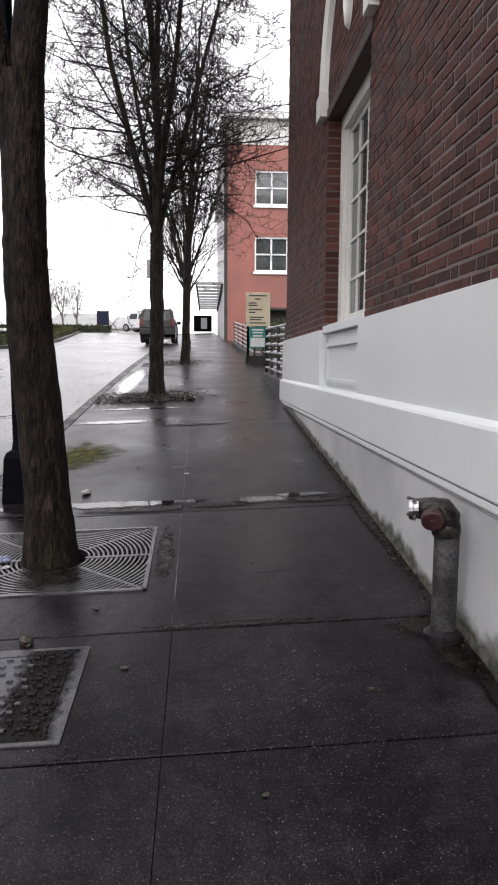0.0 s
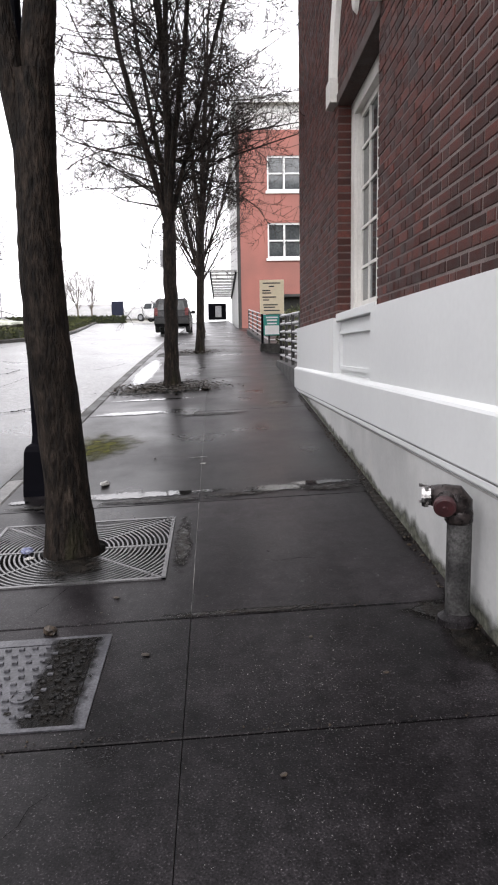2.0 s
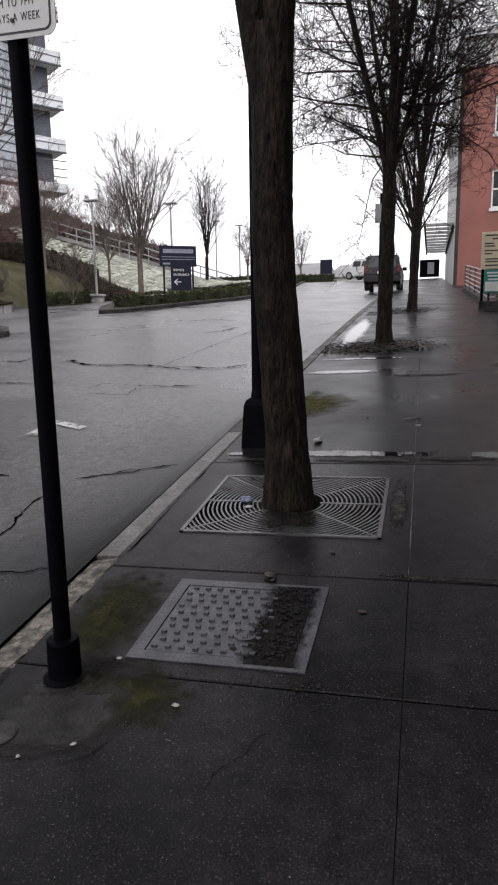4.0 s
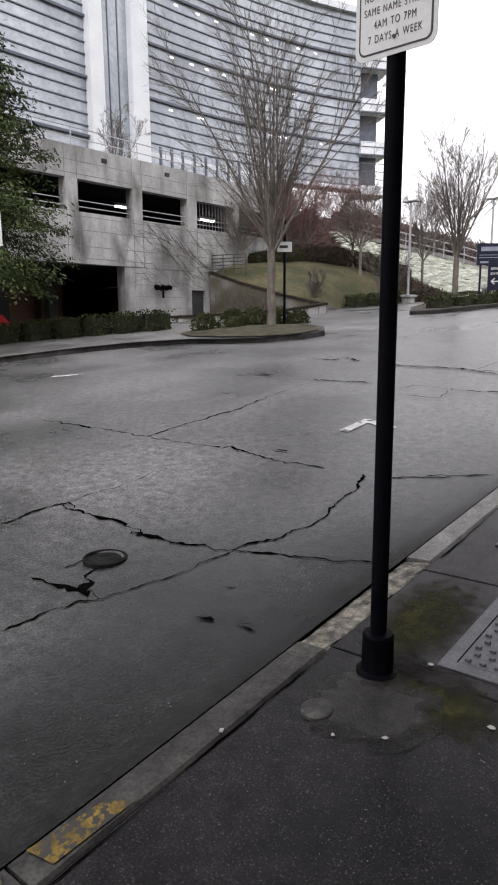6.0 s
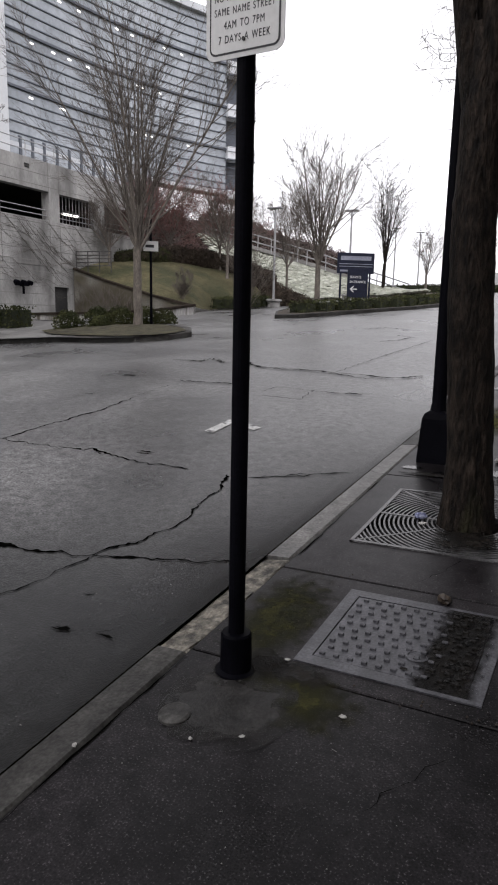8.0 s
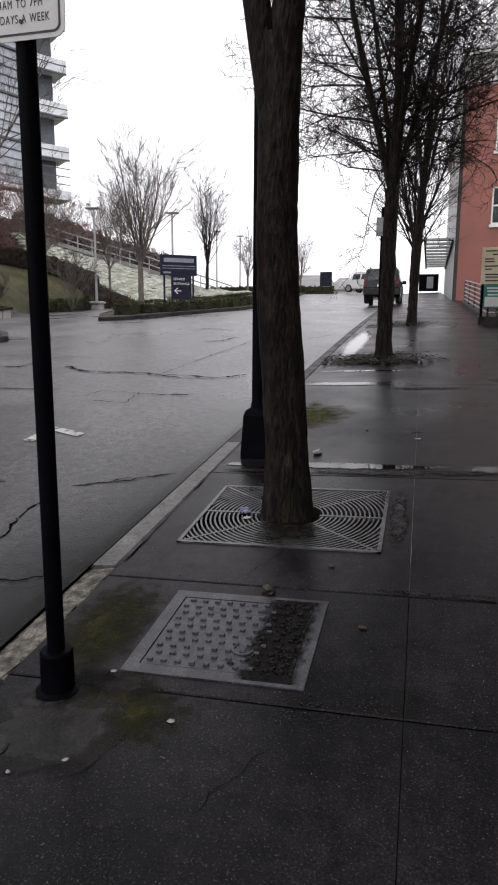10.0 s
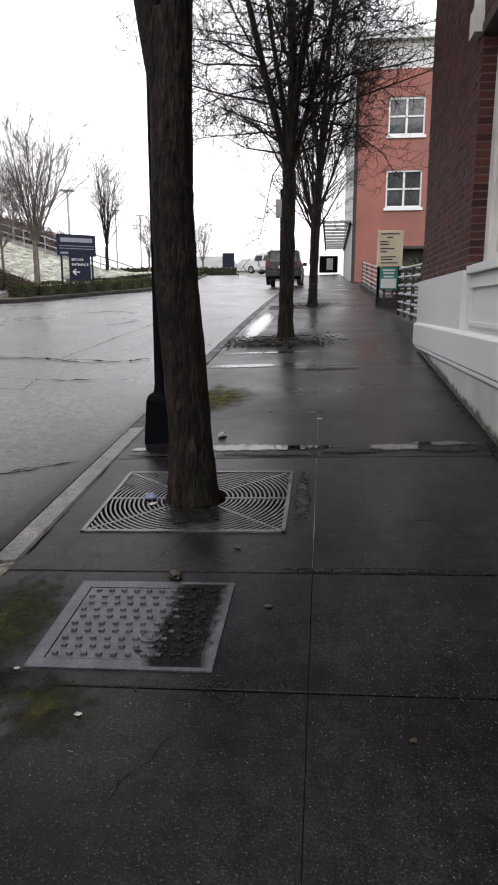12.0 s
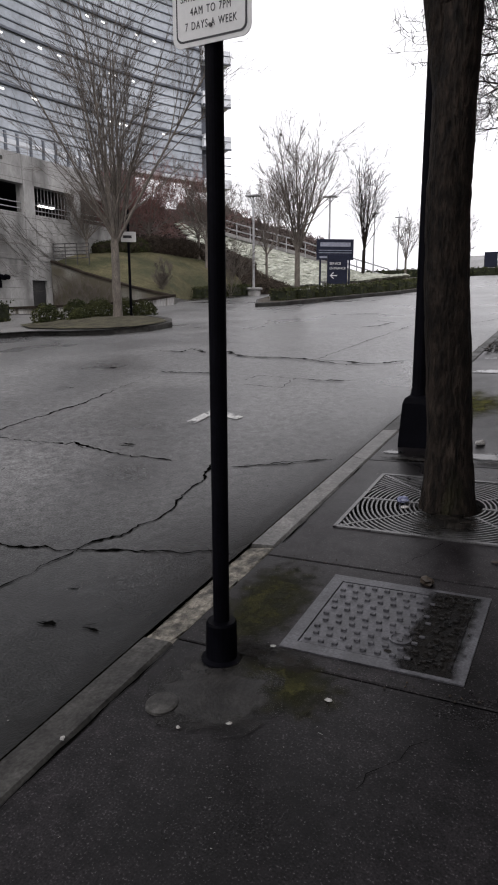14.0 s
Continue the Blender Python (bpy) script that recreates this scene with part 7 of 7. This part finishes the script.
for args, m, lab in (((-1.42, 2.40, 0.24, 0.5, 3), M_MOSSY, "dark green moss on the wet pavement"), ((-1.15, 1.88, 0.34, 0.22, 4), M_MOSSY, "dark green moss on the wet pavement"),
                     ((-1.2, 6.5, 0.42, 0.75, 6), M_MOSS_GREEN, "yellow-green moss on the wet pavement"), ((-1.31, 1.745, 0.27, 0.2, 8), M_STAIN, "pale concrete patch round a pole")):
    decal("concrete_patch" if m is M_STAIN else "moss_patch", blob(*args), zs, m, lab, "patch" if m is M_STAIN else "moss", 0.006 if m is M_STAIN else 0.004)
# shallow puddles along the cross joints
m_wet = masked(mat("puddle", (0.008, 0.008, 0.008), (0.012, 0.012, 0.012), 3, 30, (0.02, 0.06), 0, spec=0.5), 0.0, 0.2, 16)
for pts in (blob(-0.6, 4.80, 0.66, 0.08, 11), blob(0.40, 4.78, 0.26, 0.085, 12), blob(-1.5, 4.78, 0.09, 0.05, 17), blob(-1.1, 8.32, 0.48, 0.13, 13), blob(-1.36, 13.0, 0.2, 2.6, 15), blob(-0.95, 9.35, 0.6, 0.07, 16), blob(0.75, 4.86, 0.3, 0.06, 19), blob(-0.2, 10.2, 0.12, 0.3, 14), blob(-0.2, 5.85, 0.09, 0.02, 18)):
    decal("puddle", pts, zs, m_wet, "thin puddle reflecting the sky", "puddle", 0.005)
m_dirt = masked(mat("joint_leaf_dirt", (0.003, 0.0028, 0.0025), (0.016, 0.013, 0.010), 22, 90, (0.3, 0.7), 0.9, 0.01, spec=0.15), 0.05, 0.35, 18)
for pts in (blob(-0.5, 4.64, 0.5, 0.06, 21), blob(0.1, 4.68, 0.3, 0.05, 22), blob(0.82, 4.72, 0.3, 0.09, 23), blob(-1.3, 4.63, 0.3, 0.05, 24), blob(0.1, 2.87, 0.5, 0.03, 25), blob(0.95, 2.75, 0.16, 0.12, 26),
            blob(1.075, 4.2, 0.06, 0.9, 27), blob(1.05, 2.2, 0.05, 0.9, 28), blob(-0.25, 3.8, 0.06, 0.5, 29), blob(-0.1, 7.98, 0.5, 0.08, 30), blob(-1.2, 2.02, 0.2, 0.08, 31), blob(-1.32, 2.03, 0.12, 0.1, 32), blob(1.0, 2.5, 0.1, 0.25, 33)):
    decal("leaf_dirt", pts, zs, m_dirt, "wet dirt and leaves along a pavement joint", "dirt", 0.0065)
decal("leaf_dirt", blob(-0.86, 3.52, 0.2, 0.2, 34), zs, m_dirt, "wet black soil spilled over the grate below the trunk", "dirt", 0.012)
for i, line in enumerate(([(-0.72, 1.5), (-0.6, 1.7), (-0.55, 1.8)], [(-1.0, 2.88), (-0.86, 3.1), (-0.8, 3.25)], [(0.25, 3.45), (0.75, 3.42)], [(-1.63, 0.3), (-1.62, 0.9), (-1.63, 1.6), (-1.62, 1.96)], [(-1.62, 3.0), (-1.63, 4.4)])):
    ribbon("pavement_crack", line, 0.008 if line[0][0] < -1.6 else 0.0022, zs, M_CRACK, "fine dark crack in the pavement", "crack", lift=0.004, jag=0.1 if line[0][0] < -1.6 else 0.6, seed=60 + i)
decal("yellow_mark", [(-1.775, -0.3), (-1.66, -0.28), (-1.655, 0.55), (-1.77, 0.6)], zs, M_YELLOW, "worn yellow paint on the kerb", "kerb paint", 0.006)
decal("yellow_mark", [(-1.775, 0.68), (-1.67, 0.7), (-1.66, 0.98), (-1.74, 0.92)], zs, M_YELLOW, "worn yellow paint on the kerb", "kerb paint", 0.006)
ribbon("joint_seam", [(-0.172, 2.9), (-0.170, 4.55)], 0.0042, zs, M_KERB_PALE, "thin pale seam between two slabs", "seam", lift=0.004, jag=0.05, seed=90)
ribbon("joint_seam", [(-0.170, 4.85), (-0.168, 8.1)], 0.0045, zs, M_KERB_PALE, "thin pale seam between two slabs", "seam", lift=0.004, jag=0.05, seed=91)
# litter
rnd = random.Random(31)


def scrap(name, x, y, s, material, label, height=zs, puff=0.35):
    bm = bmesh.new()
    bmesh.ops.create_icosphere(bm, subdivisions=2, radius=s)
    for v in bm.verts:
        k = 1 + 0.55 * noise.noise(v.co * (2.2 / s) + Vector((x * 9, y * 9, 0)))
        v.co = Vector((v.co.x * k * 1.2, v.co.y * k * 0.8, v.co.z * k * puff + s * puff * 0.7))
    ob = tagged(part(name, bm, material), label, "litter")
    ob.matrix_basis = pose(x, y, height(x, y) + 0.003, 0, 0, rnd.uniform(0, 180))
    return ob


scrap("wrapper", -1.17, 3.77, 0.035, M_BLUE, "crumpled blue and white wrapper on the grate", puff=0.6)
scrap("paper_scrap", -1.13, 3.68, 0.022, M_LITTER, "small pale scrap on the grate")
scrap("paper_cup", -0.93, 5.12, 0.04, M_LITTER, "crushed pale paper cup on the pavement", puff=0.5)
scrap("dead_leaf", -0.80, 2.79, 0.035, M_DEADLEAF, "curled dead leaf on the steel cover", puff=0.6)
scrap("paper_scrap", -0.16, 5.62, 0.022, M_LITTER, "small pale scrap on wet concrete", puff=0.15)
scrap("paper_scrap", -0.92, 1.86, 0.011, M_LITTER, "small pale pebble on wet concrete")
scrap("paper_scrap", -1.18, 1.63, 0.009, M_LITTER, "small pale scrap on wet concrete")
scrap("paper_scrap", -1.33, 1.55, 0.008, M_LITTER, "small pale scrap on wet concrete")
scrap("paper_scrap", -1.24, 2.09, 0.010, M_LITTER, "small pale scrap by the pole")
scrap("paper_scrap", -1.66, 1.36, 0.010, M_LITTER, "small pale scrap in the kerb joint")
for k, (x, y) in enumerate(((-0.75, 7.4), (-0.5, 6.9), (-0.6, 5.9), (0.2, 3.9), (0.35, 2.6), (-0.35, 2.55), (-0.1, 3.05), (0.6, 2.3), (-0.55, 3.1), (-0.6, 2.95), (0.15, 1.8))):
    scrap("dead_leaf", x, y, 0.007 + 0.004 * (k % 3), M_DEADLEAF, "small wet dead leaf on the pavement", puff=0.25)
V, F = [], []


def grit(n, x0, x1, y0, y1, smin, smax, height):
    for _ in range(n):
        x, y, s = rnd.uniform(x0, x1), rnd.uniform(y0, y1), rnd.uniform(smin, smax)
        z = height(x, y) + 0.003
        k = len(V)
        for dx, dy, dz in ((1, 0, 0), (-0.5, 0.87, 0), (-0.5, -0.87, 0), (0, 0, 0.9)):
            V.append((x + dx * s * rnd.uniform(0.6, 1.4), y + dy * s * rnd.uniform(0.6, 1.4), z + dz * s))
        F.extend(((k, k + 1, k + 3), (k + 1, k + 2, k + 3), (k + 2, k, k + 3)))


grit(620, -1.6, 1.0, 0.2, 3.2, 0.0008, 0.003, zs)
for _ in range(1100):
    x, y = rnd.gauss(0.32, 0.2), rnd.gauss(2.2, 0.42)
    grit(1, x, x + 0.01, y, y + 0.01, 0.0008, 0.0026, zs)
grit(120, -1.6, 1.0, 3.2, 7.0, 0.001, 0.004, zs)
grit(900, -5.0, -1.85, 0.2, 5.0, 0.001, 0.0045, road_z)
grit(700, -3.2, -1.85, 0.2, 4.0, 0.001, 0.004, road_z)
for _ in range(40):
    x, y, a, s = rnd.uniform(-1.6, 1.0), rnd.uniform(0.5, 4.5), rnd.uniform(0, 3.14), rnd.uniform(0.004, 0.012)
    k, z = len(V), zs(x, y) + 0.004
    for u, w in ((-1, -0.12), (1, -0.1), (1, 0.1), (-1, 0.12)):
        V.append((x + s * (u * math.cos(a) - w * math.sin(a)), y + s * (u * math.sin(a) + w * math.cos(a)), z + 0.09 * s * u * math.sin(a)))
    F.append((k, k + 1, k + 2, k + 3))
tagged(raw("grit", V, F, mat("grey_grit", (0.07, 0.068, 0.065), (0.26, 0.255, 0.245), 20, 90, (0.5, 0.8), 0, vary=0.6, island=True)), "fine pale grit scattered over the wet ground", "grit", kind="stuff")
V, F = [], []
for _ in range(520):
    y = rnd.uniform(1.4, 9.0)
    grit(1, 1.005 + 0.010 * y, 1.065 + 0.010 * y, y, y + 0.02, 0.003, 0.014, zs)
for _ in range(160):
    y = rnd.choice((2.86, 4.62, 4.68, 2.02)) + rnd.gauss(0, 0.02)
    grit(1, -1.5, 1.0, y, y + 0.01, 0.002, 0.008, zs)
tagged(raw("crumbled_edge", V, F, M_DEADLEAF), "dark crumbs and moss along the wall and joints", "debris", kind="stuff")
rnd2 = random.Random(77)
V, F = [], []
for _ in range(2400):
    if rnd2.random() < 0.8:
        x, y = rnd2.gauss(-0.85, 0.40), rnd2.gauss(10.35, 0.28)
    else:
        x, y = rnd2.gauss(-0.5, 0.4), rnd2.gauss(17.0, 0.4)
    x = max(x, -1.6)
    s, a, z = rnd2.uniform(0.015, 0.045), rnd2.uniform(0, 6.28), zs(x, y) + rnd2.uniform(0.0, 0.06)
    k = len(V)
    V += [(x + s * math.cos(a + t) * w, y + s * math.sin(a + t) * w, z + rnd2.uniform(0, 0.02)) for t, w in ((0, 1), (1.57, 0.5), (3.14, 1), (4.71, 0.5))]
    F.append((k, k + 1, k + 2, k + 3))
tagged(raw("fallen_leaves", V, F, M_DEADLEAF), "wet fallen leaves round the street trees", "leaves", kind="stuff")
for x0, x1, y0, y1 in ((-1.5, -0.3, 9.9, 11.2), (-1.5, -0.2, 16.3, 17.5)):
    tagged(raw("tree_pit_soil", [(x, y, zs(x, y) - 0.03) for x, y in ((x0, y0), (x1, y0), (x1, y1), (x0, y1))], [(0, 1, 2, 3)], M_SOIL), "wet dark soil round a street tree", "soil", kind="structure")

# ---- bricks, nearest as pieces ----
site = UPHILL
COURSE, LONG, JOINT = 0.0712, 0.206, 0.0155


def courses():
    """All bricks of the wall as y0, y1, z0, z1."""
    z, row = 1.785, 0
    while z < 8.2:
        h = COURSE - JOINT
        y, k = Y0 - (0.75 * LONG if row % 2 else 0), 0
        while y < Y1 - 0.01:
            unit = LONG / 2 if k % 2 else LONG
            a, b = max(y, Y0), min(y + unit - JOINT, Y1 - 0.002)
            if z < WIN[3] and b > WIN[0] and a < WIN[1]:
                if a < WIN[0] - 0.004:
                    yield a, WIN[0] + 0.006, z, z + h
                if b > WIN[1] + 0.004:
                    yield WIN[1] - 0.006, b, z, z + h
            elif b - a > 0.03:
                yield a, b, z, z + h
            y += unit
            k += 1
        z += h + JOINT
        row += 1


PIECES, V, F = {}, [], []
made = 0
rnd = random.Random(2)
todo = sorted(courses(), key=lambda q: (q[0] - 2.5) ** 2 + (q[2] - 2.1) ** 2)
for a, b, z0, z1 in todo:
    dx = rnd.uniform(-0.0025, 0.0025)
    near = made < 300 and a > 1.2
    if near:
        key = (round(b - a, 3), round(z1 - z0, 3))
        w, h = key
        loc = pose(-0.001 + dx, a - Y1, z0 - 0.8, 0, 0, rnd.uniform(-0.4, 0.4))
        if key not in PIECES:
            bm = bmesh.new()
            c = 0.004
            vs = [[bm.verts.new((x, y, z)) for y, z in ((e, e), (w - e, e), (w - e, h - e), (e, h - e))] for x, e in ((0.03, 0), (c, 0), (0.0, c))]
            for p, q in zip(vs, vs[1:]):
                for k in range(4):
                    bm.faces.new((p[k], p[(k + 1) % 4], q[(k + 1) % 4], q[k]))
            bm.faces.new(vs[-1])
            bmesh.ops.recalc_face_normals(bm, faces=bm.faces)
            PIECES[key] = part("brick", bm, M_BRICK, building)
            PIECES[key].matrix_basis = loc
        else:
            share("brick", PIECES[key], building, loc)
        made += 1
    else:
        k = len(V)
        deep = 0.145 if abs(a - WIN[1]) < 0.02 or abs(b - WIN[0]) < 0.02 else 0.03
        x0, x1 = WALL - 0.001 + dx, WALL + deep
        V += [(x1, a, z0), (x1, b, z0), (x1, b, z1), (x1, a, z1), (x0, a, z0), (x0, b, z0), (x0, b, z1), (x0, a, z1)]
        F += [(k + 4, k + 7, k + 6, k + 5), (k, k + 4, k + 5, k + 1), (k + 2, k + 6, k + 7, k + 3), (k, k + 3, k + 7, k + 4), (k + 1, k + 5, k + 6, k + 2)]
run = raw("brick_run", V, F, M_BRICK_FAR, building)
run["kind"] = "stuff"
at_building(run)
